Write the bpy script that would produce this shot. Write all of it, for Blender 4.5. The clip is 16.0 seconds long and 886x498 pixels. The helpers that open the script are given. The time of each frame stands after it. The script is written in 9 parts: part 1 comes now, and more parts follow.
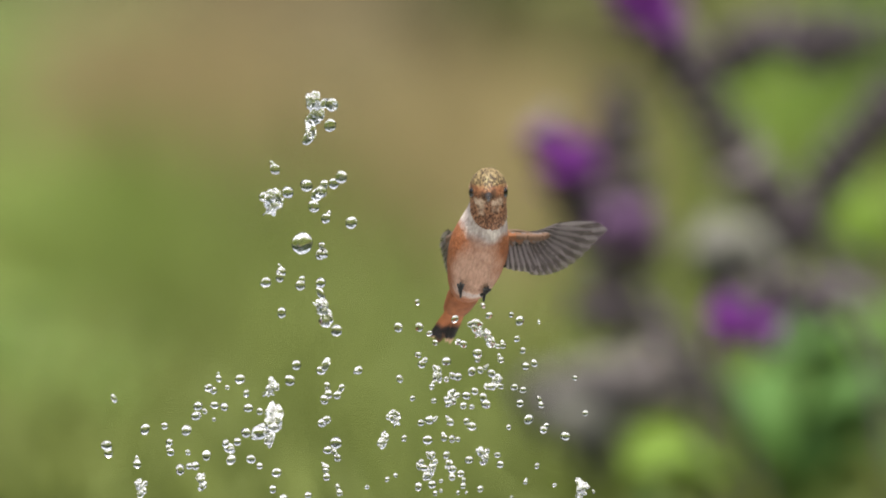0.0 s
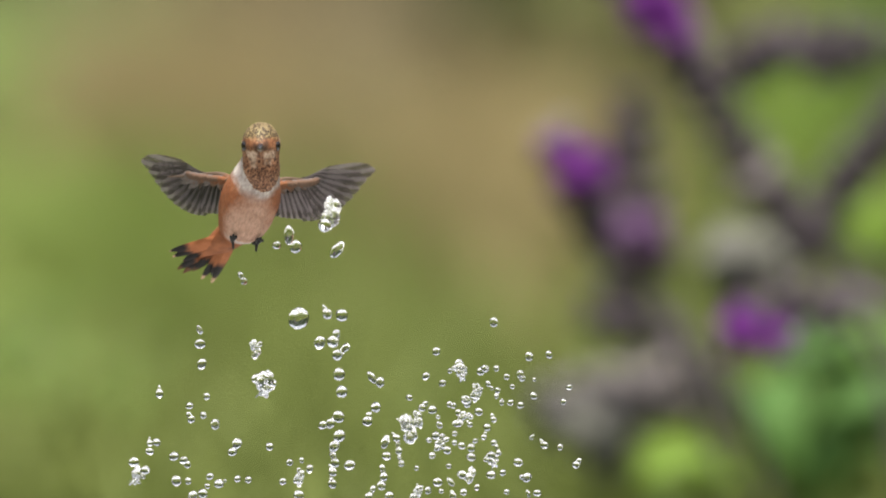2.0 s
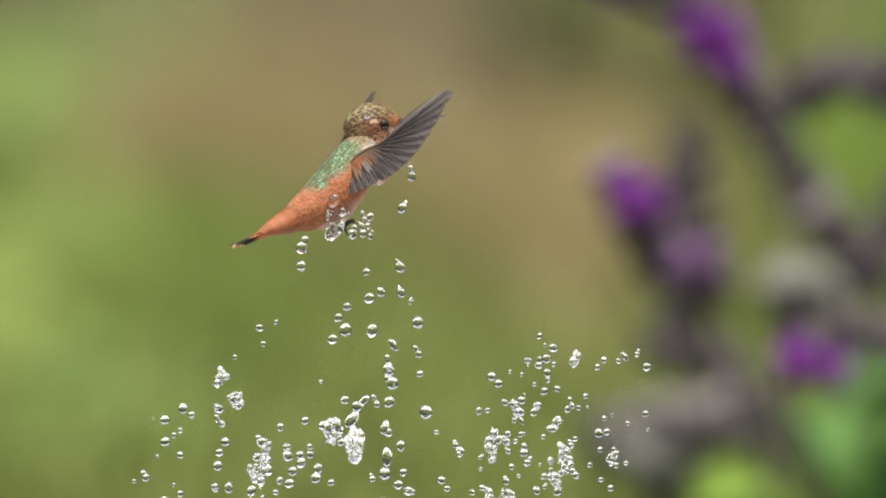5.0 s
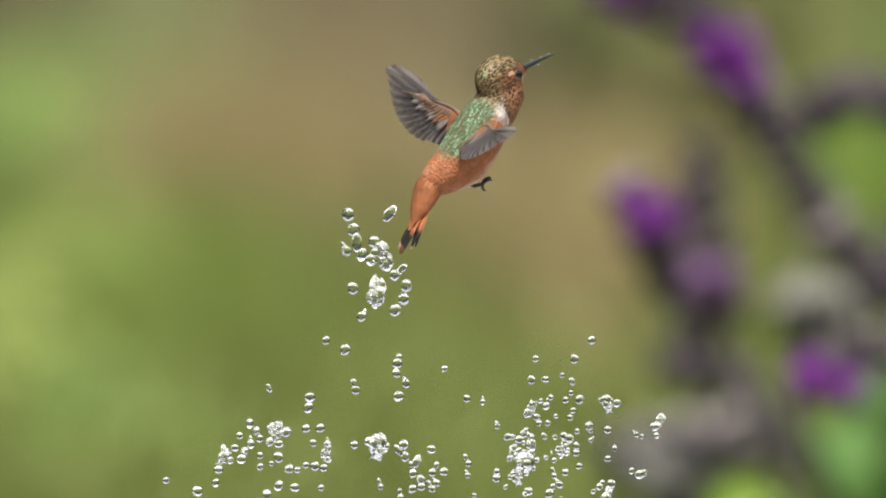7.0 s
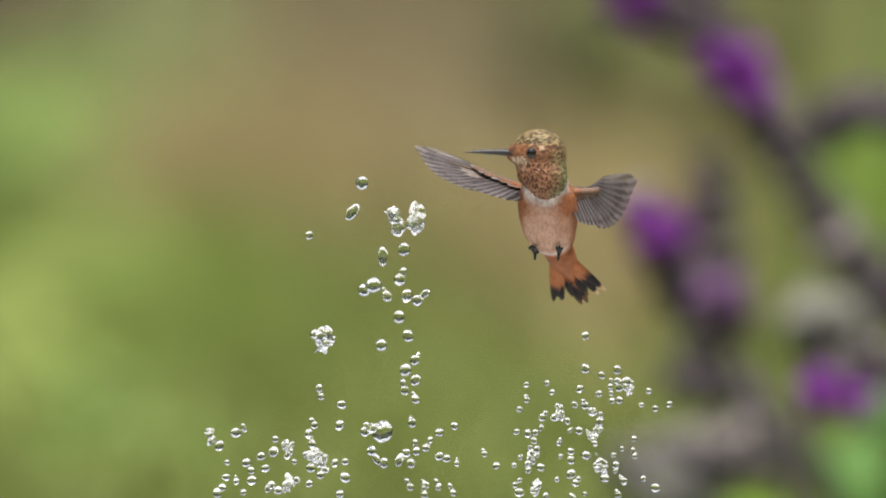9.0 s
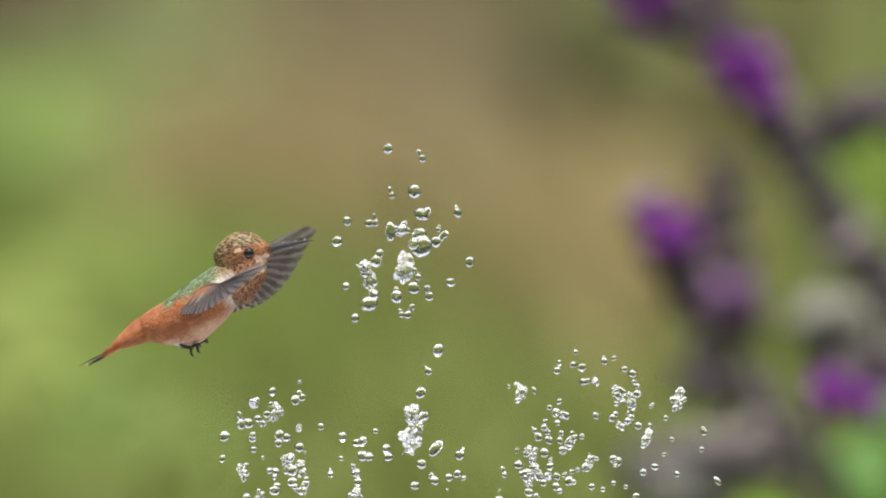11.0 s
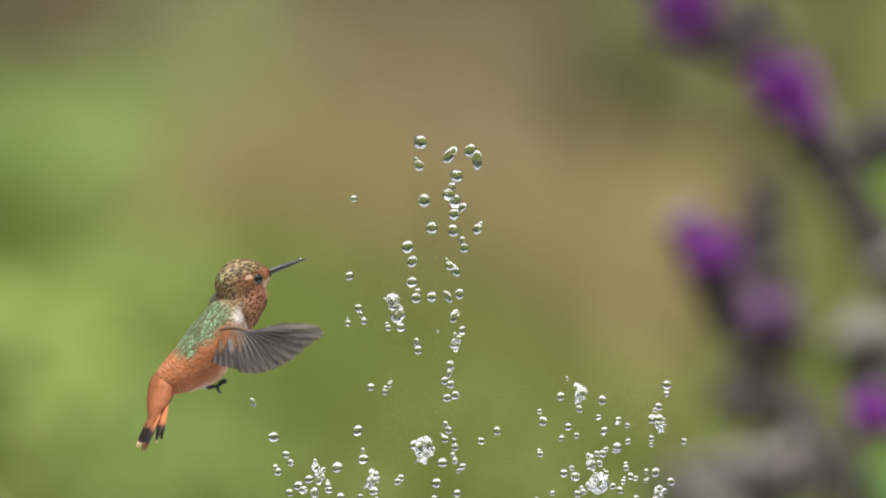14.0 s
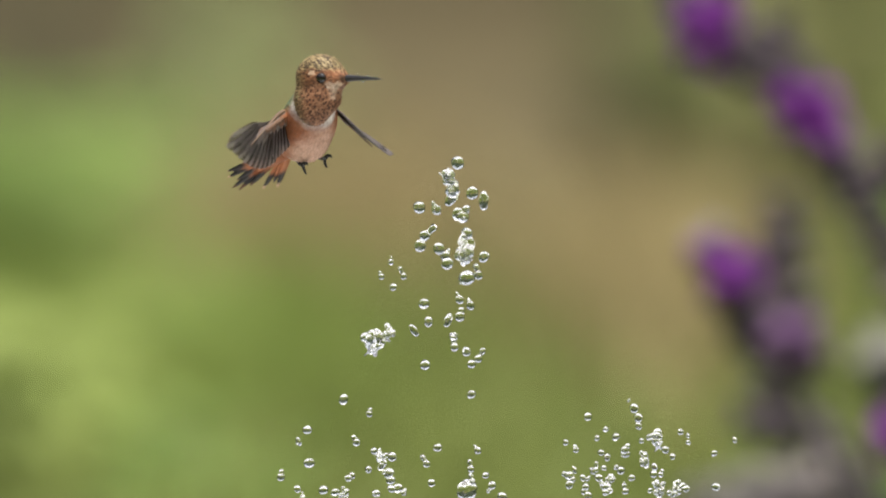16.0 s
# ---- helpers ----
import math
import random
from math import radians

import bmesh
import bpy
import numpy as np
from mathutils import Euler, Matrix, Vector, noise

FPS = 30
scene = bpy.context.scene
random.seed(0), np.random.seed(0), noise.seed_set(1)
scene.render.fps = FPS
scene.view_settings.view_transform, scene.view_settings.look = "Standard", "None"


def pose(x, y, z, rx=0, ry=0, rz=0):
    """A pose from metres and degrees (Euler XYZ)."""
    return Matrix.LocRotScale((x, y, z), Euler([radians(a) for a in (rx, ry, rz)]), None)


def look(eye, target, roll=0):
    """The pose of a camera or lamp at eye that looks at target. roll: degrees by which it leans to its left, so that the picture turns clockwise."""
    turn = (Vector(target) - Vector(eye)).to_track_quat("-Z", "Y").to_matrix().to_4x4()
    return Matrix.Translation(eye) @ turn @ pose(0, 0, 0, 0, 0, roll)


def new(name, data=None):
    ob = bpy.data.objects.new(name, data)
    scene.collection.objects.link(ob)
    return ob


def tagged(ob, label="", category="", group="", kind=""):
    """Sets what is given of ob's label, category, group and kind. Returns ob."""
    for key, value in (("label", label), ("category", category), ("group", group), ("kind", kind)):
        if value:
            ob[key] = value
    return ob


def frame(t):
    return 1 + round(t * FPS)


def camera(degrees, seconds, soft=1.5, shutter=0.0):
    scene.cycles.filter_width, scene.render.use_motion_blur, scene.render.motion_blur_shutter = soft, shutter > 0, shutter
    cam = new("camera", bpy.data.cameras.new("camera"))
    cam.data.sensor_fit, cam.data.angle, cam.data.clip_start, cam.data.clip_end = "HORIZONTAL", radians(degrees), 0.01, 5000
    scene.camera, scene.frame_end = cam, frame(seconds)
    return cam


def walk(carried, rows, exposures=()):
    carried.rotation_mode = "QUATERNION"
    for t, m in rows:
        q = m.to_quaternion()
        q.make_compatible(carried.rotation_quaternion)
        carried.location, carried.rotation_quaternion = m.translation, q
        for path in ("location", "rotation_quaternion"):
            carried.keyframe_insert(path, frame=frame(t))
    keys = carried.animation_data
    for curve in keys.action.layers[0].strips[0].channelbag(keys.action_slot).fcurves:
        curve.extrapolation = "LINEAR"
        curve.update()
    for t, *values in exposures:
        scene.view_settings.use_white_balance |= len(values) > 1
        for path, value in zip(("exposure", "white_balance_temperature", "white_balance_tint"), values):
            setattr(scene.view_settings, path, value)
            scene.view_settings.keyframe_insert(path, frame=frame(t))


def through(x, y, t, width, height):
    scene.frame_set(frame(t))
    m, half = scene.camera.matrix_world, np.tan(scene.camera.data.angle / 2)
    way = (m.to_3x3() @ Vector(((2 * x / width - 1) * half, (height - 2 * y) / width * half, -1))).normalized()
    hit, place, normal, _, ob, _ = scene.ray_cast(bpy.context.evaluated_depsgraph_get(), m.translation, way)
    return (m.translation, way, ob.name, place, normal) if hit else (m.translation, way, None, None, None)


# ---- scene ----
# A hummingbird bathes in the spray of a low garden fountain; a long lens on a fixed head follows it.
LENS = 4.2                       # degrees across, a super-telephoto
EYE = (0.0387, -4.0, 0.3725)
TILT = -2.862
cam = camera(LENS, 16.0, soft=1.8)
cam.data.dof.use_dof = True
cam.data.dof.focus_distance = 4.0
cam.data.dof.aperture_fstop = 5.7


def aim(t, yaw, rise):
    return t, pose(*EYE, 90 + TILT + rise, 0, yaw)


walk(cam, [
    aim(0, 0.0000, 0.0000),
    aim(0.5, -0.0054, 0.0000),
    aim(1, 0.0000, 0.0027),
    aim(1.5, 0.0214, 0.0188),
    aim(2, 0.0590, 0.0402),
    aim(2.5, 0.0911, 0.0643),
    aim(3, 0.1340, 0.0831),
    aim(3.5, 0.1930, 0.1072),
    aim(4, 0.2439, 0.1340),
    aim(5.2, 0.3430, 0.1930),
    aim(6.5, 0.3993, 0.2465),
    aim(7, 0.3939, 0.2680),
    aim(7.5, 0.4020, 0.2894),
    aim(8, 0.4207, 0.3135),
    aim(8.5, 0.4288, 0.3243),
    aim(9, 0.4368, 0.3350),
    aim(10.2, 0.4663, 0.3403),
    aim(11.5, 0.4931, 0.3430),
    aim(12, 0.5092, 0.3484),
    aim(12.5, 0.5440, 0.3511),
    aim(13, 0.5628, 0.3618),
    aim(13.5, 0.6298, 0.3966),
    aim(14, 0.6753, 0.4288),
    aim(14.5, 0.7075, 0.4556),
    aim(15, 0.7477, 0.4717),
    aim(15.5, 0.7691, 0.4931),
    aim(16, 0.7798, 0.5306),
])

# ---- light ----
SUN_UP, SUN_ROUND = 70.0, 172.0   # degrees above the horizon, clockwise from +y
world = bpy.data.worlds.new("world")
scene.world = world
world.use_nodes = True
sky = world.node_tree.nodes.new("ShaderNodeTexSky")
sky.sky_type = "NISHITA"
sky.sun_disc = False
sky.dust_density = 4.0
sky.sun_elevation, sky.sun_rotation = radians(SUN_UP), radians(SUN_ROUND)
back = world.node_tree.nodes["Background"]
back.inputs["Strength"].default_value = 0.14
haze = world.node_tree.nodes.new("ShaderNodeHueSaturation")   # a thin bright haze
haze.inputs["Saturation"].default_value, haze.inputs["Value"].default_value = 0.32, 1.22
world.node_tree.links.new(sky.outputs[0], haze.inputs["Color"])
world.node_tree.links.new(haze.outputs[0], back.inputs["Color"])
sun = new("sun", bpy.data.lights.new("sun", "SUN"))
sun.data.energy, sun.data.angle, sun.data.color = 5.0, radians(0.6), (1.0, 0.95, 0.87)
up, rnd = radians(SUN_UP), radians(SUN_ROUND)
toward = Vector((math.cos(up) * math.sin(rnd), math.cos(up) * math.cos(rnd), math.sin(up)))
sun.matrix_world = look(toward * 20, (0, 0, 0))
scene.view_settings.exposure = 0.48


# ---- material tools ----
def blank(name, rough=0.6, **sockets):
    m = bpy.data.materials.new(name)
    m.use_nodes = True
    nt = m.node_tree
    b = nt.nodes["Principled BSDF"]
    b.inputs["Roughness"].default_value = rough
    for key, value in sockets.items():
        b.inputs[key.replace("_", " ")].default_value = value
    return m, nt, b


def put(nt, kind, *values, **settings):
    """A node with its inputs set or linked in order; returns its first output."""
    n = nt.nodes.new("ShaderNode" + kind)
    for key, value in settings.items():
        if key == "operation":
            n.operation = value
        elif key == "blend":
            n.blend_type = value
    for socket, value in zip(n.inputs, values):
        if value is None:
            continue
        if isinstance(value, bpy.types.NodeSocket):
            nt.links.new(value, socket)
        else:
            socket.default_value = value
    return n.outputs[0]


def calc(nt, operation, a, b=0.0):
    return put(nt, "Math", a, b, operation=operation)


def step(nt, value, low, high, a=0.0, b=1.0):
    return put(nt, "MapRange", value, low, high, a, b)


def blend(nt, amount, a, b, kind="MIX"):
    a = (*a, 1) if isinstance(a, tuple) and len(a) == 3 else a
    b = (*b, 1) if isinstance(b, tuple) and len(b) == 3 else b
    return put(nt, "MixRGB", amount, a, b, blend=kind)


def where(nt):
    """The point in the object's own space, in millimetres: x, y, z, and the raw vector in metres."""
    v = nt.nodes.new("ShaderNodeTexCoord").outputs["Object"]
    s = nt.nodes.new("ShaderNodeSeparateXYZ")
    nt.links.new(v, s.inputs[0])
    return (*[calc(nt, "MULTIPLY", o, 1000.0) for o in s.outputs], v)


def island(nt):
    return nt.nodes.new("ShaderNodeNewGeometry").outputs["Random Per Island"]


def chance(nt):
    return nt.nodes.new("ShaderNodeObjectInfo").outputs["Random"]


def grain(nt, v, scale, detail=3.0):
    n = nt.nodes.new("ShaderNodeTexNoise")
    nt.links.new(v, n.inputs["Vector"])
    n.inputs["Scale"].default_value, n.inputs["Detail"].default_value = scale, detail
    return n.outputs["Fac"]


def relief(nt, b, height, strength, distance):
    n = nt.nodes.new("ShaderNodeBump")
    n.inputs["Strength"].default_value, n.inputs["Distance"].default_value = strength, distance
    nt.links.new(height, n.inputs["Height"])
    nt.links.new(n.outputs[0], b.inputs["Normal"])


def paint(nt, b, colour):
    nt.links.new(colour, b.inputs["Base Color"])


# ---- materials ----
def water_material():
    m, nt, b = blank("water", 0.02, IOR=1.333, Transmission_Weight=1.0, Base_Color=(1, 1, 1, 1))
    return m


def pool_material():
    """Shallow water over pebbles, out of view; its white foam is spread wide to bounce light up."""
    m, nt, b = blank("pool water", 0.08, IOR=1.333)
    x, y, z, v = where(nt)
    bed = blend(nt, grain(nt, v, 34, 4), (0.05, 0.048, 0.038), (0.13, 0.12, 0.10))
    # Foam cover set by how much light drops and belly need from below.
    paint(nt, b, blend(nt, step(nt, grain(nt, v, 15, 5), 0.475, 0.54), bed, (0.82, 0.83, 0.84)))
    relief(nt, b, grain(nt, v, 30), 0.5, 0.01)
    return m


def ground_material():
    m, nt, b = blank("garden ground", 0.95, Specular_IOR_Level=0.05)
    x, y, z, v = where(nt)
    broad, fine = grain(nt, v, 0.9, 4), grain(nt, v, 26, 5)
    dry = blend(nt, fine, (0.070, 0.059, 0.032), (0.116, 0.098, 0.054))
    # Farther soil is a darker brown.
    dark_soil = blend(nt, fine, (0.049, 0.040, 0.022), (0.082, 0.067, 0.036))
    soil = blend(nt, step(nt, calc(nt, "ADD", y, calc(nt, "MULTIPLY", broad, 2400.0)), 7800.0, 11500.0), dry, dark_soil)
    turf = blend(nt, fine, (0.054, 0.070, 0.020), (0.116, 0.132, 0.042))
    edge = calc(nt, "ADD", y, calc(nt, "MULTIPLY", calc(nt, "SUBTRACT", broad, 0.5), 2600.0))
    edge = calc(nt, "SUBTRACT", edge, calc(nt, "MULTIPLY", calc(nt, "MAXIMUM", calc(nt, "ADD", x, 60.0), 0.0), 17.0))
    paint(nt, b, blend(nt, step(nt, edge, 1500.0, 4100.0), turf, soil))
    relief(nt, b, fine, 0.7, 0.02)
    return m


def leafy(name, low, high, rough=0.5, through=0.35, scale=120):
    """A leaf: two greens by leaf and by grain, with light let through."""
    m, nt, b = blank(name, rough, Specular_IOR_Level=0.25)
    x, y, z, v = where(nt)
    mixin = calc(nt, "ADD", calc(nt, "MULTIPLY", island(nt), 0.55), calc(nt, "MULTIPLY", grain(nt, v, scale), 0.45))
    mixin = calc(nt, "FRACT", calc(nt, "ADD", mixin, calc(nt, "MULTIPLY", chance(nt), 0.3)))
    colour = blend(nt, mixin, low, high)
    paint(nt, b, colour)
    thin = nt.nodes.new("ShaderNodeBsdfTranslucent")
    nt.links.new(colour, thin.inputs["Color"])
    mixed = nt.nodes.new("ShaderNodeMixShader")
    mixed.inputs[0].default_value = through
    nt.links.new(b.outputs[0], mixed.inputs[1])
    nt.links.new(thin.outputs[0], mixed.inputs[2])
    nt.links.new(mixed.outputs[0], nt.nodes["Material Output"].inputs["Surface"])
    return m


def cells(nt, v, scale, along):
    """Distance to the nearest of scattered points, drawn out along the feathers' run."""
    stretch = nt.nodes.new("ShaderNodeVectorMath")
    stretch.operation = "MULTIPLY"
    nt.links.new(v, stretch.inputs[0])
    stretch.inputs[1].default_value = along
    n = nt.nodes.new("ShaderNodeTexVoronoi")
    nt.links.new(stretch.outputs[0], n.inputs["Vector"])
    n.inputs["Scale"].default_value = scale
    return n.outputs["Distance"]


def body_plumage():
    m, nt, b = blank("body plumage", 0.62, Specular_IOR_Level=0.22)
    x, y, z, v = where(nt)
    rnd_ = island(nt)
    fleck = grain(nt, v, 420, 4)
    wav = calc(nt, "MULTIPLY", calc(nt, "SUBTRACT", grain(nt, v, 240, 3), 0.5), 5.0)
    zz, xx = calc(nt, "ADD", z, wav), calc(nt, "ADD", x, wav)
    rufous = blend(nt, fleck, (0.16, 0.047, 0.017), (0.40, 0.148, 0.062))
    rufous = blend(nt, step(nt, grain(nt, v, 170, 4), 0.50, 0.70, 0.0, 0.5), rufous, (0.48, 0.25, 0.145))
    buff = blend(nt, fleck, (0.43, 0.245, 0.175), (0.60, 0.39, 0.295))
    # Duller mottling of belly and breast: soft shading put into the colour.
    buff = blend(nt, step(nt, grain(nt, v, 230, 4), 0.50, 0.68, 0.0, 0.6), buff, (0.30, 0.165, 0.115))
    white = blend(nt, step(nt, grain(nt, v, 210, 4), 0.42, 0.64), (0.42, 0.37, 0.355), blend(nt, fleck, (0.58, 0.53, 0.49), (0.82, 0.78, 0.74)))
    green = blend(nt, step(nt, rnd_, 0.30, 0.62), blend(nt, fleck, (0.045, 0.042, 0.020), (0.12, 0.095, 0.050)), (0.070, 0.135, 0.062))
    # Some back scales go pale teal: glints of light put into the colour.
    green = blend(nt, step(nt, calc(nt, "FRACT", calc(nt, "MULTIPLY", rnd_, 7.3)), 0.55, 0.80, 0.0, 0.8), green, (0.20, 0.33, 0.20))
    under = blend(nt, step(nt, xx, 9.5, 13.0), buff, white)
    under = blend(nt, step(nt, xx, -7.5, -9.5, 0.0, 0.8), under, white)
    flank = blend(nt, step(nt, xx, 11.0, 14.0, 0.0, 0.9), rufous, white)
    under = blend(nt, step(nt, xx, -12.5, -15.0), under, rufous)
    side = blend(nt, step(nt, zz, -10.6, -6.4), under, flank)
    back_ = blend(nt, step(nt, xx, -6.0, -10.5), green, rufous)
    brown = blend(nt, rnd_, (0.09, 0.06, 0.03), (0.33, 0.25, 0.14))
    back_ = blend(nt, step(nt, xx, 12.0, 15.5), back_, brown)
    whole = blend(nt, step(nt, zz, 1.4, 4.2), side, back_)
    # Shade in the gaps between feathers, put into the colour.
    gap_shade = step(nt, cells(nt, v, 1500, (0.30, 1.0, 1.0)), 0.36, 0.80, 0.0, 0.27)
    paint(nt, b, blend(nt, gap_shade, whole, (0.11, 0.060, 0.038)))
    b.inputs["Metallic"].default_value = 0.0
    relief(nt, b, grain(nt, v, 1000, 3), 0.8, 0.0009)
    return m


def head_plumage():
    m, nt, b = blank("head plumage", 0.55, Specular_IOR_Level=0.25)
    x, y, z, v = where(nt)
    rnd_ = island(nt)
    fleck = grain(nt, v, 520, 4)
    wav = calc(nt, "MULTIPLY", calc(nt, "SUBTRACT", fleck, 0.5), 4.0)
    zz, xx = calc(nt, "ADD", z, wav), calc(nt, "ADD", x, wav)
    fine = step(nt, cells(nt, v, 1700, (0.30, 1.0, 0.6)), 0.32, 0.66)
    dots = step(nt, cells(nt, v, 1450, (0.7, 1.0, 0.6)), 0.36, 0.60)
    gold = blend(nt, rnd_, (0.11, 0.076, 0.033), (0.31, 0.235, 0.115))
    gold = blend(nt, step(nt, grain(nt, v, 130, 2), 0.50, 0.62, 0.0, 0.75), gold, blend(nt, rnd_, (0.10, 0.15, 0.05), (0.30, 0.38, 0.18)))
    crown = blend(nt, fine, (0.040, 0.024, 0.011), gold)
    streak = blend(nt, step(nt, rnd_, 0.1, 0.9), (0.12, 0.046, 0.020), (0.33, 0.155, 0.075))
    streak = blend(nt, fine, (0.085, 0.036, 0.018), streak)
    brow = step(nt, calc(nt, "ADD", xx, calc(nt, "MULTIPLY", zz, 1.0)), 13.2, 15.0, 0.0, 0.6)
    brow = calc(nt, "MULTIPLY", brow, step(nt, calc(nt, "ABSOLUTE", y), 1.0, 2.2))
    face = blend(nt, brow, streak, blend(nt, fleck, (0.20, 0.072, 0.030), (0.38, 0.165, 0.078)))
    pale = blend(nt, fleck, (0.44, 0.30, 0.20), (0.72, 0.58, 0.47))
    spots = blend(nt, dots, (0.065, 0.026, 0.014), blend(nt, rnd_, (0.18, 0.072, 0.034), (0.40, 0.21, 0.12)))
    throat = blend(nt, step(nt, calc(nt, "ADD", xx, calc(nt, "MULTIPLY", zz, 0.35)), 7.6, 9.2, 0.0, 0.6), spots, blend(nt, step(nt, calc(nt, "ABSOLUTE", y), 0.8, 2.0), spots, pale))
    low = blend(nt, step(nt, zz, 2.2, 4.4), throat, face)
    malar = calc(nt, "MULTIPLY", step(nt, xx, 6.4, 7.8), calc(nt, "MULTIPLY", step(nt, zz, 1.6, 2.4), step(nt, zz, 4.0, 3.2)))
    malar = calc(nt, "MULTIPLY", calc(nt, "MULTIPLY", malar, dots), step(nt, calc(nt, "ABSOLUTE", y), 0.6, 1.8))
    low = blend(nt, calc(nt, "MULTIPLY", malar, 0.9), low, pale)
    nape = blend(nt, step(nt, xx, 0.5, -4.5, 0.0, 0.85), low, crown)
    whole = blend(nt, step(nt, zz, 7.0, 8.6), nape, crown)
    lores = calc(nt, "MULTIPLY", step(nt, x, 6.9, 8.6), step(nt, calc(nt, "ABSOLUTE", calc(nt, "SUBTRACT", zz, 5.3)), 1.9, 0.8))
    spot = calc(nt, "MULTIPLY", step(nt, calc(nt, "ABSOLUTE", calc(nt, "SUBTRACT", xx, 2.2)), 1.3, 0.7), step(nt, calc(nt, "ABSOLUTE", calc(nt, "SUBTRACT", z, 6.9)), 0.9, 0.4))
    whole = blend(nt, calc(nt, "MULTIPLY", spot, 0.7), whole, (0.55, 0.40, 0.27))
    lores = calc(nt, "MULTIPLY", lores, step(nt, calc(nt, "ABSOLUTE", y), 3.4, 2.0))
    paint(nt, b, blend(nt, calc(nt, "MULTIPLY", lores, 0.85), whole, (0.035, 0.020, 0.012)))
    relief(nt, b, grain(nt, v, 1700, 2), 0.35, 0.0004)
    return m


def wing_material():
    """A flight feather: dusky along shaft and edges, paler and thinner in the middle of each vane."""
    m, nt, b = blank("flight feather", 0.34, Specular_IOR_Level=0.9)
    x, y, z, v = where(nt)
    g = grain(nt, v, 700, 3)
    band = calc(nt, "COSINE", calc(nt, "MULTIPLY", calc(nt, "ADD", y, calc(nt, "MULTIPLY", g, 0.6)), 2.05))
    vane_ = step(nt, band, 0.75, -0.7)
    colour = blend(nt, vane_, blend(nt, g, (0.080, 0.068, 0.064), (0.150, 0.122, 0.116)), blend(nt, g, (0.22, 0.190, 0.194), (0.39, 0.346, 0.356)))
    colour = blend(nt, calc(nt, "MULTIPLY", chance(nt), 0.35), colour, (0.05, 0.04, 0.036))
    paint(nt, b, colour)
    thin = nt.nodes.new("ShaderNodeBsdfTranslucent")
    nt.links.new(colour, thin.inputs["Color"])
    clear = nt.nodes.new("ShaderNodeBsdfTransparent")
    first, second = nt.nodes.new("ShaderNodeMixShader"), nt.nodes.new("ShaderNodeMixShader")
    first.inputs[0].default_value, second.inputs[0].default_value = 0.60, 0.40
    nt.links.new(b.outputs[0], first.inputs[1])
    nt.links.new(thin.outputs[0], first.inputs[2])
    nt.links.new(first.outputs[0], second.inputs[1])
    nt.links.new(clear.outputs[0], second.inputs[2])
    nt.links.new(second.outputs[0], nt.nodes["Material Output"].inputs["Surface"])
    return m


def shoulder_material():
    m, nt, b = blank("wing covert plumage", 0.6, Specular_IOR_Level=0.2)
    x, y, z, v = where(nt)
    fleck = grain(nt, v, 600, 4)
    r = blend(nt, fleck, (0.13, 0.045, 0.018), (0.27, 0.110, 0.050))
    d = blend(nt, island(nt), (0.06, 0.042, 0.03), (0.15, 0.10, 0.065))
    reach = calc(nt, "ABSOLUTE", y)
    paint(nt, b, blend(nt, step(nt, calc(nt, "ADD", reach, calc(nt, "MULTIPLY", fleck, 3.0)), 2.0, 6.0), r, d))
    return m


def tail_material(name, tip):
    m, nt, b = blank(name, 0.6, Specular_IOR_Level=0.2)
    x, y, z, v = where(nt)
    fleck = grain(nt, v, 500, 3)
    wav = calc(nt, "MULTIPLY", calc(nt, "SUBTRACT", fleck, 0.5), 3.0)
    xx = calc(nt, "ADD", calc(nt, "ADD", x, wav), calc(nt, "MULTIPLY", calc(nt, "SUBTRACT", chance(nt), 0.5), 5.0))
    rufous = blend(nt, fleck, (0.23, 0.072, 0.026), (0.44, 0.168, 0.072))
    c = blend(nt, step(nt, xx, 14.6, 17.2), rufous, (0.010, 0.008, 0.008))
    c = blend(nt, step(nt, calc(nt, "ABSOLUTE", calc(nt, "ADD", y, wav)), 1.5, 2.1, 0.0, 0.7), c, rufous)
    paint(nt, b, blend(nt, step(nt, xx, 21.6, 22.8), c, tip))
    return m


def plain(name, colour, rough, spread=0.25, scale=300, **sockets):
    m, nt, b = blank(name, rough, **sockets)
    x, y, z, v = where(nt)
    dark = tuple(c * (1 - spread) for c in colour)
    lit = tuple(min(1.0, c * (1 + spread)) for c in colour)
    paint(nt, b, blend(nt, grain(nt, v, scale), dark, lit))
    return m


WATER = water_material()
POOL = pool_material()
GROUND = ground_material()
BODY, HEAD, WING, SHOULDER = body_plumage(), head_plumage(), wing_material(), shoulder_material()
COVERT = plain("wing covert", (0.150, 0.124, 0.115), 0.6, 0.45, 500, Specular_IOR_Level=0.2)
LINING = plain("wing lining", (0.135, 0.080, 0.054), 0.6, 0.55, 700, Specular_IOR_Level=0.2)
RUMP = plain("rump plumage", (0.27, 0.098, 0.042), 0.6, 0.45, 380, Specular_IOR_Level=0.2)
TAIL_IN = tail_material("inner tail feather", (0.10, 0.045, 0.02))
TAIL_OUT = tail_material("outer tail feather", (0.50, 0.33, 0.21))
BILL = plain("bill horn", (0.012, 0.011, 0.013), 0.38)
EYEBALL = plain("eye", (0.008, 0.006, 0.005), 0.05, scale=50)
SKIN = plain("foot skin", (0.010, 0.009, 0.009), 0.6)
LID = plain("eye ring", (0.26, 0.15, 0.08), 0.7)
SHAFT = plain("feather shaft", (0.03, 0.022, 0.019), 0.5)
STEM = plain("sage stem", (0.06, 0.052, 0.05), 0.8, 0.35)
CALYX = leafy("sage calyx", (0.042, 0.035, 0.041), (0.113, 0.091, 0.105), 0.85, 0.1)
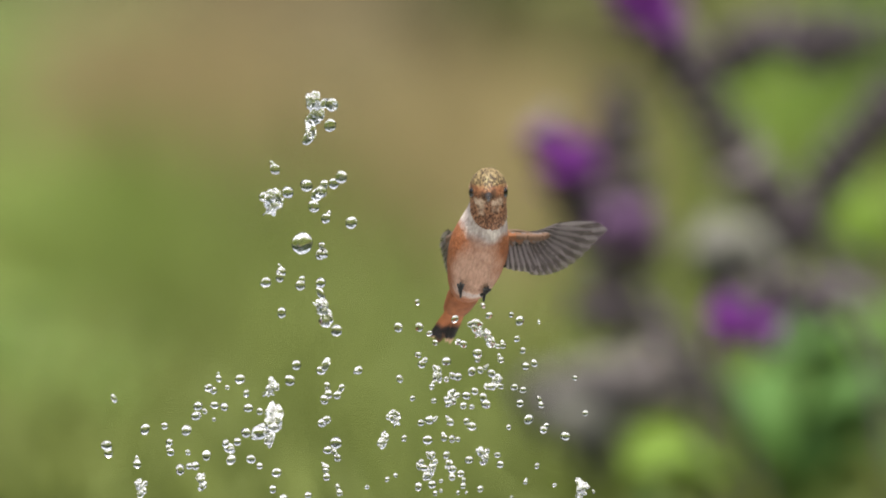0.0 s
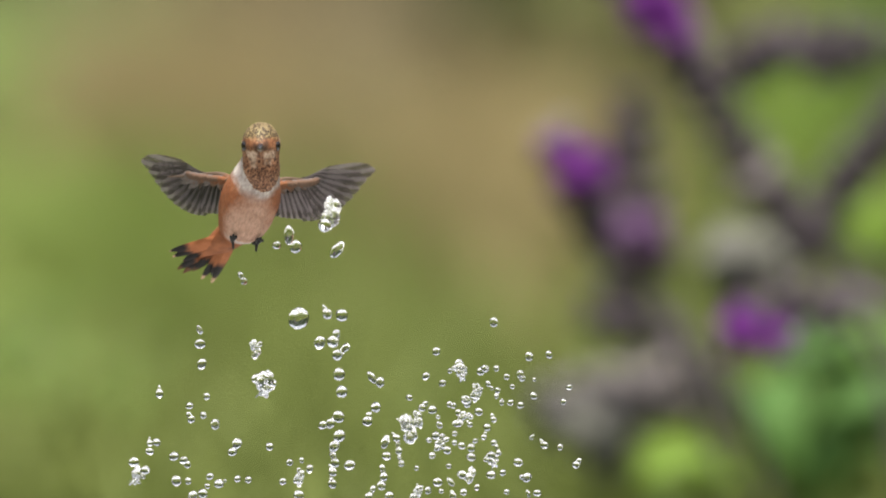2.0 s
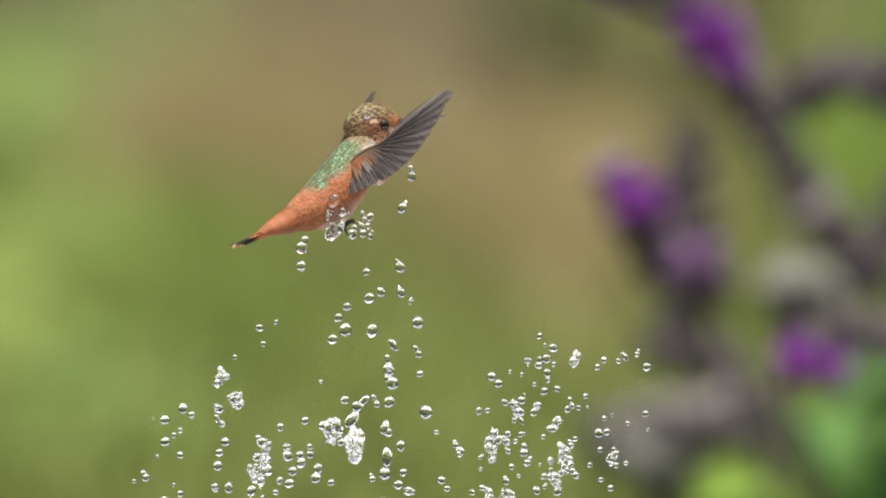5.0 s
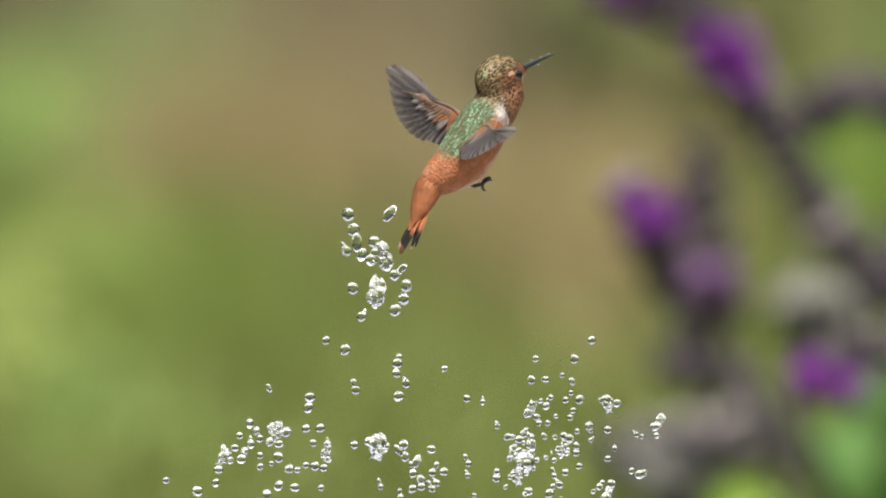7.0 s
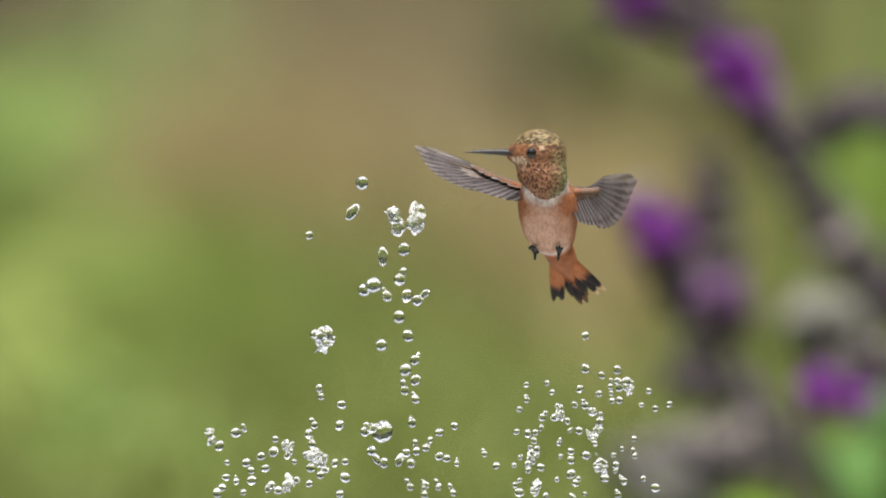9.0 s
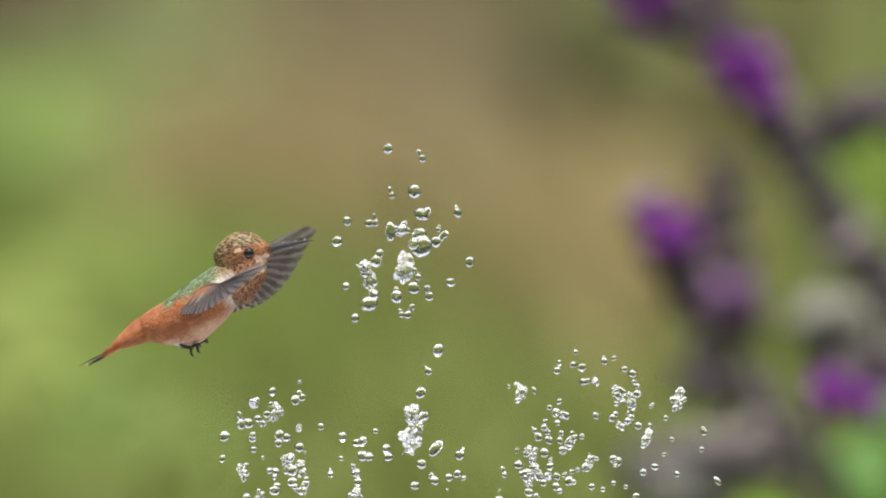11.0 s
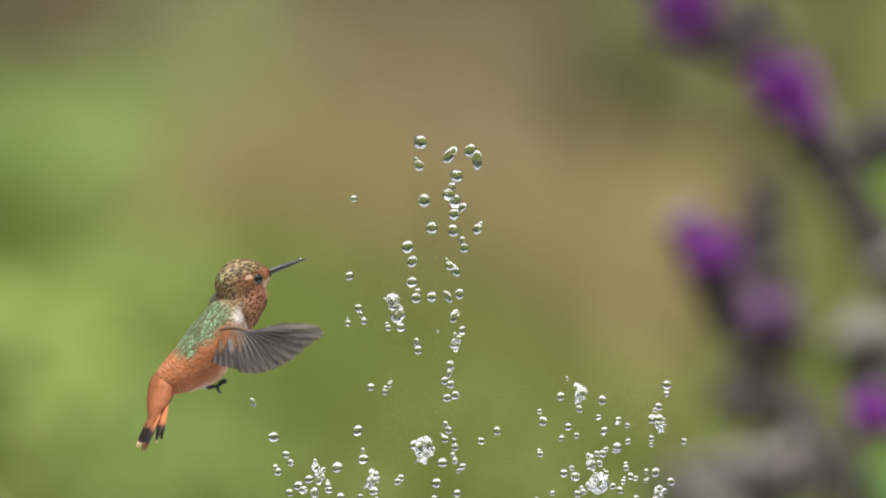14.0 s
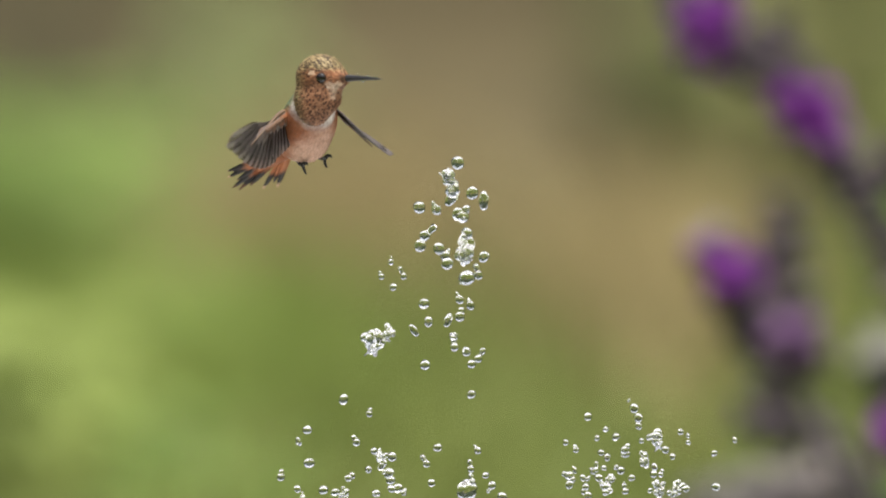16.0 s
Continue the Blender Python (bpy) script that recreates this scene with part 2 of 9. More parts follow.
SPENT = leafy("faded sage calyx", (0.215, 0.187, 0.187), (0.38, 0.335, 0.33), 0.85, 0.2)
PETAL = leafy("sage petal", (0.16, 0.020, 0.23), (0.31, 0.065, 0.42), 0.6, 0.3)
MAUVE = leafy("faded sage petal", (0.13, 0.062, 0.15), (0.24, 0.135, 0.27), 0.7, 0.3)
SAGE = leafy("sage leaf", (0.04, 0.10, 0.018), (0.10, 0.21, 0.045), 0.6, 0.3)
LIME = leafy("fresh leaf", (0.10, 0.185, 0.014), (0.21, 0.33, 0.045), 0.5, 0.4)
MINT = leafy("broad leaf", (0.055, 0.14, 0.014), (0.16, 0.29, 0.05), 0.65, 0.35)
FELT = leafy("downy leaf", (0.10, 0.10, 0.083), (0.185, 0.183, 0.158), 0.85, 0.2)
GRASS = leafy("grass", (0.086, 0.118, 0.023), (0.205, 0.242, 0.063), 0.6, 0.35, 40)
FRESH = leafy("long fresh grass", (0.095, 0.15, 0.026), (0.22, 0.285, 0.062), 0.6, 0.4, 40)
STRAW = leafy("dry grass", (0.20, 0.16, 0.07), (0.36, 0.29, 0.14), 0.8, 0.25, 40)
SHRUB = leafy("shrub leaf", (0.13, 0.22, 0.04), (0.27, 0.37, 0.10), 0.5, 0.45)
HEDGE = leafy("tree foliage", (0.02, 0.04, 0.01), (0.06, 0.10, 0.025), 0.7, 0.1, 1.2)
SHRUB_GOLD = leafy("sunlit shrub leaf", (0.155, 0.215, 0.040), (0.29, 0.36, 0.095), 0.5, 0.4)
OLIVE = leafy("olive shrub leaf", (0.165, 0.18, 0.055), (0.29, 0.305, 0.115), 0.6, 0.35)
MISTY = leafy("grey-green leaf", (0.145, 0.190, 0.068), (0.255, 0.31, 0.125), 0.7, 0.3)
# The far shrubs are dark through this leaf colour alone.
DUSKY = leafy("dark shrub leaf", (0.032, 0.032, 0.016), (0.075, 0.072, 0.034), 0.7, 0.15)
FOREST = leafy("deep green shrub leaf", (0.062, 0.078, 0.024), (0.125, 0.142, 0.048), 0.6, 0.3)
WITHERED = leafy("withered leaf", (0.085, 0.078, 0.046), (0.15, 0.135, 0.08), 0.85, 0.2)
BARK = plain("twig bark", (0.13, 0.10, 0.07), 0.9, 0.4, 80)


# ---- mesh tools ----
MM = 0.001


def solid(name, verts, faces, *materials, index=None, smooth=True):
    me = bpy.data.meshes.new(name)
    me.from_pydata([tuple(v) for v in verts], [], faces)
    for m in materials:
        me.materials.append(m)
    me.polygons.foreach_set("use_smooth", [smooth] * len(me.polygons))
    if index is not None:
        me.polygons.foreach_set("material_index", index)
    me.update()
    return me


def part(name, mesh, parent, m=None, label=""):
    ob = new(name, mesh)
    ob.parent = parent
    ob.matrix_basis = m if m is not None else Matrix()
    return tagged(ob, label)


def sphere_dirs(level):
    bm = bmesh.new()
    bmesh.ops.create_icosphere(bm, subdivisions=level, radius=1.0)
    bm.verts.index_update()
    dirs = np.array([v.co[:] for v in bm.verts])
    faces = [tuple(v.index for v in f.verts) for f in bm.faces]
    bm.free()
    return dirs, faces


def lump(centre, eggs, k, level, reach):
    """The smooth union of ellipsoids (centre, radii), found along rays from one inner point."""
    dirs, faces = sphere_dirs(level)
    c = np.array(centre)

    def field(p):
        total = None
        for e, r in eggs:
            q = (p - np.array(e)) / np.array(r)
            d = (np.linalg.norm(q, axis=1) - 1) * min(r)
            if total is None:
                total = d
            else:
                h = np.clip(0.5 + 0.5 * (total - d) / k, 0, 1)
                total = total * (1 - h) + d * h - k * h * (1 - h)
        return total

    lo, hi = np.zeros(len(dirs)), np.full(len(dirs), float(reach))
    for _ in range(28):
        mid = (lo + hi) / 2
        inside = field(c + dirs * mid[:, None]) < 0
        lo, hi = np.where(inside, mid, lo), np.where(inside, hi, mid)
    return c + dirs * lo[:, None], faces


def tube(points, radii, sides=8, verts=None, faces=None):
    """A tapering tube through the points, closed at both ends; appended to verts and faces if given."""
    verts, faces = ([] if verts is None else verts), ([] if faces is None else faces)
    pts = [Vector(p) for p in points]
    start = len(verts)
    side = None
    for i, p in enumerate(pts):
        along = (pts[min(i + 1, len(pts) - 1)] - pts[max(i - 1, 0)]).normalized()
        ref = side if side is not None else (Vector((0, 0, 1)) if abs(along.z) < 0.9 else Vector((1, 0, 0)))
        side = (ref - along * ref.dot(along)).normalized()
        other = along.cross(side)
        for j in range(sides):
            a = math.tau * j / sides
            verts.append(p + (side * math.cos(a) + other * math.sin(a)) * radii[i])
    for i in range(len(pts) - 1):
        for j in range(sides):
            a, b = start + i * sides + j, start + i * sides + (j + 1) % sides
            faces.append((a, b, b + sides, a + sides))
    faces.append(tuple(start + j for j in reversed(range(sides))))
    faces.append(tuple(start + (len(pts) - 1) * sides + j for j in range(sides)))
    return verts, faces


def glide(points, n):
    """A smooth line through the points, n places to a span."""
    p = [Vector(q) for q in points]
    p = [2 * p[0] - p[1]] + p + [2 * p[-1] - p[-2]]
    out = []
    for i in range(1, len(p) - 2):
        for s in range(n):
            t = s / n
            a, b, c, d = p[i - 1], p[i], p[i + 1], p[i + 2]
            out.append(0.5 * (2 * b + (c - a) * t + (2 * a - 5 * b + 4 * c - d) * t * t + (3 * b - a - 3 * c + d) * t ** 3))
    return out + [p[-2]]


def scales(surface, faces, size, lift, rng, flow, keep, slim=0.40, soft=None):
    """Small overlapping plumage scales laid on a closed surface; flow gives the way that each one points."""
    verts, polys = [], []
    s = np.array(surface)
    for f in faces:
        for _ in range(keep(f)):
            w = [rng.random() + 0.05 for _ in f]
            total = sum(w)
            p = Vector(sum(s[i] * (a / total) for i, a in zip(f, w)))
            n = (Vector(s[f[1]]) - Vector(s[f[0]])).cross(Vector(s[f[2]]) - Vector(s[f[0]])).normalized()
            way = flow(p)
            way = way - n * way.dot(n)
            if way.length < 1e-6:
                continue
            way.normalize()
            across = n.cross(way) * size * slim
            long = size * (0.8 + 0.4 * rng.random())
            rise = lift * (soft(p) if soft else 1.0)
            up1, up2 = n * rise * 0.9, n * rise * (0.7 + 0.9 * rng.random())
            i = len(verts)
            verts += [p - n * rise * 0.3, p + across * 0.8 + way * long * 0.35 + up1 * 0.5, p + way * long * 0.45 + up1 * 1.5,
                      p - across * 0.8 + way * long * 0.35 + up1 * 0.5, p + across * 0.55 + way * long * 0.85 + up2 * 0.8,
                      p + way * long + up2, p - across * 0.55 + way * long * 0.85 + up2 * 0.8]
            polys += [(i + 2, i + 1, i), (i + 3, i + 2, i), (i + 2, i + 5, i + 4, i + 1), (i + 6, i + 5, i + 2, i + 3)]
    return verts, polys


def joined(*pairs):
    verts, faces = [], []
    for v, f in pairs:
        i = len(verts)
        verts += [tuple(p) for p in v]
        faces += [tuple(k + i for k in poly) for poly in f]
    return verts, faces


def vane(length, width, bend, camber, tip=0.6, n=11):
    """A feather along +x: a thin closed blade with a shaft, swept by bend towards -y."""
    verts, faces = [], []
    for i in range(n + 1):
        t = i / n
        half = width * 0.5 * min(1.0, 0.25 + 2.2 * t) * math.sqrt(max(0.0, 1 - t ** (3.0 + 4 * tip)))
        half = max(half, width * 0.05)
        x, y, z = t * length, -bend * t * t, -camber * t * t
        for s, dz in ((1.0, -0.10), (0.15, 0.06), (-0.25, 0.06), (-1.0, -0.10)):
            verts.append(Vector((x, y + s * half, z + dz * width * 0.25)))
        for s in (-1.0, 1.0):
            verts.append(Vector((x, y + s * half, z - 0.035 * width * 0.25 - 0.00012)))
    for i in range(n):
        a, b = i * 6, (i + 1) * 6
        for u, w in ((0, 1), (1, 2), (2, 3), (3, 4), (4, 5), (5, 0)):
            faces.append((a + u, a + w, b + w, b + u))
    faces.append(tuple(range(5, -1, -1)))
    faces.append(tuple(n * 6 + k for k in range(6)))
    return verts, faces


def mirrored(verts, faces):
    return [Vector((v[0], -v[1], v[2])) for v in verts], [tuple(reversed(f)) for f in faces]


# ---- the hummingbird ----
SPINE = ((-23.5, 0.3, 0.6, 0.5), (-21.5, 0.1, 3.2, 2.8), (-18, -0.5, 5.5, 5.0), (-14, -1.4, 6.9, 6.4), (-9, -2.3, 8.1, 7.4), (-3, -2.5, 9.4, 8.6), (3, -1.9, 9.9, 8.9),
         (8, -1.0, 9.3, 8.5), (12.5, 0.1, 7.9, 7.7), (17, 1.1, 6.5, 6.8), (21, 1.6, 5.6, 6.0), (23.5, 1.8, 3.0, 3.2))
TAIL_COVER = ((-5, 0.0, 2.0, 1.8), (-2, 0.0, 4.4, 4.0), (1.5, 0, 5.2, 4.5), (6, 0, 4.8, 3.4), (10, 0, 3.9, 2.1), (13, 0, 2.0, 0.9), (15, 0, 0.5, 0.3))
NECK = Vector((0.0195, 0, 0.0018))
ROOT = {1: Vector((0.0068, 0.0068, 0.0026)), -1: Vector((0.0068, -0.0068, 0.0026))}
TAIL_ROOT = Vector((-0.0185, 0, 0.0))


def plumed(profile, rings, sides, belly, flow, rng, soft, bare=lambda v: False):
    """A lofted form along x, laid with overlapping plumage scales and finer barbs."""
    xs, prof = [r[0] for r in profile], np.array(profile)
    verts, faces = [], []
    for i in range(rings + 1):
        x = xs[0] + (xs[-1] - xs[0]) * i / rings
        zc, hw, hh = (np.mean([np.interp(x + o, prof[:, 0], prof[:, k]) for o in (-1.8, -0.9, 0, 0.9, 1.8)]) for k in (1, 2, 3))
        for j in range(sides):
            a = math.tau * j / sides
            deep = belly(x) if math.sin(a) < 0 else 0.95
            verts.append(Vector((x, hw * math.cos(a), zc + hh * deep * math.sin(a))) * MM)
    for i in range(rings):
        for j in range(sides):
            a, b = i * sides + j, i * sides + (j + 1) % sides
            faces.append((a, b, b + sides, a + sides))
    loops = list(faces)
    faces.append(tuple(reversed(range(sides))))
    faces.append(tuple(rings * sides + j for j in range(sides)))
    skin = scales(verts, loops, 0.0016, 0.00012, rng, lambda p: Vector((flow, 0, -0.05)), lambda f: 0 if bare(verts[f[0]]) else 6, 0.42, soft)
    down = scales(verts, loops, 0.0026, 0.00016, rng, lambda p: Vector((flow, rng.gauss(0, 0.16), -0.05 + rng.gauss(0, 0.16))), lambda f: 4 if bare(verts[f[0]]) else 2, 0.07, soft)
    return joined((verts, faces), skin, down)


def bird_body():
    """The trunk, fullest at the breast, with a downy vent."""
    v, f = plumed(SPINE, 34, 26, lambda x: 1.06 + 0.22 * math.exp(-((x + 7) / 6.5) ** 2), -1, random.Random(3), lambda p: 0.12 if p.z < -0.0035 or p.x < -0.013 else 0.6, lambda v: v.z < -0.003 or v.x < -0.0155)
    return solid("body", v, f, BODY)


def tail_cover():
    """The rufous feathers that run from the rump over the root of the tail."""
    v, f = plumed(TAIL_COVER, 18, 18, lambda x: 1.0, 1, random.Random(4), lambda p: 0.15 if p.x < 0.004 else 0.5, lambda v: v.x < 0.002)
    return solid("tail", v, f, RUMP)


HEAD_EGGS = (((1.7, 0, 5.4), (8.9, 6.1, 7.3)), ((-1.0, 0, -2.6), (6.7, 6.0, 8.2)), ((7.8, 0, 5.0), (5.0, 2.6, 2.9)), ((3.2, 0, -0.5), (5.6, 5.5, 6.2)))


def bird_head():
    pts, faces = lump((2.0, 0, 2.5), HEAD_EGGS, 1.6, 5, 22)
    pts = pts * MM
    rng = random.Random(5)
    coarse, cf = lump((2.0, 0, 2.5), HEAD_EGGS, 1.6, 4, 22)

    def way(p):
        q = p - Vector((0.013, 0, 0.0042))
        return Vector((q.x, q.y * 0.6, q.z * 0.8)) + Vector((-0.001, 0, -0.0012))

    skin = scales(coarse * MM, cf, 0.0011, 0.00013, rng, way, lambda f: 4, 0.42)
    down = scales(coarse * MM, cf, 0.0021, 0.00020, rng, way, lambda f: 1, 0.11)
    v, f = joined((pts, faces), skin, down)
    return solid("head", v, f, HEAD)


def bird_bill():
    line = [Vector((10.5 + 16.5 * t, 0, 5.2 + 0.45 * math.sin(t * 2.4))) * MM for t in [i / 14 for i in range(15)]]
    radii = [MM * (0.95 * (1 - t) ** 1.3 + 0.34 * (1 - t ** 6) + 0.05) for t in [i / 14 for i in range(15)]]
    v, f = tube(line, radii, 12)
    return solid("bill", v, f, BILL)


def bird_eye():
    d, f = sphere_dirs(3)
    lens = d * np.array([1.9, 1.4, 1.9]) * MM
    return solid("eye", lens, f, EYEBALL)


def eye_ring():
    v, f = [], []
    for i in range(20):
        a = math.tau * i / 20
        for r, y in ((1.65, 0.5), (1.85, 0.45), (2.0, 0.0)):
            v.append(Vector((r * math.cos(a) - 0.15, y, r * math.sin(a))) * MM)
    for i in range(20):
        for k in range(2):
            a, b = i * 3 + k, ((i + 1) % 20) * 3 + k
            f.append((a, b, b + 1, a + 1))
    return v, f


def bird_foot():
    v, f = [], []
    tube([Vector(p) * MM for p in ((0, 0, 0), (-1.0, 0, -3.0), (0.6, 0, -5.6))], [0.0011, 0.0007, 0.0006], 7, v, f)
    for dy, dx in ((-0.9, 2.4), (0, 2.9), (0.9, 2.4), (0.1, -2.0)):
        tube([Vector(p) * MM for p in ((0.6, 0, -5.6), (0.6 + dx * 0.55, dy * 0.7, -5.9), (0.6 + dx, dy, -7.0), (0.5 + dx * 0.9, dy, -7.9))],
             [0.0006, 0.00052, 0.00042, 0.00014], 6, v, f)
    return solid("foot", v, f, SKIN)


def wing_arm(side):
    """The fleshy arm of the wing with its short covert scales, along +y."""
    line = [Vector(p) * MM for p in ((-2.0, -3.0, -0.3), (0.5, 2.5, 0), (1.4, 8, 0.1), (1.0, 15, 0), (0.2, 24, 0), (-0.6, 34, 0))]
    line = glide(line, 5)
    n = len(line)
    arm = tube(line, [MM * (0.95 * (1 - i / n) ** 1.1 + 0.18) for i in range(n)], 10)
    verts, faces = arm
    if side < 0:
        verts, faces = mirrored(verts, faces)
    return solid("wing", verts, faces, SHOULDER)


def wing_coverts(side, wing):
    """Three rows of short feathers that overlap the roots of the long ones."""
    rng = random.Random(11)
    for row, (reach, count, base) in enumerate(((7.4, 20, COVERT), (5.0, 20, LINING), (3.3, 20, LINING))):
        shape = vane(MM * reach, MM * 2.1, 0.0003, 0.0002, tip=0.7, n=5)
        if side < 0:
            shape = mirrored(*shape)
        kinds = [solid("covert", *shape, base), solid("covert", *shape, (LINING, SHOULDER, SHOULDER)[row])]
        for i in range(count):
            t = i / count
            me = kinds[rng.random() < t * 1.6 - 0.55]
            for high, lie, long in ((0.36 + 0.08 * row + 0.004 * i, 1, 1.15), (-0.62 - 0.08 * row - 0.004 * i, -1, 0.65)):
                m = pose((1.0 - 0.3 * row) * MM, side * (20.5 - 20.5 * t + rng.uniform(-0.4, 0.4)) * MM, high * MM, 0, side * 2 * lie, side * (98 + 76 * t + rng.uniform(-7, 7)))
                part("covert", me, wing, m @ Matrix.Diagonal((long * rng.uniform(0.75, 1.2), 1, 1, 1)))


def wing_feathers(side, wing):
    """Ten long primaries and six short secondaries, each one a feather of its own."""
    for i in range(16):
        if i < 10:
            t = i / 9
            long, y, fan = 33.0 - 17.0 * t ** 0.72, 17.5 - 9.0 * t, -9 + 62 * t ** 1.1
            wide, bend = 6.3 + 1.8 * t, 1.8 - 1.0 * t
        else:
            t = (i - 10) / 5
            long, y, fan = 14.6 - 2.6 * t, 8.0 - 8.0 * t, 57 + 30 * t
            wide, bend = 7.0, 0.4
        blade, polys = vane(long * MM, wide * MM, -bend * MM, 0.9 * MM, tip=1.1)
        if side < 0:
            blade, polys = mirrored(blade, polys)
        n = len(polys)
        quill = [Vector((x * long * MM, side * bend * MM * x * x, -0.9 * MM * x * x + 0.00008)) for x in [k / 6 for k in range(7)]]
        tube(quill, [0.00042 * (1 - 0.75 * k / 6) for k in range(7)], 5, blade, polys)
        me = solid("flight_feather", blade, polys, WING, SHAFT, index=[0] * n + [1] * (len(polys) - n), smooth=False)
        m = pose(0.9 * MM, side * y * MM, (0.35 - 0.03 * i) * MM, 0, side * 4, side * (90 + fan))
        part("flight_feather", me, wing, m)


def build_bird():
    bird = tagged(new("hummingbird"), "small rufous and green hummingbird hovering at the spray, wings beating", "bird")
    part("body", bird_body(), bird)
    head = part("head", bird_head(), bird, Matrix.Translation(NECK), "bronze-scaled crown, rufous face and speckled throat")
    part("bill", bird_bill(), head, label="slim black bill with wet sheen")
    dirs, ball = sphere_dirs(3)
    bead = solid("bead", dirs * np.array([0.55, 0.5, 0.55]) * MM, ball, WATER)
    for x, y, z in ((16.5, 0.3, 6.35), (19.0, -0.2, 4.75), (20.8, 0.1, 6.25), (24.0, 0.0, 6.1)):
        part("bead", bead, head, Matrix.Translation((x * MM, y * MM, z * MM)), "tiny bead of water on the bill")
    ring_v, ring_f = eye_ring()
    for side in (1, -1):
        part("eye", bird_eye(), head, Matrix.Translation((0.0054, side * 0.0051, 0.0053)), "glossy black eye")
    for side in (1, -1):
        v, f = (ring_v, ring_f) if side > 0 else mirrored(ring_v, ring_f)
        part("eye_ring", solid("eye_ring", v, f, LID), head, Matrix.Translation((0.0054, side * 0.0050, 0.0053)))
    wings = {}
    for side in (1, -1):
        wings[side] = part("wing", wing_arm(side), bird, Matrix.Translation(ROOT[side]), "dusky wing with long translucent flight feathers")
        wing_feathers(side, wings[side])
        wing_coverts(side, wings[side])
    tail = part("tail", tail_cover(), bird, Matrix.Translation(TAIL_ROOT), "rufous tail with black-tipped feathers")
    feathers = []
    for i in range(10):
        off = (-1.0, -0.86, -0.66, -0.27, -0.10, 0.12, 0.30, 0.70, 0.86, 1.0)[i]
        v, f = vane(24.5 * MM * (1 - 0.10 * abs(off) + (0.06, -0.08, 0.03, -0.05, 0.05)[i % 5]), (5.3 - 1.5 * abs(off)) * MM, 0, -0.6 * MM, tip=-0.2)
        me = solid("tail_feather", v, f, TAIL_OUT if abs(off) > 0.5 else TAIL_IN)
        feathers.append((off, part("tail_feather", me, tail, label="rufous tail feather, black towards the tip")))
    foot = bird_foot()
    for side in (1, -1):
        part("foot", foot, bird, pose(-0.0092, side * 0.0036, -0.0082, 0, -25, side * 10) @ Matrix.Diagonal((1.0, 1.0, 1.0, 1)), "small black foot with curled toes")
    return bird, head, wings, tail, feathers


# ---- drops of water ----
def drop_meshes():
    """Round, egg-shaped, twin, tailed and clustered drops, each about 1 mm in radius."""
    rng = random.Random(21)
    kinds = []
    shapes = [[((0, 0, 0), (1, 1, 1.06))], [((0, 0, 0), (0.94, 0.94, 1.2))], [((0, 0, 0), (1.05, 1.05, 0.9))],
              [((0, 0, -0.45), (0.9, 0.9, 0.9)), ((0.15, 0.1, 0.75), (0.62, 0.62, 0.7))],
              [((0, 0, -0.35), (0.85, 0.85, 0.9)), ((0, 0, 0.7), (0.4, 0.4, 0.9))],
              [((0.0, 0, 0), (0.75, 0.7, 1.5))],
              [((-0.1, 0, -0.9), (0.85, 0.85, 0.9)), ((0.1, 0, 0.2), (0.45, 0.45, 0.9)), ((0.25, 0.1, 1.15), (0.6, 0.6, 0.75))]]
    for eggs in shapes:
        v, f = lump((0, 0, 0), eggs, 0.25, 4, 4)
        seed = Vector((rng.uniform(0, 9), rng.uniform(0, 9), 0))
        v = np.array([p * (1 + 0.10 * noise.noise(Vector(p) * 1.1 + seed) + 0.070 * noise.noise(Vector(p) * 2.8 + seed) + 0.016 * noise.noise(Vector(p) * 6.0 + seed)) for p in v])
        kinds.append(solid("water_drop", v * MM, f, WATER))
    clusters = []
    for k in range(4):
        eggs = [((rng.gauss(0, 0.42), rng.gauss(0, 0.42), rng.uniform(-1.3, 1.3)), (r, r, r * rng.uniform(1.0, 1.4)))
                for r in [rng.uniform(0.22, 0.52) for _ in range(26)]]
        v, f = lump((0, 0, 0), [((0, 0, 0), (0.42, 0.42, 1.0))] + eggs, 0.07, 5, 4)
        v = np.array([p * (1 + 0.10 * noise.noise(Vector(p) * 4.5) + 0.06 * noise.noise(Vector(p) * 9.0)) for p in v])
        clusters.append(solid("water_clump", v * MM, f, WATER))
    return kinds, clusters


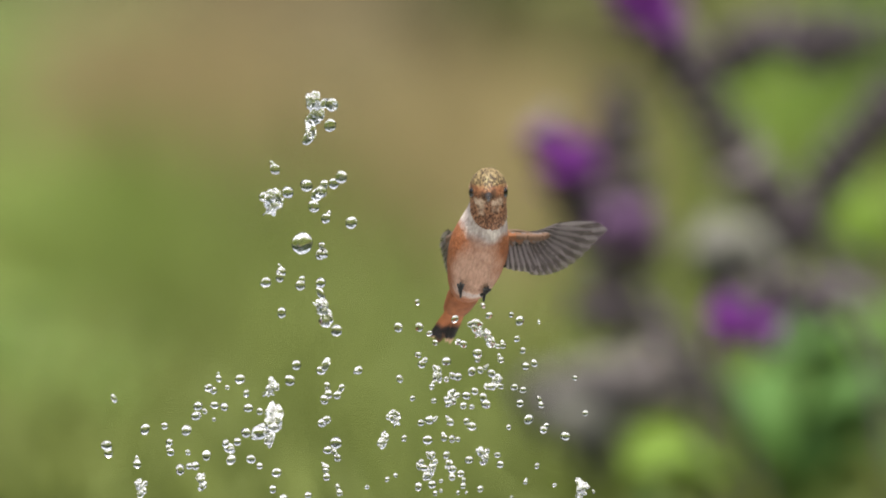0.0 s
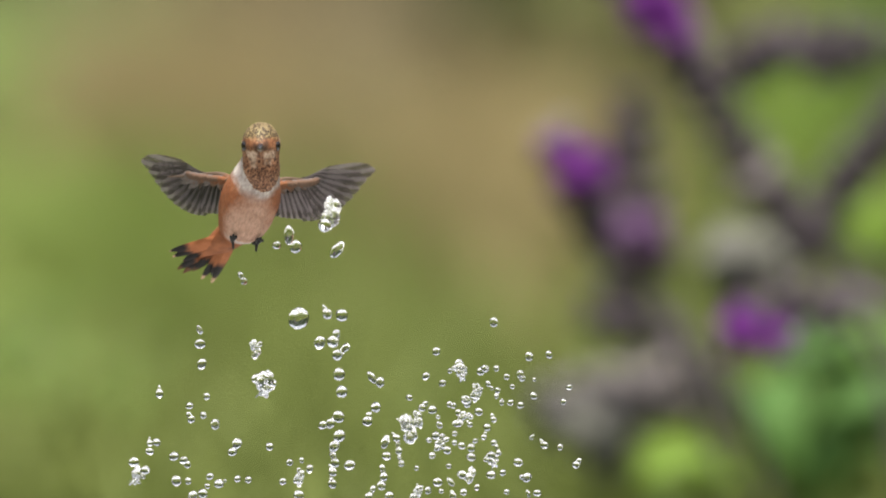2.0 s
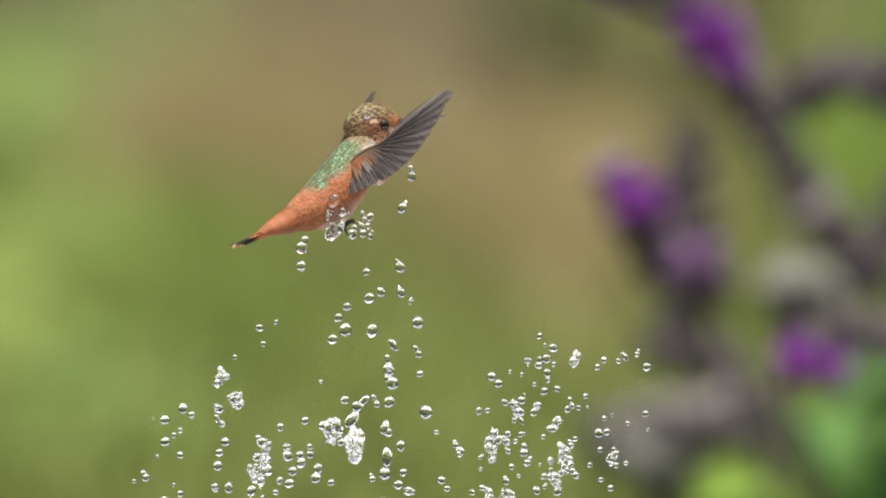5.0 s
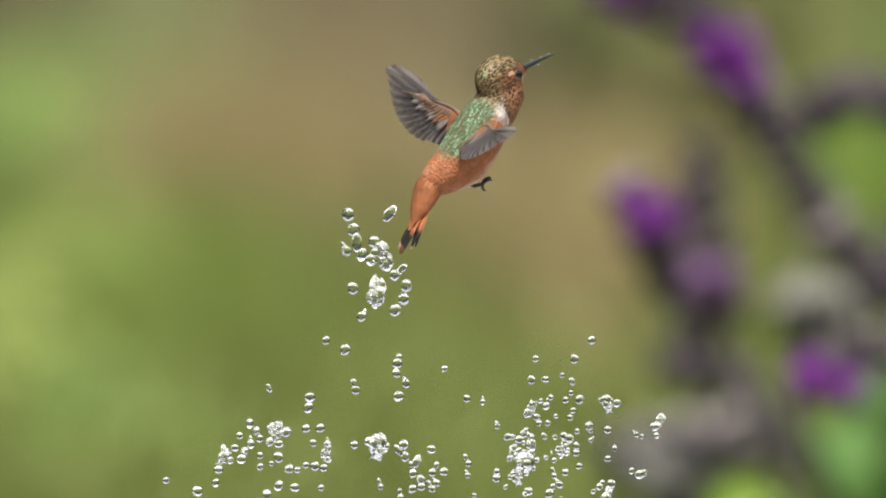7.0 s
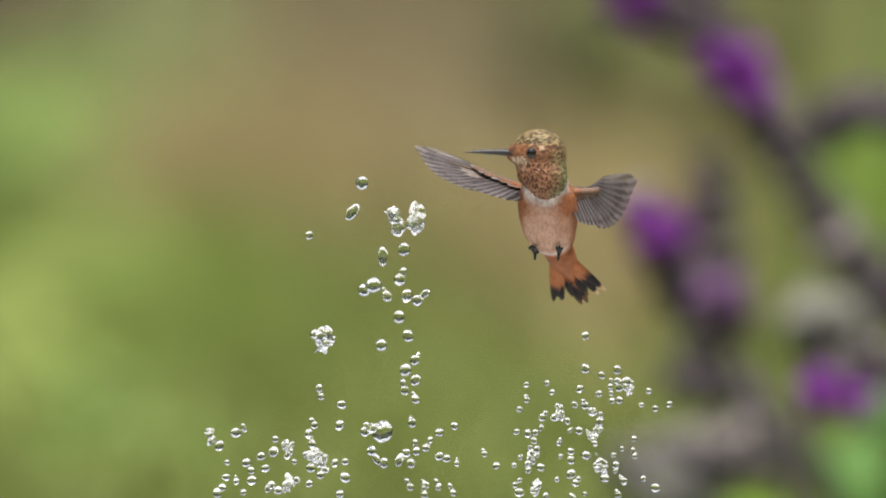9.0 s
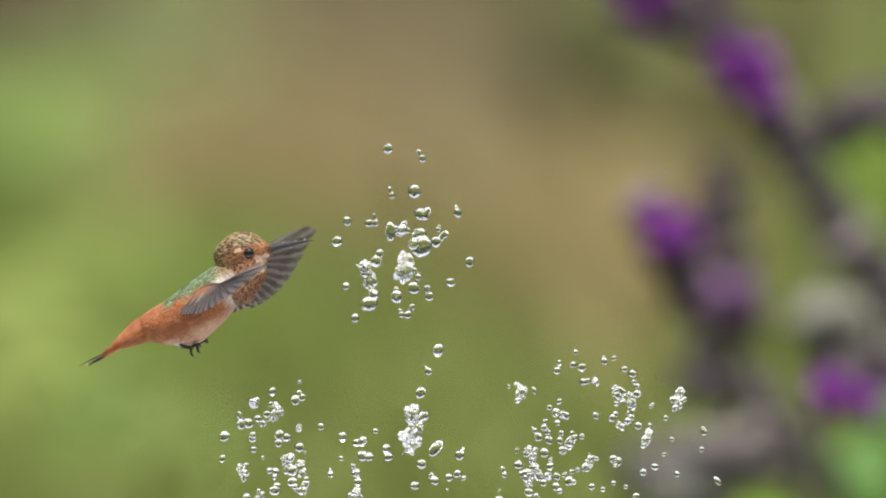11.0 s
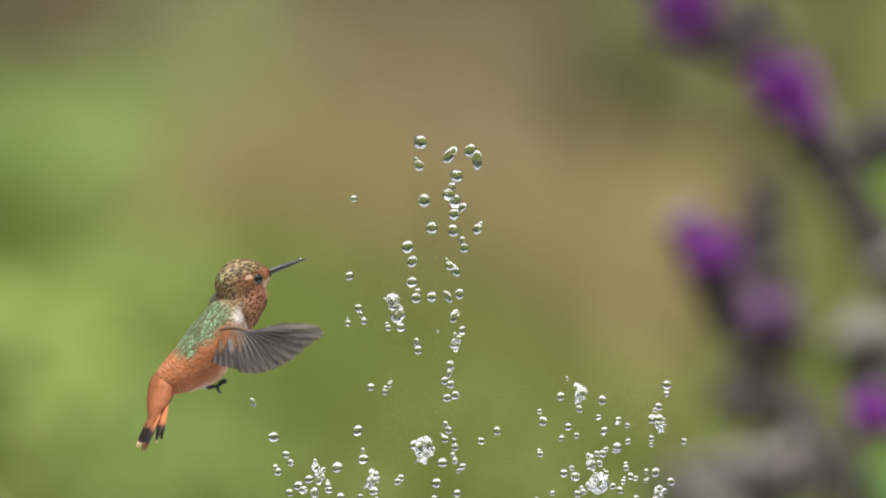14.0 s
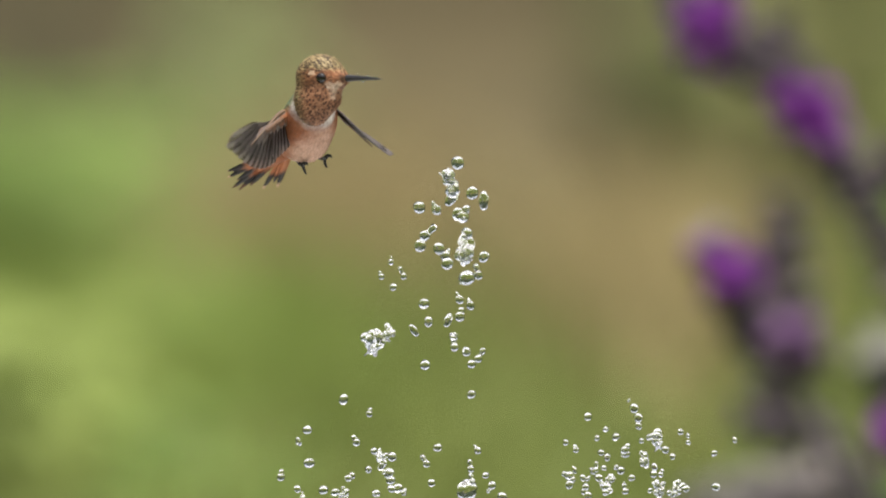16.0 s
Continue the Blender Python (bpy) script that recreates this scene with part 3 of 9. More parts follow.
def build_drops():
    kinds, clusters = drop_meshes()
    rng = random.Random(8)
    plan = ([("jet", 2.45 - 1.3 * i / 43 + rng.uniform(-0.15, 0.15)) for i in range(44)] + [("lump", rng.uniform(2.8, 4.0)) for _ in range(6)]
            + [("east", rng.uniform(0.9, 1.7) if i < 92 else rng.uniform(0.5, 1.0)) for i in range(124)] + [("west", rng.uniform(0.95, 1.9) if i < 54 else rng.uniform(0.5, 1.0)) for i in range(68)]
            + [("jet_late", rng.uniform(1.25, 2.4)) for _ in range(40)] + [("east_late", rng.uniform(0.9, 1.7)) for _ in range(64)]
            + [("west_late", rng.uniform(0.95, 1.9)) for _ in range(36)])
    drops = []
    for i, (source, size) in enumerate(plan):
        clump = (source == "lump" and i % 3 != 0) or (source in ("east", "west") and i % 11 == 5)
        if clump:
            me, size = clusters[i % 4], max(size, 1.9) * 1.1
        else:
            me = kinds[rng.choices(range(7), (4, 3, 3, 2, 1.2, 1.6, 2.2) if source == "jet" else (5, 3, 4, 1.5, 0.8, 0.6, 0.3))[0]]
        ob = new("water_clump" if clump else "water_drop", me)
        ob.scale = (size * 0.9,) * 3
        if clump:
            tagged(ob, "clump of merging clear water drops in the air", "water clump", "flying water drops")
        else:
            tagged(ob, "clear round drop of water flying in the spray" if size > 0.8 else "tiny clear speck of water mist", "water drop", "flying water drops")
        drops.append((source, ob))
    return drops


# ---- ground, pool and lawn ----
def build_ground():
    n = 60
    verts, faces = [], []
    spread = lambda s: math.copysign(abs(s) ** 3.2, s) * 600
    for i in range(n + 1):
        for j in range(n + 1):
            x, y = spread(i / n * 2 - 1), spread(j / n * 2 - 1)
            z = 0.012 * noise.noise(Vector((x * 0.8, y * 0.8, 3.0))) - 0.02
            if x * x + y * y < 0.7:
                z = -0.03
            verts.append((x, y, z))
    for i in range(n):
        for j in range(n):
            a = i * (n + 1) + j
            faces.append((a, a + n + 1, a + n + 2, a + 1))
    tagged(new("ground", solid("ground", verts, faces, GROUND)), "bare brown earth and short green turf of a garden", "ground", kind="structure")
    rim, pv, pf = 40, [(0, 0, 0)], []
    for k, r in enumerate((0.16, 0.34, 0.50, 0.55)):
        for i in range(rim):
            a = math.tau * i / rim
            rr = r * (1 + 0.06 * math.sin(3 * a + 1))
            pv.append((rr * math.cos(a), rr * math.sin(a), -0.004 + 0.002 * math.sin(k * 2.1) if k < 3 else -0.03))
    for i in range(rim):
        pf.append((0, 1 + i, 1 + (i + 1) % rim))
        for k in range(3):
            a, b = 1 + k * rim + i, 1 + k * rim + (i + 1) % rim
            pf.append((a, a + rim, b + rim, b))
    tagged(new("water", solid("water", pv, pf, POOL)), "unseen shallow fountain water over pebbles, its white foam spread to bounce light up", "water", kind="structure")


def build_unseen_trees():
    """Unseen belt of tall trees, added to cut the low sky: lumpy walls of leaves with gaps, out past the lawn."""
    rng = random.Random(61)
    verts, faces = [], []
    # Never in view; added so that drops and bird reflect a dark horizon.
    base_v, base_f = leaf_shape(0.9, 0.55, 0.2, 2)
    for _ in range(12000):
        a = rng.uniform(0, math.tau)
        top = 7.6 + 1.3 * math.sin(5 * a) + 0.7 * math.sin(13 * a + 1)
        z = top * rng.random() ** 0.8
        r = 21 + 2.5 * math.sin(7 * a) + rng.uniform(0, 3.0) + 0.12 * z
        m = Matrix.LocRotScale((r * math.cos(a), r * math.sin(a) + 2, z), Euler((rng.uniform(0, 6), rng.uniform(0, 6), rng.uniform(0, 6))), Vector((1, 1, 1)) * rng.uniform(0.8, 1.9))
        i = len(verts)
        verts += [m @ Vector(q) for q in base_v]
        faces += [tuple(k + i for k in poly) for poly in base_f]
    tagged(new("backdrop", solid("backdrop", verts, faces, HEDGE)), "unseen belt of dark tall trees, added to bound the sky for reflections", "trees", kind="structure")


def blades(rng, count, place, size, lean):
    """Loose narrow blades, three faces each."""
    verts, faces = [], []
    for _ in range(count):
        x, y = place()
        h, w, a = rng.uniform(*size), rng.uniform(0.0022, 0.0045), rng.uniform(0, math.tau)
        dx, dy = math.cos(a) * w, math.sin(a) * w
        lx, ly = rng.gauss(0, lean) * h, rng.gauss(0, lean) * h
        i = len(verts)
        verts += [(x - dx, y - dy, -0.03), (x + dx, y + dy, -0.03), (x - dx * 0.8 + lx * 0.4, y - dy * 0.8 + ly * 0.4, h * 0.55),
                  (x + dx * 0.8 + lx * 0.4, y + dy * 0.8 + ly * 0.4, h * 0.55), (x + lx, y + ly, h)]
        faces += [(i, i + 1, i + 3, i + 2), (i + 2, i + 3, i + 4)]
    return verts, faces


def build_lawn():
    rng = random.Random(31)
    v, f = blades(rng, 26000, lambda: (rng.uniform(-1.3, 1.5), 0.75 + 3.3 * rng.random() ** 1.1), (0.02, 0.065), 0.5)
    tagged(new("lawn", solid("lawn", v, f, GRASS, smooth=False)), "sunlit green grass of uneven length", "grass", kind="stuff")

    def tall():
        if rng.random() < 0.25:
            return rng.gauss(-0.165, 0.03), rng.uniform(3.2, 3.9)
        return (rng.gauss(-0.34, 0.035), rng.uniform(2.6, 3.8)) if rng.random() < 0.45 else (rng.gauss(-0.19, 0.045), rng.uniform(2.2, 3.2))

    v, f = blades(rng, 3400, tall, (0.03, 0.075), 0.3)
    tagged(new("long_grass", solid("long_grass", v, f, FRESH, smooth=False)), "fresh yellow-green grass tufts beside the shrubs", "grass", kind="stuff")

    def dry():
        x, y = rng.choice(((0.08, 3.3), (0.06, 3.7), (-0.20, 4.4), (-0.17, 4.7), (-0.12, 4.3)))
        return rng.gauss(x, 0.035), rng.gauss(y, 0.35)

    v, f = blades(rng, 1700, dry, (0.03, 0.14), 0.35)
    tagged(new("dry_grass", solid("dry_grass", v, f, STRAW, smooth=False)), "pale straw-coloured dry grass tufts", "grass", kind="stuff")


# ---- shrubs ----
def leaf_shape(long, wide, fold=0.25, n=6):
    verts, faces = [], []
    for i in range(n + 1):
        t = i / n
        half = wide * 0.5 * math.sin(math.pi * (0.04 + 0.96 * t) ** 0.85) if i < n else wide * 0.02
        z = long * (0.10 * math.sin(t * 3.0) - 0.10 * t * t)
        verts += [(t * long, -half, z + fold * half), (t * long, 0, z), (t * long, half, z + fold * half),
                  (t * long, 0, z - wide * 0.03)]
    for i in range(n):
        a, b = i * 4, i * 4 + 4
        faces += [(a, a + 1, b + 1, b), (a + 1, a + 2, b + 2, b + 1), (a, b, b + 3, a + 3), (a + 3, b + 3, b + 2, a + 2)]
    return verts, faces


def build_shrub(name, seed, x, y, tall, wide, deep, count, leaf, material, label):
    rng = random.Random(seed)
    bush = tagged(new(name), label, "shrub")
    bush.location = (x, y, -0.03)
    tips = []
    for _ in range(9):
        end = Vector((rng.gauss(0, wide * 0.45), rng.gauss(0, deep * 0.45), tall * rng.uniform(0.55, 1.0)))
        mid = Vector((end.x * 0.35, end.y * 0.35, end.z * 0.5))
        line = glide([(rng.gauss(0, 0.02), rng.gauss(0, 0.02), 0), mid, end], 4)
        v, f = tube(line, [0.006 * (1 - 0.8 * i / len(line)) for i in range(len(line))], 6)
        part("stem", solid("stem", v, f, BARK), bush)
        tips.append(line)
    base_v, base_f = leaf_shape(leaf, leaf * 0.5)
    verts, faces = [], []
    for _ in range(count):
        line = rng.choice(tips)
        p = line[int(len(line) * (0.08 + 0.92 * rng.random() ** 0.85)) - 1] + Vector((rng.gauss(0, wide * 0.2), rng.gauss(0, deep * 0.2), rng.gauss(0, tall * 0.09)))
        p.z = max(p.z, 0.03)
        m = Matrix.LocRotScale(p, Euler((0.95 + rng.gauss(0, 0.4), rng.gauss(0, 0.4), rng.gauss(0, 0.5))), Vector((1, 1, 1)) * rng.uniform(0.6, 1.25))
        i = len(verts)
        verts += [m @ Vector(q) for q in base_v]
        faces += [tuple(k + i for k in poly) for poly in base_f]
    part("crown", solid("crown", verts, faces, material), bush)
    return bush


def build_shrubs():
    labels = {"green": "leafy green garden shrub in full sun", "gold": "yellow-green sunlit shrub with small leaves",
              "olive": "olive-green bush with small dull leaves", "dusky": "dark olive-leaved shrub at the bed's far edge",
              "deep": "deep green bush with small leaves on the dry soil", "misty": "pale grey-green leafy bush on the soil", "withered": "low withered plant with dry brown leaves"}
    build_shrub("shrub", 1, -0.342, 4.21, 0.150, 0.057, 0.30, 1000, 0.042, SHRUB, labels["green"])
    build_shrub("shrub", 2, -0.440, 4.37, 0.161, 0.053, 0.30, 700, 0.042, SHRUB, labels["green"])
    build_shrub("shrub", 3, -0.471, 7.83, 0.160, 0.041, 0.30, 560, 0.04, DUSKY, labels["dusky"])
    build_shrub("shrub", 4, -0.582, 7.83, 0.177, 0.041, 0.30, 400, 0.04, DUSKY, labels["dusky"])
    build_shrub("shrub", 5, -0.284, 6.03, 0.197, 0.061, 0.30, 760, 0.04, MISTY, labels["misty"])
    build_shrub("shrub", 6, 0.052, 6.04, 0.197, 0.055, 0.30, 420, 0.042, FOREST, labels["deep"])
    build_shrub("shrub", 7, 0.131, 6.40, 0.199, 0.045, 0.30, 600, 0.042, OLIVE, labels["olive"])
    build_shrub("shrub", 8, -0.185, 3.06, 0.086, 0.047, 0.30, 900, 0.034, SHRUB_GOLD, labels["gold"])
    build_shrub("shrub", 9, -0.234, 3.00, 0.088, 0.037, 0.30, 650, 0.034, SHRUB, labels["green"])
    build_shrub("shrub", 10, -0.243, 2.19, 0.110, 0.043, 0.30, 900, 0.034, SHRUB_GOLD, labels["gold"])
    build_shrub("shrub", 11, -0.166, 1.59, 0.076, 0.045, 0.29, 800, 0.028, SHRUB, labels["green"])
    build_shrub("shrub", 12, -0.273, 1.94, 0.122, 0.045, 0.30, 800, 0.034, SHRUB_GOLD, labels["gold"])
    build_shrub("shrub", 13, -0.124, 3.70, 0.058, 0.042, 0.30, 260, 0.03, WITHERED, labels["withered"])
    build_shrub("shrub", 14, 0.076, 3.06, 0.063, 0.025, 0.30, 120, 0.03, WITHERED, labels["withered"])
    build_shrub("shrub", 19, -0.022, 4.40, 0.095, 0.052, 0.30, 380, 0.03, FOREST, labels["deep"])
    build_shrub("shrub", 20, -0.290, 4.70, 0.150, 0.036, 0.30, 200, 0.036, MISTY, labels["misty"])
    build_shrub("shrub", 15, 0.319, 4.60, 0.280, 0.062, 0.30, 600, 0.04, SHRUB, labels["green"])
    build_shrub("shrub", 16, 0.395, 4.80, 0.450, 0.087, 0.30, 700, 0.045, SHRUB, labels["green"])
    build_shrub("shrub", 17, 0.224, 6.00, 0.343, 0.062, 0.30, 700, 0.045, OLIVE, labels["olive"])
    build_shrub("shrub", 18, 0.266, 4.54, 0.100, 0.045, 0.30, 420, 0.04, LIME, labels["green"])


# ---- the sage ----
def whorl_mesh(material, seed, count=9, long=0.0095):
    """A ring of little pointed cups round the stem, along +x."""
    rng = random.Random(seed)
    verts, faces = [], []
    for i in range(count):
        a = math.tau * i / count + rng.uniform(-0.2, 0.2)
        out = Vector((0.75, math.cos(a), math.sin(a))).normalized()
        root = Vector((0, math.cos(a), math.sin(a))) * 0.0014
        k = long * rng.uniform(0.75, 1.15)
        tube([root, root + out * k * 0.45, root + out * k * 0.8, root + out * k], [0.0009, 0.0024, 0.0026, 0.0015], 6, verts, faces)
    return solid("whorl", verts, faces, material)


def flower_mesh(material, seed):
    """A head of open two-lipped blossoms pushed out of their cups."""
    rng = random.Random(seed)
    verts, faces = [], []
    petal_v, petal_f = leaf_shape(0.0085, 0.0075, 0.5, 4)
    for i in range(11):
        a = math.tau * i / 11 + rng.uniform(-0.3, 0.3)
        out = Vector((rng.uniform(0.0, 0.7), math.cos(a), math.sin(a))).normalized()
        root = out * 0.002 + Vector((rng.uniform(-0.009, 0.009), 0, 0))
        end = root + out * rng.uniform(0.007, 0.011)
        tube([root, root.lerp(end, 0.5), end], [0.0013, 0.002, 0.0030], 6, verts, faces)
        for lip in (-0.7, 0.7, 0.0):
            m = Matrix.Translation(end - out * 0.002) @ out.to_track_quat("X", "Z").to_matrix().to_4x4() @ pose(0, 0, 0, rng.uniform(-30, 30), lip * 60, lip * 30)
            k = len(verts)
            verts += [m @ Vector(q) for q in petal_v]
            faces += [tuple(n + k for n in poly) for poly in petal_f]
    return solid("flower", verts, faces, material)


def build_sage():
    plant = tagged(new("sage_plant"), "tall sage with dark felted spikes and vivid purple flowers", "flowering plant")
    plant.location = (0.208, 1.050, -0.02)
    rng = random.Random(44)
    whorls, faded = [whorl_mesh(CALYX, s) for s in (1, 2, 3)], [whorl_mesh(SPENT, s) for s in (4, 5)]

    def stalk(points, thick, first, pale=False, gap=0.0062):
        """A stem through the points, set with whorls from the fraction first on to its tip."""
        line = glide([Vector(p) - plant.location for p in points], 8)
        n = len(line)
        v, f = tube(line, [thick * (1 - 0.6 * i / n) for i in range(n)], 7)
        part("stem", solid("stem", v, f, STEM), plant)
        run = 0.0
        for i in range(1, n):
            run += (line[i] - line[i - 1]).length
            if i / n < first or run < gap:
                continue
            run = 0.0
            along = (line[i] - line[i - 1]).to_track_quat("X", "Z").to_matrix().to_4x4()
            size = (1.6 if pale else rng.uniform(1.0, 1.45)) - 0.5 * max(0.0, (i / n - 0.75) / 0.25)
            part("whorl", rng.choice(faded if pale or rng.random() < 0.05 else whorls), plant,
                 Matrix.Translation(line[i]) @ along @ pose(0, 0, 0, rng.uniform(0, 60)) @ Matrix.Diagonal((size, size, size, 1)))

    blossoms = {"vivid": flower_mesh(PETAL, 6), "faded": flower_mesh(MAUVE, 7)}

    def blossom(x, y, z, size, kind="vivid"):
        m = Matrix.Translation(Vector((x, y, z)) - plant.location) @ pose(0, 0, 0, rng.uniform(0, 90), rng.uniform(-80, 10), rng.uniform(0, 360))
        part("flower", blossoms[kind], plant, m @ Matrix.Diagonal((size, size, size, 1)),
             "vivid purple flower head" if kind == "vivid" else "fading mauve flower head")

    shapes = {}

    def leaf(x, y, z, long, wide, turn, dip, material, label=""):
        key = (long, wide, material.name)
        if key not in shapes:
            v, f = leaf_shape(long, wide)
            shapes[key] = solid("leaf", v, f, material)
        m = Matrix.Translation(Vector((x, y, z)) - plant.location) @ pose(0, 0, 0, 62 + rng.uniform(-25, 25), 0, 0) @ pose(0, 0, 0, 0, 0, turn) @ pose(0, 0, 0, 0, dip, 0) @ Matrix.Translation((-long / 2, 0, 0))
        part("leaf", shapes[key], plant, m, label)

    stalk([(0.163, 0.870, 0.002), (0.129, 0.870, 0.088), (0.108, 0.870, 0.120), (0.095, 0.870, 0.145), (0.087, 0.870, 0.163), (0.079, 0.870, 0.176)], 0.0028, 0.35)
    stalk([(0.249, 0.920, -0.002), (0.217, 0.920, 0.090), (0.185, 0.920, 0.131), (0.162, 0.920, 0.159), (0.144, 0.920, 0.191), (0.130, 0.920, 0.214), (0.114, 0.920, 0.242), (0.102, 0.920, 0.265)], 0.0032, 0.25)
    stalk([(0.223, 0.820, 0.005), (0.209, 0.820, 0.084), (0.189, 0.820, 0.109), (0.171, 0.820, 0.114), (0.157, 0.820, 0.107)], 0.0028, 0.4)
    stalk([(0.254, 0.920, -0.002), (0.236, 0.920, 0.090), (0.217, 0.920, 0.118), (0.185, 0.920, 0.136), (0.197, 0.920, 0.157), (0.217, 0.920, 0.180), (0.236, 0.920, 0.198)], 0.0028, 0.45)
    stalk([(0.146, 0.920, 0.191), (0.167, 0.920, 0.211), (0.192, 0.920, 0.211), (0.226, 0.920, 0.216)], 0.003, 0.1)
    stalk([(0.180, 0.920, -0.002), (0.141, 0.920, 0.085), (0.118, 0.920, 0.098), (0.093, 0.920, 0.104)], 0.003, 0.55)
    stalk([(0.159, 0.990, -0.007), (0.143, 0.990, 0.063), (0.129, 0.990, 0.105), (0.117, 0.990, 0.133), (0.111, 0.990, 0.161), (0.109, 0.990, 0.189)], 0.0028, 0.45)
    stalk([(0.195, 1.020, -0.010), (0.167, 1.020, 0.047), (0.146, 1.020, 0.063), (0.120, 1.020, 0.064), (0.087, 1.020, 0.057)], 0.003, 0.5, pale=True)
    stalk([(0.130, 0.920, 0.214), (0.107, 0.920, 0.242), (0.088, 0.920, 0.256), (0.070, 0.920, 0.274)], 0.003, 0.3)
    stalk([(0.205, 1.000, -0.010), (0.148, 1.000, 0.074), (0.134, 1.000, 0.071), (0.115, 1.000, 0.066), (0.094, 1.000, 0.061), (0.074, 1.000, 0.057)], 0.003, 0.25, pale=True, gap=0.006)
    blossom(0.079, 0.850, 0.170, 0.6)
    blossom(0.087, 0.850, 0.166, 0.75)
    blossom(0.096, 0.850, 0.166, 0.6)
    blossom(0.155, 0.800, 0.104, 0.8)
    blossom(0.163, 0.800, 0.099, 0.7)
    blossom(0.149, 0.800, 0.103, 0.6)
    blossom(0.117, 0.900, 0.227, 0.95)
    blossom(0.125, 0.900, 0.226, 0.85)
    blossom(0.112, 0.850, 0.139, 0.85, "faded")
    blossom(0.115, 0.850, 0.130, 0.7, "faded")
    blossom(0.079, 0.900, 0.262, 1)
    blossom(0.085, 0.900, 0.266, 0.8)
    blossom(0.136, 1.000, 0.064, 0.8, "faded")
    leaf(0.156, 0.970, 0.127, 0.034, 0.024, 20, 0, FELT, "pale felted leaf")
    leaf(0.151, 0.970, 0.121, 0.03, 0.02, 80, 0, FELT)
    leaf(0.098, 0.970, 0.050, 0.036, 0.024, 10, 0, FELT)
    leaf(0.091, 0.970, 0.054, 0.03, 0.018, -30, 0, FELT)
    leaf(0.103, 0.970, 0.043, 0.03, 0.02, 60, 0, FELT)
    leaf(0.129, 0.870, 0.045, 0.036, 0.03, 30, 0, LIME, "fresh lime-green leaf")
    leaf(0.140, 0.870, 0.044, 0.034, 0.026, -20, 0, LIME)
    leaf(0.208, 1.070, 0.069, 0.05, 0.034, 80, 0, MINT)
    leaf(0.197, 1.070, 0.081, 0.05, 0.03, 10, 0, SAGE)
    leaf(0.203, 0.970, 0.059, 0.055, 0.03, 40, 0, MINT)
    leaf(0.182, 0.970, 0.041, 0.055, 0.03, 35, 0, MINT)
    leaf(0.161, 0.970, 0.027, 0.05, 0.034, 20, 0, MINT)
    leaf(0.218, 1.070, 0.039, 0.05, 0.03, -40, 0, SAGE)
    leaf(0.204, 1.070, 0.022, 0.05, 0.03, 60, 0, SAGE)
    leaf(0.183, 1.170, 0.051, 0.05, 0.03, -10, 0, SAGE)
    leaf(0.189, 0.970, 0.017, 0.05, 0.03, 0, 0, MINT)
    leaf(0.135, 0.970, 0.010, 0.05, 0.03, 0, 0, SAGE)
    leaf(0.223, 1.070, 0.081, 0.05, 0.03, 30, 0, MINT)
    leaf(0.180, 0.970, 0.210, 0.034, 0.02, 10, 0, FELT)
    leaf(0.196, 0.970, 0.206, 0.034, 0.022, 40, 0, FELT)
    leaf(0.161, 0.970, 0.117, 0.032, 0.022, 50, 0, FELT)
    leaf(0.168, 0.970, 0.124, 0.03, 0.02, -30, 0, FELT)
    # Darker leaves put among the broad ones, standing in for shade between them.
    leaf(0.194, 0.850, 0.055, 0.05, 0.026, 70, 0, SAGE)
    leaf(0.170, 0.870, 0.056, 0.045, 0.022, -60, 0, SAGE)
    leaf(0.208, 0.850, 0.071, 0.045, 0.022, 20, 0, SAGE)
    leaf(0.223, 1.270, 0.123, 0.04, 0.03, 80, 0, LIME)
    leaf(0.225, 1.270, 0.112, 0.036, 0.026, 30, 0, LIME)
    leaf(0.174, 0.920, 0.143, 0.03, 0.014, 130, 0, CALYX)
    leaf(0.187, 0.920, 0.138, 0.034, 0.016, 40, 0, CALYX)
    leaf(0.102, 0.920, 0.099, 0.03, 0.013, 10, 0, CALYX)
    leaf(0.116, 0.920, 0.100, 0.034, 0.014, 160, 0, CALYX)
    leaf(0.184, 0.820, 0.110, 0.034, 0.014, 10, 0, CALYX)
    leaf(0.201, 0.850, 0.112, 0.034, 0.014, -10, 0, CALYX)
    leaf(0.173, 0.820, 0.110, 0.03, 0.014, 170, 0, CALYX)
    leaf(0.176, 0.920, 0.214, 0.034, 0.014, 10, 0, CALYX)
    leaf(0.112, 0.970, 0.117, 0.03, 0.013, 100, 0, CALYX)


build_ground()
build_lawn()
build_unseen_trees()
build_shrubs()
build_sage()
BIRD, BIRD_HEAD, WINGS, BIRD_TAIL, TAIL_FEATHERS = build_bird()
DROPS = build_drops()


# ---- what moves ----
def axes(x, up):
    """A turn with its x along the first way and its z as near as it can be to the second."""
    x = Vector(x).normalized()
    y = Vector(up).cross(x).normalized()
    return Matrix((x, y, x.cross(y))).transposed()


def spread_wing(side, span, lead):
    y = Vector(span).normalized() * side
    x = Vector(lead)
    x = (x - y * x.dot(y)).normalized()
    return Matrix((x, y, x.cross(y))).transposed()


HOVER = []


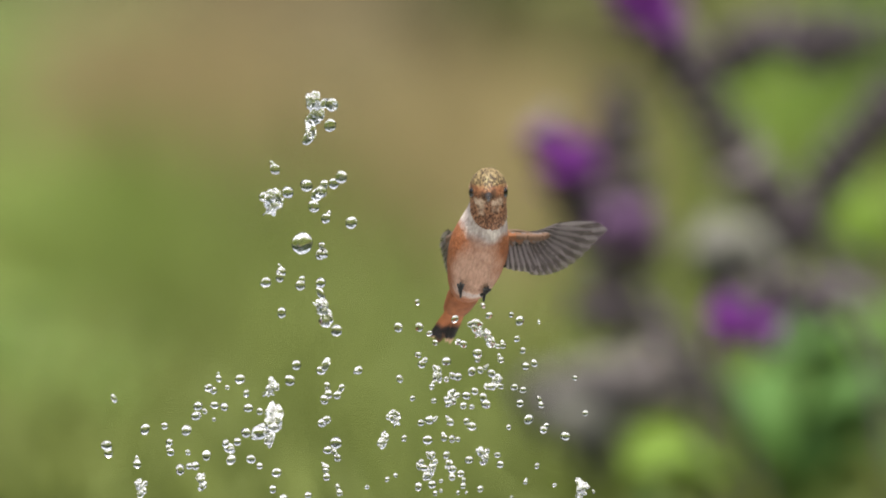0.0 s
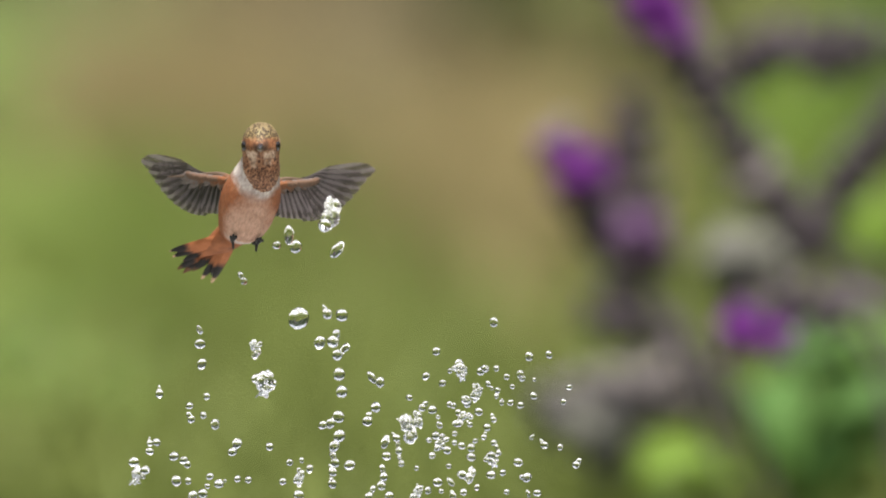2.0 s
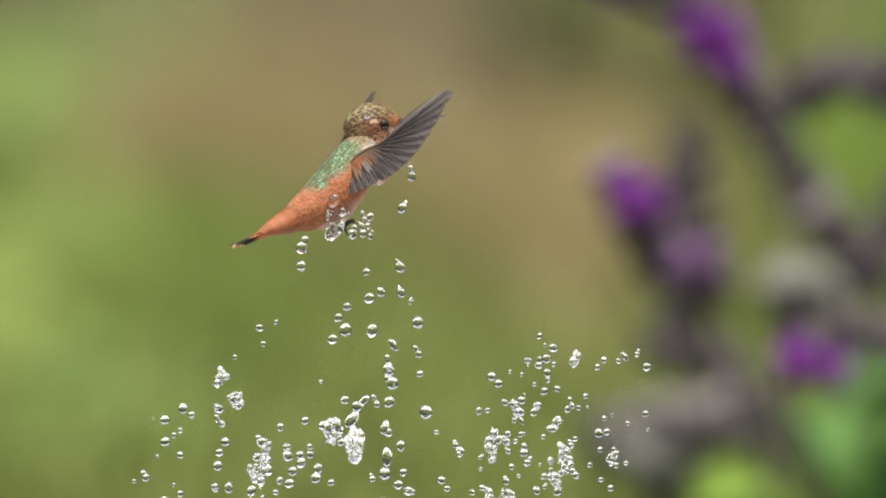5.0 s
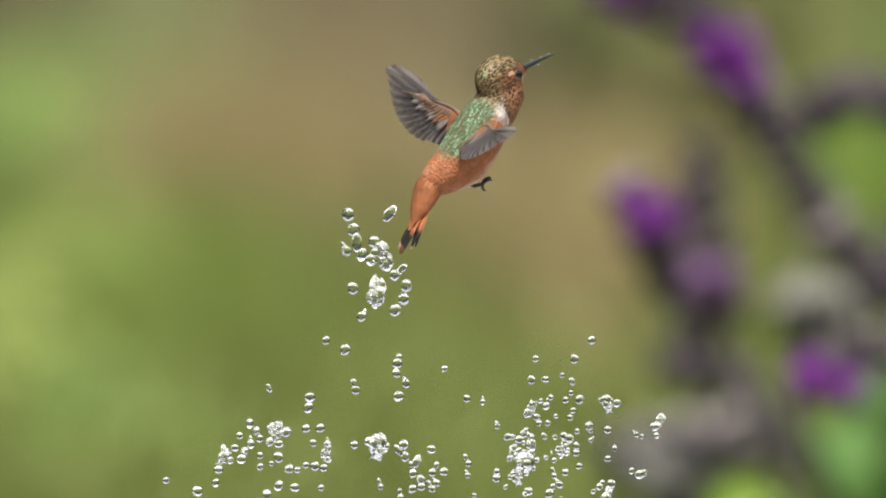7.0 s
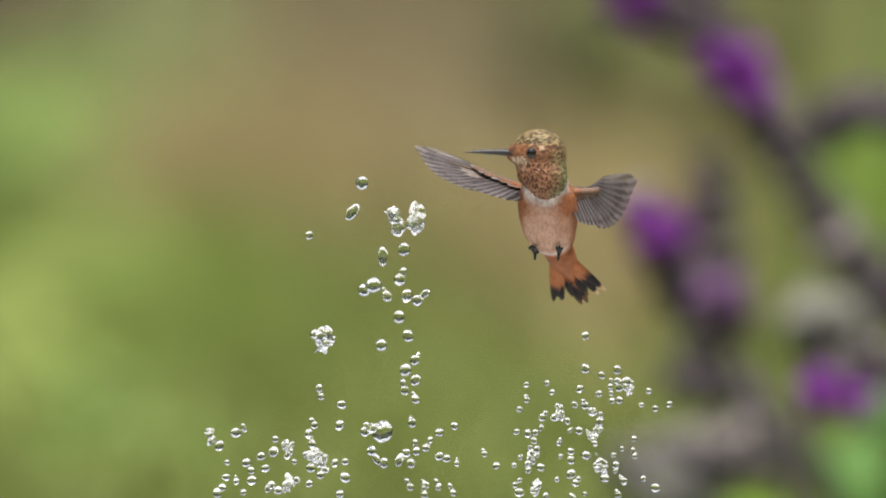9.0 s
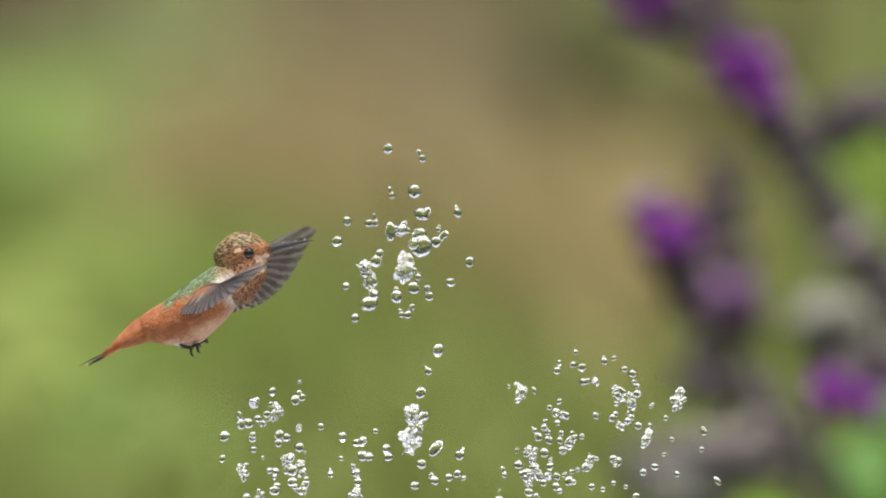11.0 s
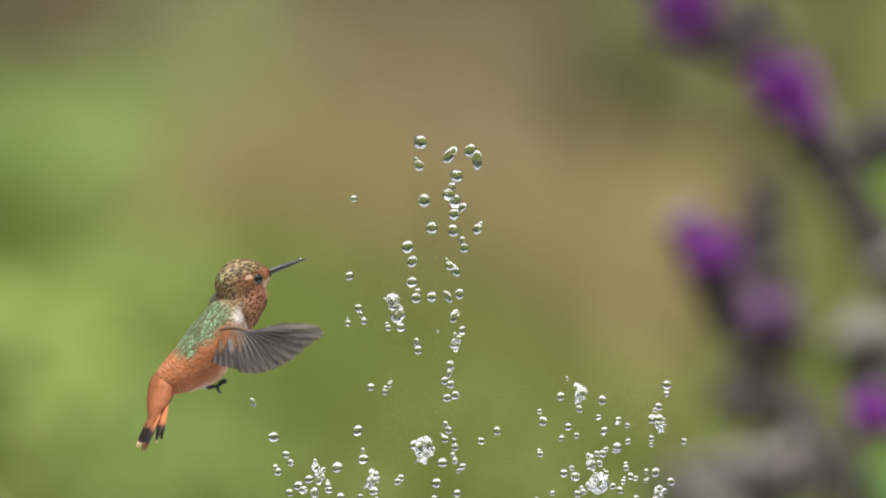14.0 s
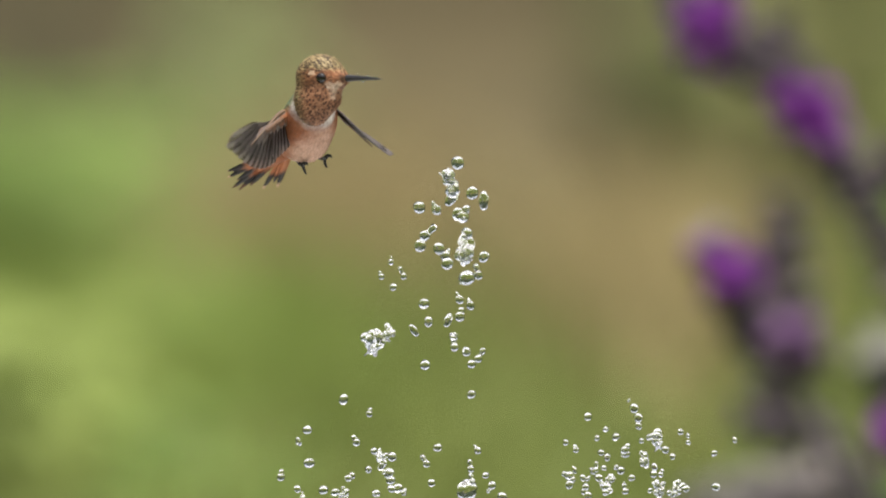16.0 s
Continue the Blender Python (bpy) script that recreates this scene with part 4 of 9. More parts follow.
def hover(t, x, y, z, spine, back_, bill, tail, fan, left, right, left_lead=(0, 0, 1), right_lead=(0, 0, 1), crown=(0, 0, 1)):
    """One moment of the flight: the body's place, and the ways of spine, back, bill, tail and both wings in the world."""
    body = axes(spine, back_)
    into = body.transposed()
    HOVER.append((t, Vector((x, y, z)), body.to_quaternion(), (into @ axes(bill, crown)).to_quaternion(),
                  (into @ axes(tail, back_)).to_quaternion(), fan,
                  {1: (into @ spread_wing(1, left, left_lead)).to_quaternion(), -1: (into @ spread_wing(-1, right, right_lead)).to_quaternion()}))


def key_bird():
    place = lambda v, q: Matrix.LocRotScale(v, q, None)
    walk(BIRD, [(h[0], place(h[1], h[2])) for h in HOVER])
    walk(BIRD_HEAD, [(h[0], place(NECK, h[3])) for h in HOVER])
    walk(BIRD_TAIL, [(h[0], place(TAIL_ROOT, h[4])) for h in HOVER])
    for off, feather in TAIL_FEATHERS:
        rise = Vector((0, 0, -0.0004 * abs(off) * 4))
        walk(feather, [(h[0], Matrix.Translation(rise) @ pose(0, 0, 0, 10 * off, 0, off * h[5])) for h in HOVER])
    for side in (1, -1):
        rows = []
        for a, b in zip(HOVER, HOVER[1:]):
            rows.append((a[0], place(ROOT[side], a[6][side])))
            n = int(round((b[0] - a[0]) * 10))
            for i in range(1, n):
                mid = a[6][side].slerp(b[6][side], i / n)
                beat = (34 if i % 2 else -34) * side
                rows.append((a[0] + i * 0.1, place(ROOT[side], Euler((0, radians(beat * 0.25), radians(beat))).to_quaternion() @ mid)))
        rows.append((HOVER[-1][0], place(ROOT[side], HOVER[-1][6][side])))
        walk(WINGS[side], rows)


JET = [(0, -0.003, 0.222), (0.5, -0.006, 0.225), (1, -0.005, 0.207), (1.5, -0.011, 0.181), (2, -0.000, 0.183), (2.5, -0.002, 0.231), (3, -0.001, 0.227), (3.5, -0.005, 0.232), (4, -0.005, 0.217), (6.5, -0.007, 0.205), (7, -0.006, 0.203), (7.5, -0.008, 0.211), (8, -0.008, 0.217), (8.5, -0.008, 0.217), (9, -0.007, 0.210), (11.5, -0.005, 0.227), (12, -0.006, 0.230), (12.5, -0.006, 0.227), (13, -0.007, 0.229), (13.5, -0.011, 0.228), (14, -0.007, 0.236), (14.5, -0.008, 0.233), (15, -0.012, 0.234), (15.5, -0.017, 0.239), (16, -0.009, 0.238)]                     # seconds, where the jet stands, how high its crest reaches


def jet(t):
    return [float(np.interp(t, [r[0] for r in JET], [r[k] for r in JET])) for k in (1, 2)]


SPRAY = {}


def spray(t, source, places):
    """Where drops hang at that moment, in millimetres along x and up."""
    SPRAY.setdefault((t, source), []).extend(places)


def drop_place(tc, source, index, rng):
    """The place of a drop at the middle of its throw."""
    now = min(16.0, max(0.0, tc))
    floor = 0.088 + 0.0022 * now
    axis = jet(now)[0]
    known = SPRAY.get((round(now, 2), source))
    if known and source == "jet":          # strays are the small ones
        known = sorted(known, key=lambda p: abs(p[0] * MM - axis) > 0.018)
    low = rng.uniform(floor - 0.03, floor - 0.006)
    if not known and (round(now, 2), "jet") in SPRAY:
        return axis, low
    if not known:
        when = min((k[0] for k in SPRAY if k[1] == source), key=lambda s: abs(s - now))
        x, z = rng.choice(SPRAY[(when, source)])
        return x * MM + rng.gauss(0, 0.005), max(floor - 0.006, z * MM + rng.gauss(0, 0.005))
    if index < len(known):
        return known[index][0] * MM, known[index][1] * MM
    if source in ("jet", "lump") or rng.random() < 0.8:
        return (axis + rng.gauss(0, 0.006) if source in ("jet", "lump") else known[index % len(known)][0] * MM), low
    x, z = known[index % len(known)]
    return x * MM + rng.gauss(0, 0.004), z * MM + rng.gauss(0, 0.004)


NOZZLE = {"jet": 0.003, "lump": 0.001, "east": 0.040, "west": -0.018}


def key_drop(source, index, ob, rng):
    """One drop thrown up again and again: each throw is a free fall from the nozzle and back into the pool."""
    g = 9.81
    rows, last = [], -1
    shift = 0.25 if source.endswith("late") else 0.0
    source = source.split("_")[0]
    rising = rng.random() < 0.5
    depth = rng.gauss(-0.014, 0.006)
    tilt = [rng.uniform(-40, 40) for _ in range(2)]
    nozzle = NOZZLE[source]
    hang = lambda f, x, y, z: rows.append((f / FPS, pose(x, y, z, *tilt, 0)))
    for k in range(-1, 34):
        tc = 0.5 * k + shift
        x, z = drop_place(tc, source, index, rng)
        top = z + 0.001 + min(0.05, abs(rng.gauss(0, 0.016)))
        v0 = math.sqrt(2 * g * top)
        root = math.sqrt(max(0.0, v0 * v0 - 2 * g * z))
        rise = (v0 - root) / g if rising else (v0 + root) / g
        begin, end = tc - rise, tc - rise + 2 * v0 / g
        vx = (x - nozzle) / rise
        mid, first, final = round(tc * FPS), math.ceil(begin * FPS), math.floor(end * FPS)
        for f in sorted({first, mid, final} | set(range(mid, final, 2)) | set(range(mid, first, -2))):
            if f < 0 or f > 16 * FPS or (f <= last and f != mid):
                continue
            if f <= last:
                while rows and rows[-1][0] * FPS >= f - 0.5:
                    rows.pop()
            s = f / FPS - begin
            if f - last > 3 and rows:
                hang(f - 1, nozzle, depth, -0.012)
            hang(f, nozzle + vx * s, depth, max(-0.012, v0 * s - g * s * s / 2))
            last = f
    if rows[0][0] > 0:
        rows.insert(0, (0.0, rows[0][1]))
    walk(ob, rows)


def motions():
    hover(0, 0.0499, 0, 0.1718, (0.192, -0.643, 0.742), (0, 0.8, 0.6), (0, -0.993, -0.114), (-0.381, 0.585, -0.716), 9, (0.66, 0.745, -0.09), (-0.17, 0.98, -0.25))
    hover(0.5, 0.0344, 0, 0.175, (-0.142, -0.598, 0.789), (0.2, 0.8, 0.6), (-0.586, -0.751, 0.304), (0.297, 0.944, -0.146), 12, (0.45, 0.88, 0.03), (-0.46, 0.86, 0.22), left_lead=(0, 1, 0.25), right_lead=(0, 1, 0.25))
    hover(1, 0.0076, 0, 0.1805, (-0.284, -0.754, 0.592), (0.5, 0.7, 0.5), (-0.608, -0.716, 0.342), (0.39, 0.92, -0.042), 8, (0.857, 0.515, 0.034), (0.348, 0.915, 0.203), right_lead=(-0.5, 0.7, 0.4))
    hover(1.5, -0.0046, 0, 0.1855, (-0.116, -0.796, 0.595), (0.35, 0.8, 0.5), (-0.586, -0.793, 0.167), (0.154, 0.988, -0.019), 14, (0.85, 0.444, -0.285), (-0.59, 0.697, 0.406), left_lead=(0, 0.85, 0.5), right_lead=(0, 0.85, 0.5))
    hover(2, -0.03, 0, 0.1919, (0.236, -0.758, 0.608), (-0.1, 0.8, 0.6), (0, -1, -0.03), (-0.728, 0.404, -0.553), 26, (0.62, 0.775, -0.03), (-0.64, 0.76, 0.0))
    hover(2.5, -0.0592, 0, 0.2053, (0.762, -0.471, 0.444), (-0.5, 0.1, 0.85), (0.951, -0.31, 0), (-0.928, 0.137, 0.347), 8, (0.95, 0.3, -0.03), (0.99, -0.1, 0.07), right_lead=(-0.2, 0, 1))
    hover(3, -0.0647, 0, 0.2054, (0.819, -0.233, 0.525), (-0.5, 0, 0.85), (0.951, -0.306, 0.053), (-0.513, 0.408, -0.755), 8, (0.05, 1, -0.1), (0.27, -0.904, -0.332), right_lead=(0.6, 0, 0.7))
    hover(3.5, -0.0646, 0, 0.2061, (0.924, -0.278, 0.261), (-0.33, 0, 0.94), (0.995, -0.1, 0.015), (-0.955, 0.1, 0.281), 8, (-0.1, 1, 0), (0.839, -0.261, -0.478), right_lead=(0.3, 0.3, 0.9))
    hover(4, -0.0462, 0, 0.1962, (0.713, -0.378, 0.591), (-0.7, 0.1, 0.7), (0.995, -0.1, 0.014), (-0.962, 0.261, 0.08), 11, (-0.404, 0.913, 0.053), (-0.05, -0.995, 0.03), left_lead=(0, 1, 0), right_lead=(0.7, 0, 0.7))
    hover(5.2, -0.0178, 0, 0.2110, (0.654, 0.446, 0.611), (-0.6, -0.3, 0.7), (0.987, 0.1, 0.124), (-0.728, -0.557, -0.4), 8, (-0.2, 0.9, 0.2), (0.4, -0.9, 0))
    hover(6.5, 0.014, 0, 0.2294, (0.671, 0.1, 0.735), (-0.6, -0.5, 0.6), (0.753, 0.611, 0.243), (-0.761, -0.127, -0.636), 11, (0.576, 0.817, -0.09), (0.88, -0.45, -0.15), right_lead=(0, 0.5, 0.85))
    hover(7, 0.0185, 0, 0.2266, (0.632, 0.197, 0.75), (-0.7, -0.5, 0.45), (0.738, 0.61, 0.289), (-0.37, -0.27, -0.89), 12, (-0.599, 0.759, 0.256), (0.15, -0.98, -0.1), left_lead=(0.5, 0, 0.8), right_lead=(0.75, 0, 0.65))
    hover(7.5, 0.0157, 0, 0.2264, (0.865, -0.374, 0.336), (-0.45, 0, 0.9), (0.988, -0.1, 0.115), (-0.822, 0.417, 0.389), 9, (-0.426, 0.905, -0.009), (-0.1, -0.99, -0.06), left_lead=(0, 1, 0.4), right_lead=(1, 0, 0.35))
    hover(8, 0.0247, 0, 0.2199, (0.612, -0.398, 0.683), (-0.6, 0.4, 0.65), (0.98, -0.1, 0.172), (-0.332, 0.732, -0.595), 10, (0.8, 0.58, -0.16), (0.1, -0.99, 0.02), right_lead=(0.5, 0, 0.85))
    hover(8.5, 0.0316, 0, 0.2104, (0.217, -0.743, 0.633), (0, 0.8, 0.6), (0.327, -0.943, 0.061), (-0.14, 0.42, -0.9), 31, (0.58, 0.8, -0.13), (-0.22, 0.97, -0.08), left_lead=(0, 0.85, 0.5))
    hover(9, 0.0435, 0, 0.2091, (-0.112, -0.747, 0.656), (0.15, 0.8, 0.6), (-0.966, -0.259, 0), (0.38, 0.46, -0.8), 24, (0.42, 0.9, -0.06), (-0.8, 0.54, 0.27), left_lead=(0, 0.5, 0.86), right_lead=(0, 0.92, 0.4))
    hover(9.6, 0.0281, 0, 0.2031, (0.065, -0.671, 0.739), (0.05, 0.8, 0.5), (-0.304, -0.952, 0.015), (-0.148, 0.814, -0.562), 22, (0.7, 0.7, 0), (-0.7, 0.7, 0))
    hover(10.4, -0.0379, 0, 0.1873, (0.469, -0.656, 0.591), (-0.4, 0.5, 0.6), (0.456, -0.89, 0.015), (-0.486, 0.734, -0.475), 14, (0.4, 0.9, 0), (-0.4, -0.5, 0.2))
    hover(11.5, -0.0901, 0, 0.1745, (0.905, 0.1, 0.413), (-0.45, -0.25, 0.85), (0.897, 0.327, 0.297), (-0.725, -0.406, -0.556), 12, (0.1, 0.99, 0), (0.12, -0.9, -0.42), right_lead=(0.6, 0.5, 0.6))
    hover(12, -0.0839, 0, 0.1725, (0.726, 0.1, 0.681), (-0.6, -0.4, 0.65), (0.897, 0.368, 0.243), (-0.642, -0.152, -0.752), 11, (0.492, 0.858, -0.146), (0.878, -0.416, -0.235), right_lead=(0, 0.6, 0.8))
    hover(12.5, -0.0836, 0, 0.1707, (0.702, 0.1, 0.705), (-0.65, -0.35, 0.65), (0.875, 0.4, 0.274), (-0.505, -0.289, -0.813), 11, (-0.86, 0.42, 0.3), (-0.93, -0.28, 0.26), left_lead=(0.2, 0.5, 0.8), right_lead=(0.2, -0.6, 0.75))
    hover(13, -0.0863, 0, 0.1722, (0.783, 0.1, 0.614), (-0.6, -0.4, 0.65), (0.875, 0.4, 0.274), (-0.814, -0.1, -0.572), 11, (0.12, 0.98, -0.1), (0.853, -0.422, -0.307), right_lead=(0, 0.5, 0.85))
    hover(13.5, -0.0882, 0, 0.1719, (0.746, 0.1, 0.658), (-0.6, -0.4, 0.65), (0.875, 0.384, 0.297), (-0.818, -0.148, -0.556), 11, (-0.987, 0.1, 0.126), (0.25, -0.93, -0.25))
    hover(14, -0.0881, 0, 0.1711, (0.702, 0.1, 0.705), (-0.6, -0.4, 0.65), (0.875, 0.395, 0.281), (-0.237, -0.465, -0.853), 16, (0, 1, 0), (0.705, -0.704, -0.085), right_lead=(0, 0.35, 0.95))
    hover(14.5, -0.0825, 0, 0.2345, (0.668, -0.66, 0.345), (-0.4, 0, 0.9), (0.715, -0.699, 0.015), (-0.582, 0.759, -0.293), 25, (0.74, 0.655, 0.13), (0.21, -0.72, -0.66), left_lead=(0, 0.6, 0.8), right_lead=(0.45, 0.85, 0.2))
    hover(15, -0.0635, 0, 0.2515, (0.335, -0.842, 0.423), (-0.45, 0.5, 0.7), (0.707, -0.706, 0.03), (-0.22, 0.52, -0.825), 46, (-0.294, 0.896, 0.333), (-0.858, -0.472, 0.204), left_lead=(0.5, 0.8, 0), right_lead=(0, -0.6, 0.8))
    hover(15.5, -0.0633, 0, 0.2527, (0.322, -0.836, 0.443), (-0.45, 0.5, 0.7), (0.738, -0.675, 0.015), (-0.25, 0.5, -0.83), 44, (-0.25, 0.96, 0.1), (-0.89, -0.45, -0.08), left_lead=(1, 0.2, 0), right_lead=(0, 0.22, 0.97))
    hover(16, -0.062, 0, 0.2522, (0.284, -0.866, 0.411), (-0.45, 0.5, 0.7), (0.821, -0.57, -0.023), (-0.7, 0.33, -0.64), 38, (0.446, 0.762, -0.47), (-0.332, -0.9, -0.281), left_lead=(0, 1, 0))
    key_bird()
    spray(0, "jet", [(2.0, 221.0), (-5.5, 210.1), (1.3, 213.8), (-5.1, 212.9), (-16.9, 200.6), (-6.4, 194.2), (-1.3, 193.3), (-3.2, 190.5), (3.7, 195.5), (5.2, 197.4), (-12.6, 192.0), (-4.0, 187.3), (0.2, 183.7), (8.4, 182.0), (-1.7, 171.4), (-1.0, 172.7), (-14.8, 166.1), (-15.4, 164.3), (-19.7, 162.4), (-8.3, 162.0), (-1.7, 162.0), (-1.9, 158.3), (-14.8, 151.5), (-0.0, 135.3), (-1.7, 132.5), (0.5, 125.9), (-0.4, 124.0), (4.3, 125.9), (-1.3, 115.6), (0.2, 116.6), (0.5, 106.3), (3.3, 105.3)])
    spray(0, "jet", [(-0.4, 100.7), (-0.0, 98.8), (4.3, 94.5), (-6.0, 91.3)])
    spray(0, "lump", [(-17.4, 188.0), (-7.9, 174.9), (-0.8, 152.5), (-16.7, 116.9), (-21.9, 112.8), (-3.2, 219.5)])
    spray(0, "west", [(-70.0, 124.0), (-72.4, 108.5), (-59.9, 113.4), (-53.3, 114.7), (-51.5, 110.0), (-51.9, 105.7), (-62.5, 102.5), (-61.2, 93.7), (-46.2, 113.2), (-42.5, 120.7), (-43.1, 117.5), (-38.8, 127.2), (-37.4, 125.9), (-35.4, 131.0), (-36.9, 121.2), (-33.7, 120.7), (-28.5, 129.7), (-26.2, 125.9), (-18.2, 126.3), (-25.7, 120.7), (-21.9, 119.4), (-19.1, 119.4), (-16.3, 117.5), (-17.2, 114.7), (-20.0, 112.8), (-23.8, 110.9), (-26.6, 111.9), (-29.4, 109.1), (-21.0, 114.7), (-18.2, 110.9), (-33.1, 109.1), (-31.3, 106.3)])
    spray(0, "west", [(-32.2, 107.2), (-31.3, 103.8), (-24.7, 103.8), (-21.9, 101.6), (-39.7, 104.4), (-43.4, 100.7), (-48.1, 100.7), (-45.3, 101.0), (-41.2, 96.0), (-16.3, 99.3), (-17.6, 93.7), (-14.1, 90.7), (-9.8, 134.7), (-12.0, 129.7)])
    spray(0, "east", [(10.8, 133.4), (23.9, 146.9), (30.8, 147.4), (24.3, 130.0), (34.2, 145.6), (36.1, 142.2), (42.6, 150.2), (53.9, 151.2), (61.3, 151.5), (64.1, 149.3), (50.1, 146.9), (45.4, 141.8), (43.6, 142.8), (53.9, 143.1), (56.7, 140.9), (63.2, 143.1), (65.1, 139.0), (58.5, 140.9), (30.5, 138.6), (32.0, 135.8), (39.8, 135.3), (37.0, 131.5), (41.7, 131.5), (39.8, 130.6), (43.6, 131.0), (50.1, 139.0), (50.1, 137.1), (48.2, 132.5), (51.0, 132.5), (52.9, 134.3), (54.8, 131.9), (57.6, 127.8)])
    spray(0, "east", [(55.7, 128.7), (57.6, 137.1), (52.9, 127.8), (65.1, 126.8), (62.3, 127.8), (68.8, 135.3), (66.0, 134.3), (35.1, 128.2), (28.6, 123.7), (35.7, 123.5), (39.8, 124.0), (41.7, 123.1), (45.4, 122.2), (46.4, 124.0), (49.2, 125.9), (52.0, 124.0), (52.9, 122.2), (48.2, 121.2), (82.3, 130.2), (85.7, 119.4), (70.7, 123.1), (64.1, 122.5), (23.0, 116.2), (31.4, 115.6), (34.2, 116.6), (36.1, 117.5), (40.8, 116.9), (46.4, 116.6), (48.2, 114.7), (60.4, 114.7), (67.0, 116.6), (72.2, 113.8)])
    spray(0, "east", [(79.1, 111.3), (19.2, 109.5), (25.8, 110.4), (33.6, 110.0), (41.7, 110.9), (43.6, 110.0), (38.9, 110.9), (34.2, 105.3), (35.1, 105.3), (36.1, 103.5), (30.5, 100.7), (32.3, 100.1), (34.2, 98.8), (31.4, 102.5), (39.8, 105.3), (40.8, 101.6), (41.7, 100.7), (44.5, 98.8), (41.7, 97.9), (45.4, 95.0), (51.0, 94.1), (56.7, 105.3), (57.6, 101.6), (52.0, 105.3), (47.3, 103.5), (35.1, 95.0), (30.5, 94.1), (36.1, 92.2), (38.0, 92.2), (43.6, 92.2), (39.8, 100.7), (69.8, 101.0)])
    spray(0, "east", [(66.0, 96.0), (75.4, 95.6), (84.7, 93.2), (88.5, 92.6), (61.3, 91.3), (23.0, 97.9), (20.2, 96.4), (13.6, 94.5), (46.4, 92.2), (38.0, 96.9)])
    spray(0.5, "jet", [(-12.7, 234.8), (-0.0, 225.1), (-4.3, 218.9), (-11.3, 216.7), (-16.3, 215.0), (3.7, 216.7), (0.5, 212.0), (4.6, 208.2), (6.9, 205.2), (-6.4, 196.1), (-2.3, 194.8), (-19.7, 205.6), (-28.3, 190.3), (-21.5, 189.9), (-23.0, 183.0), (4.6, 188.6), (6.5, 184.3), (10.1, 181.1), (-4.3, 183.0), (-15.9, 178.9), (-5.1, 173.2), (-13.9, 170.8), (-4.3, 167.4), (-5.5, 158.7), (-3.7, 150.2), (-0.3, 146.1), (-5.1, 142.9), (1.6, 141.7), (-4.0, 132.4), (1.8, 134.9), (2.3, 131.9), (-2.2, 123.7)])
    spray(0.5, "jet", [(-0.5, 120.5), (0.7, 118.1), (0.2, 112.0), (1.6, 109.6), (5.2, 109.0), (13.7, 108.4), (7.7, 121.1), (11.5, 120.8), (12.6, 118.7), (16.4, 115.3), (18.8, 111.2), (0.2, 100.0)])
    spray(0.5, "lump", [(52.1, 128.9), (-35.5, 101.8), (-6.6, 210.1), (-5.6, 204.5), (-20.6, 158.7)])
    spray(0.5, "west", [(-45.3, 149.2), (-33.7, 140.8), (-49.1, 134.9), (-33.0, 135.2), (-23.3, 136.5), (-17.6, 135.7), (-37.7, 130.0), (-36.5, 126.4), (-22.2, 127.6), (-21.7, 125.5), (-28.8, 123.5), (-46.0, 119.1), (-68.5, 122.0), (-61.0, 121.3), (-27.5, 116.0), (-27.0, 113.1), (-62.3, 106.6), (-56.6, 104.6), (-9.1, 119.9), (-8.0, 107.7), (-43.7, 105.9), (-44.1, 101.8), (-39.7, 104.2), (-37.1, 101.8), (-34.7, 101.1), (-25.5, 101.2), (-23.2, 100.0), (-30.5, 94.4), (-34.4, 96.5), (-39.2, 94.0), (-38.0, 92.2), (-18.4, 91.3)])
    spray(0.5, "west", [(-41.0, 93.1), (-2.9, 95.8)])
    spray(0.5, "east", [(34.0, 150.6), (40.7, 144.9), (43.3, 143.9), (46.2, 147.5), (48.4, 145.7), (51.3, 144.1), (55.9, 148.1), (58.1, 145.7), (61.1, 146.9), (64.6, 139.7), (68.7, 134.8), (49.3, 140.5), (54.4, 141.3), (46.9, 137.2), (50.3, 136.7), (57.5, 136.1), (43.6, 135.2), (41.1, 139.7), (33.5, 138.7), (29.8, 134.5), (33.7, 134.9), (32.8, 132.5), (38.3, 133.3), (41.1, 133.1), (39.0, 130.0), (33.7, 129.7), (27.4, 126.0), (47.1, 132.1), (50.3, 130.7), (52.7, 129.5), (53.9, 127.1), (49.1, 127.7)])
    spray(0.5, "east", [(50.9, 125.3), (53.7, 124.7), (56.9, 131.9), (60.5, 131.9), (61.1, 130.1), (59.3, 128.9), (40.7, 125.9), (42.5, 127.7), (44.9, 127.1), (62.3, 124.7), (65.3, 124.7), (34.3, 122.3), (37.7, 122.5), (39.9, 119.9), (36.9, 118.1), (44.3, 123.2), (46.7, 122.3), (48.1, 119.9), (44.3, 119.9), (37.1, 115.6), (29.1, 114.8), (33.5, 111.4), (30.5, 109.6), (33.7, 108.4), (37.3, 110.8), (40.7, 113.2), (44.3, 115.6), (43.7, 109.6), (49.3, 116.0), (50.7, 114.1), (53.9, 114.4), (57.3, 116.0)])
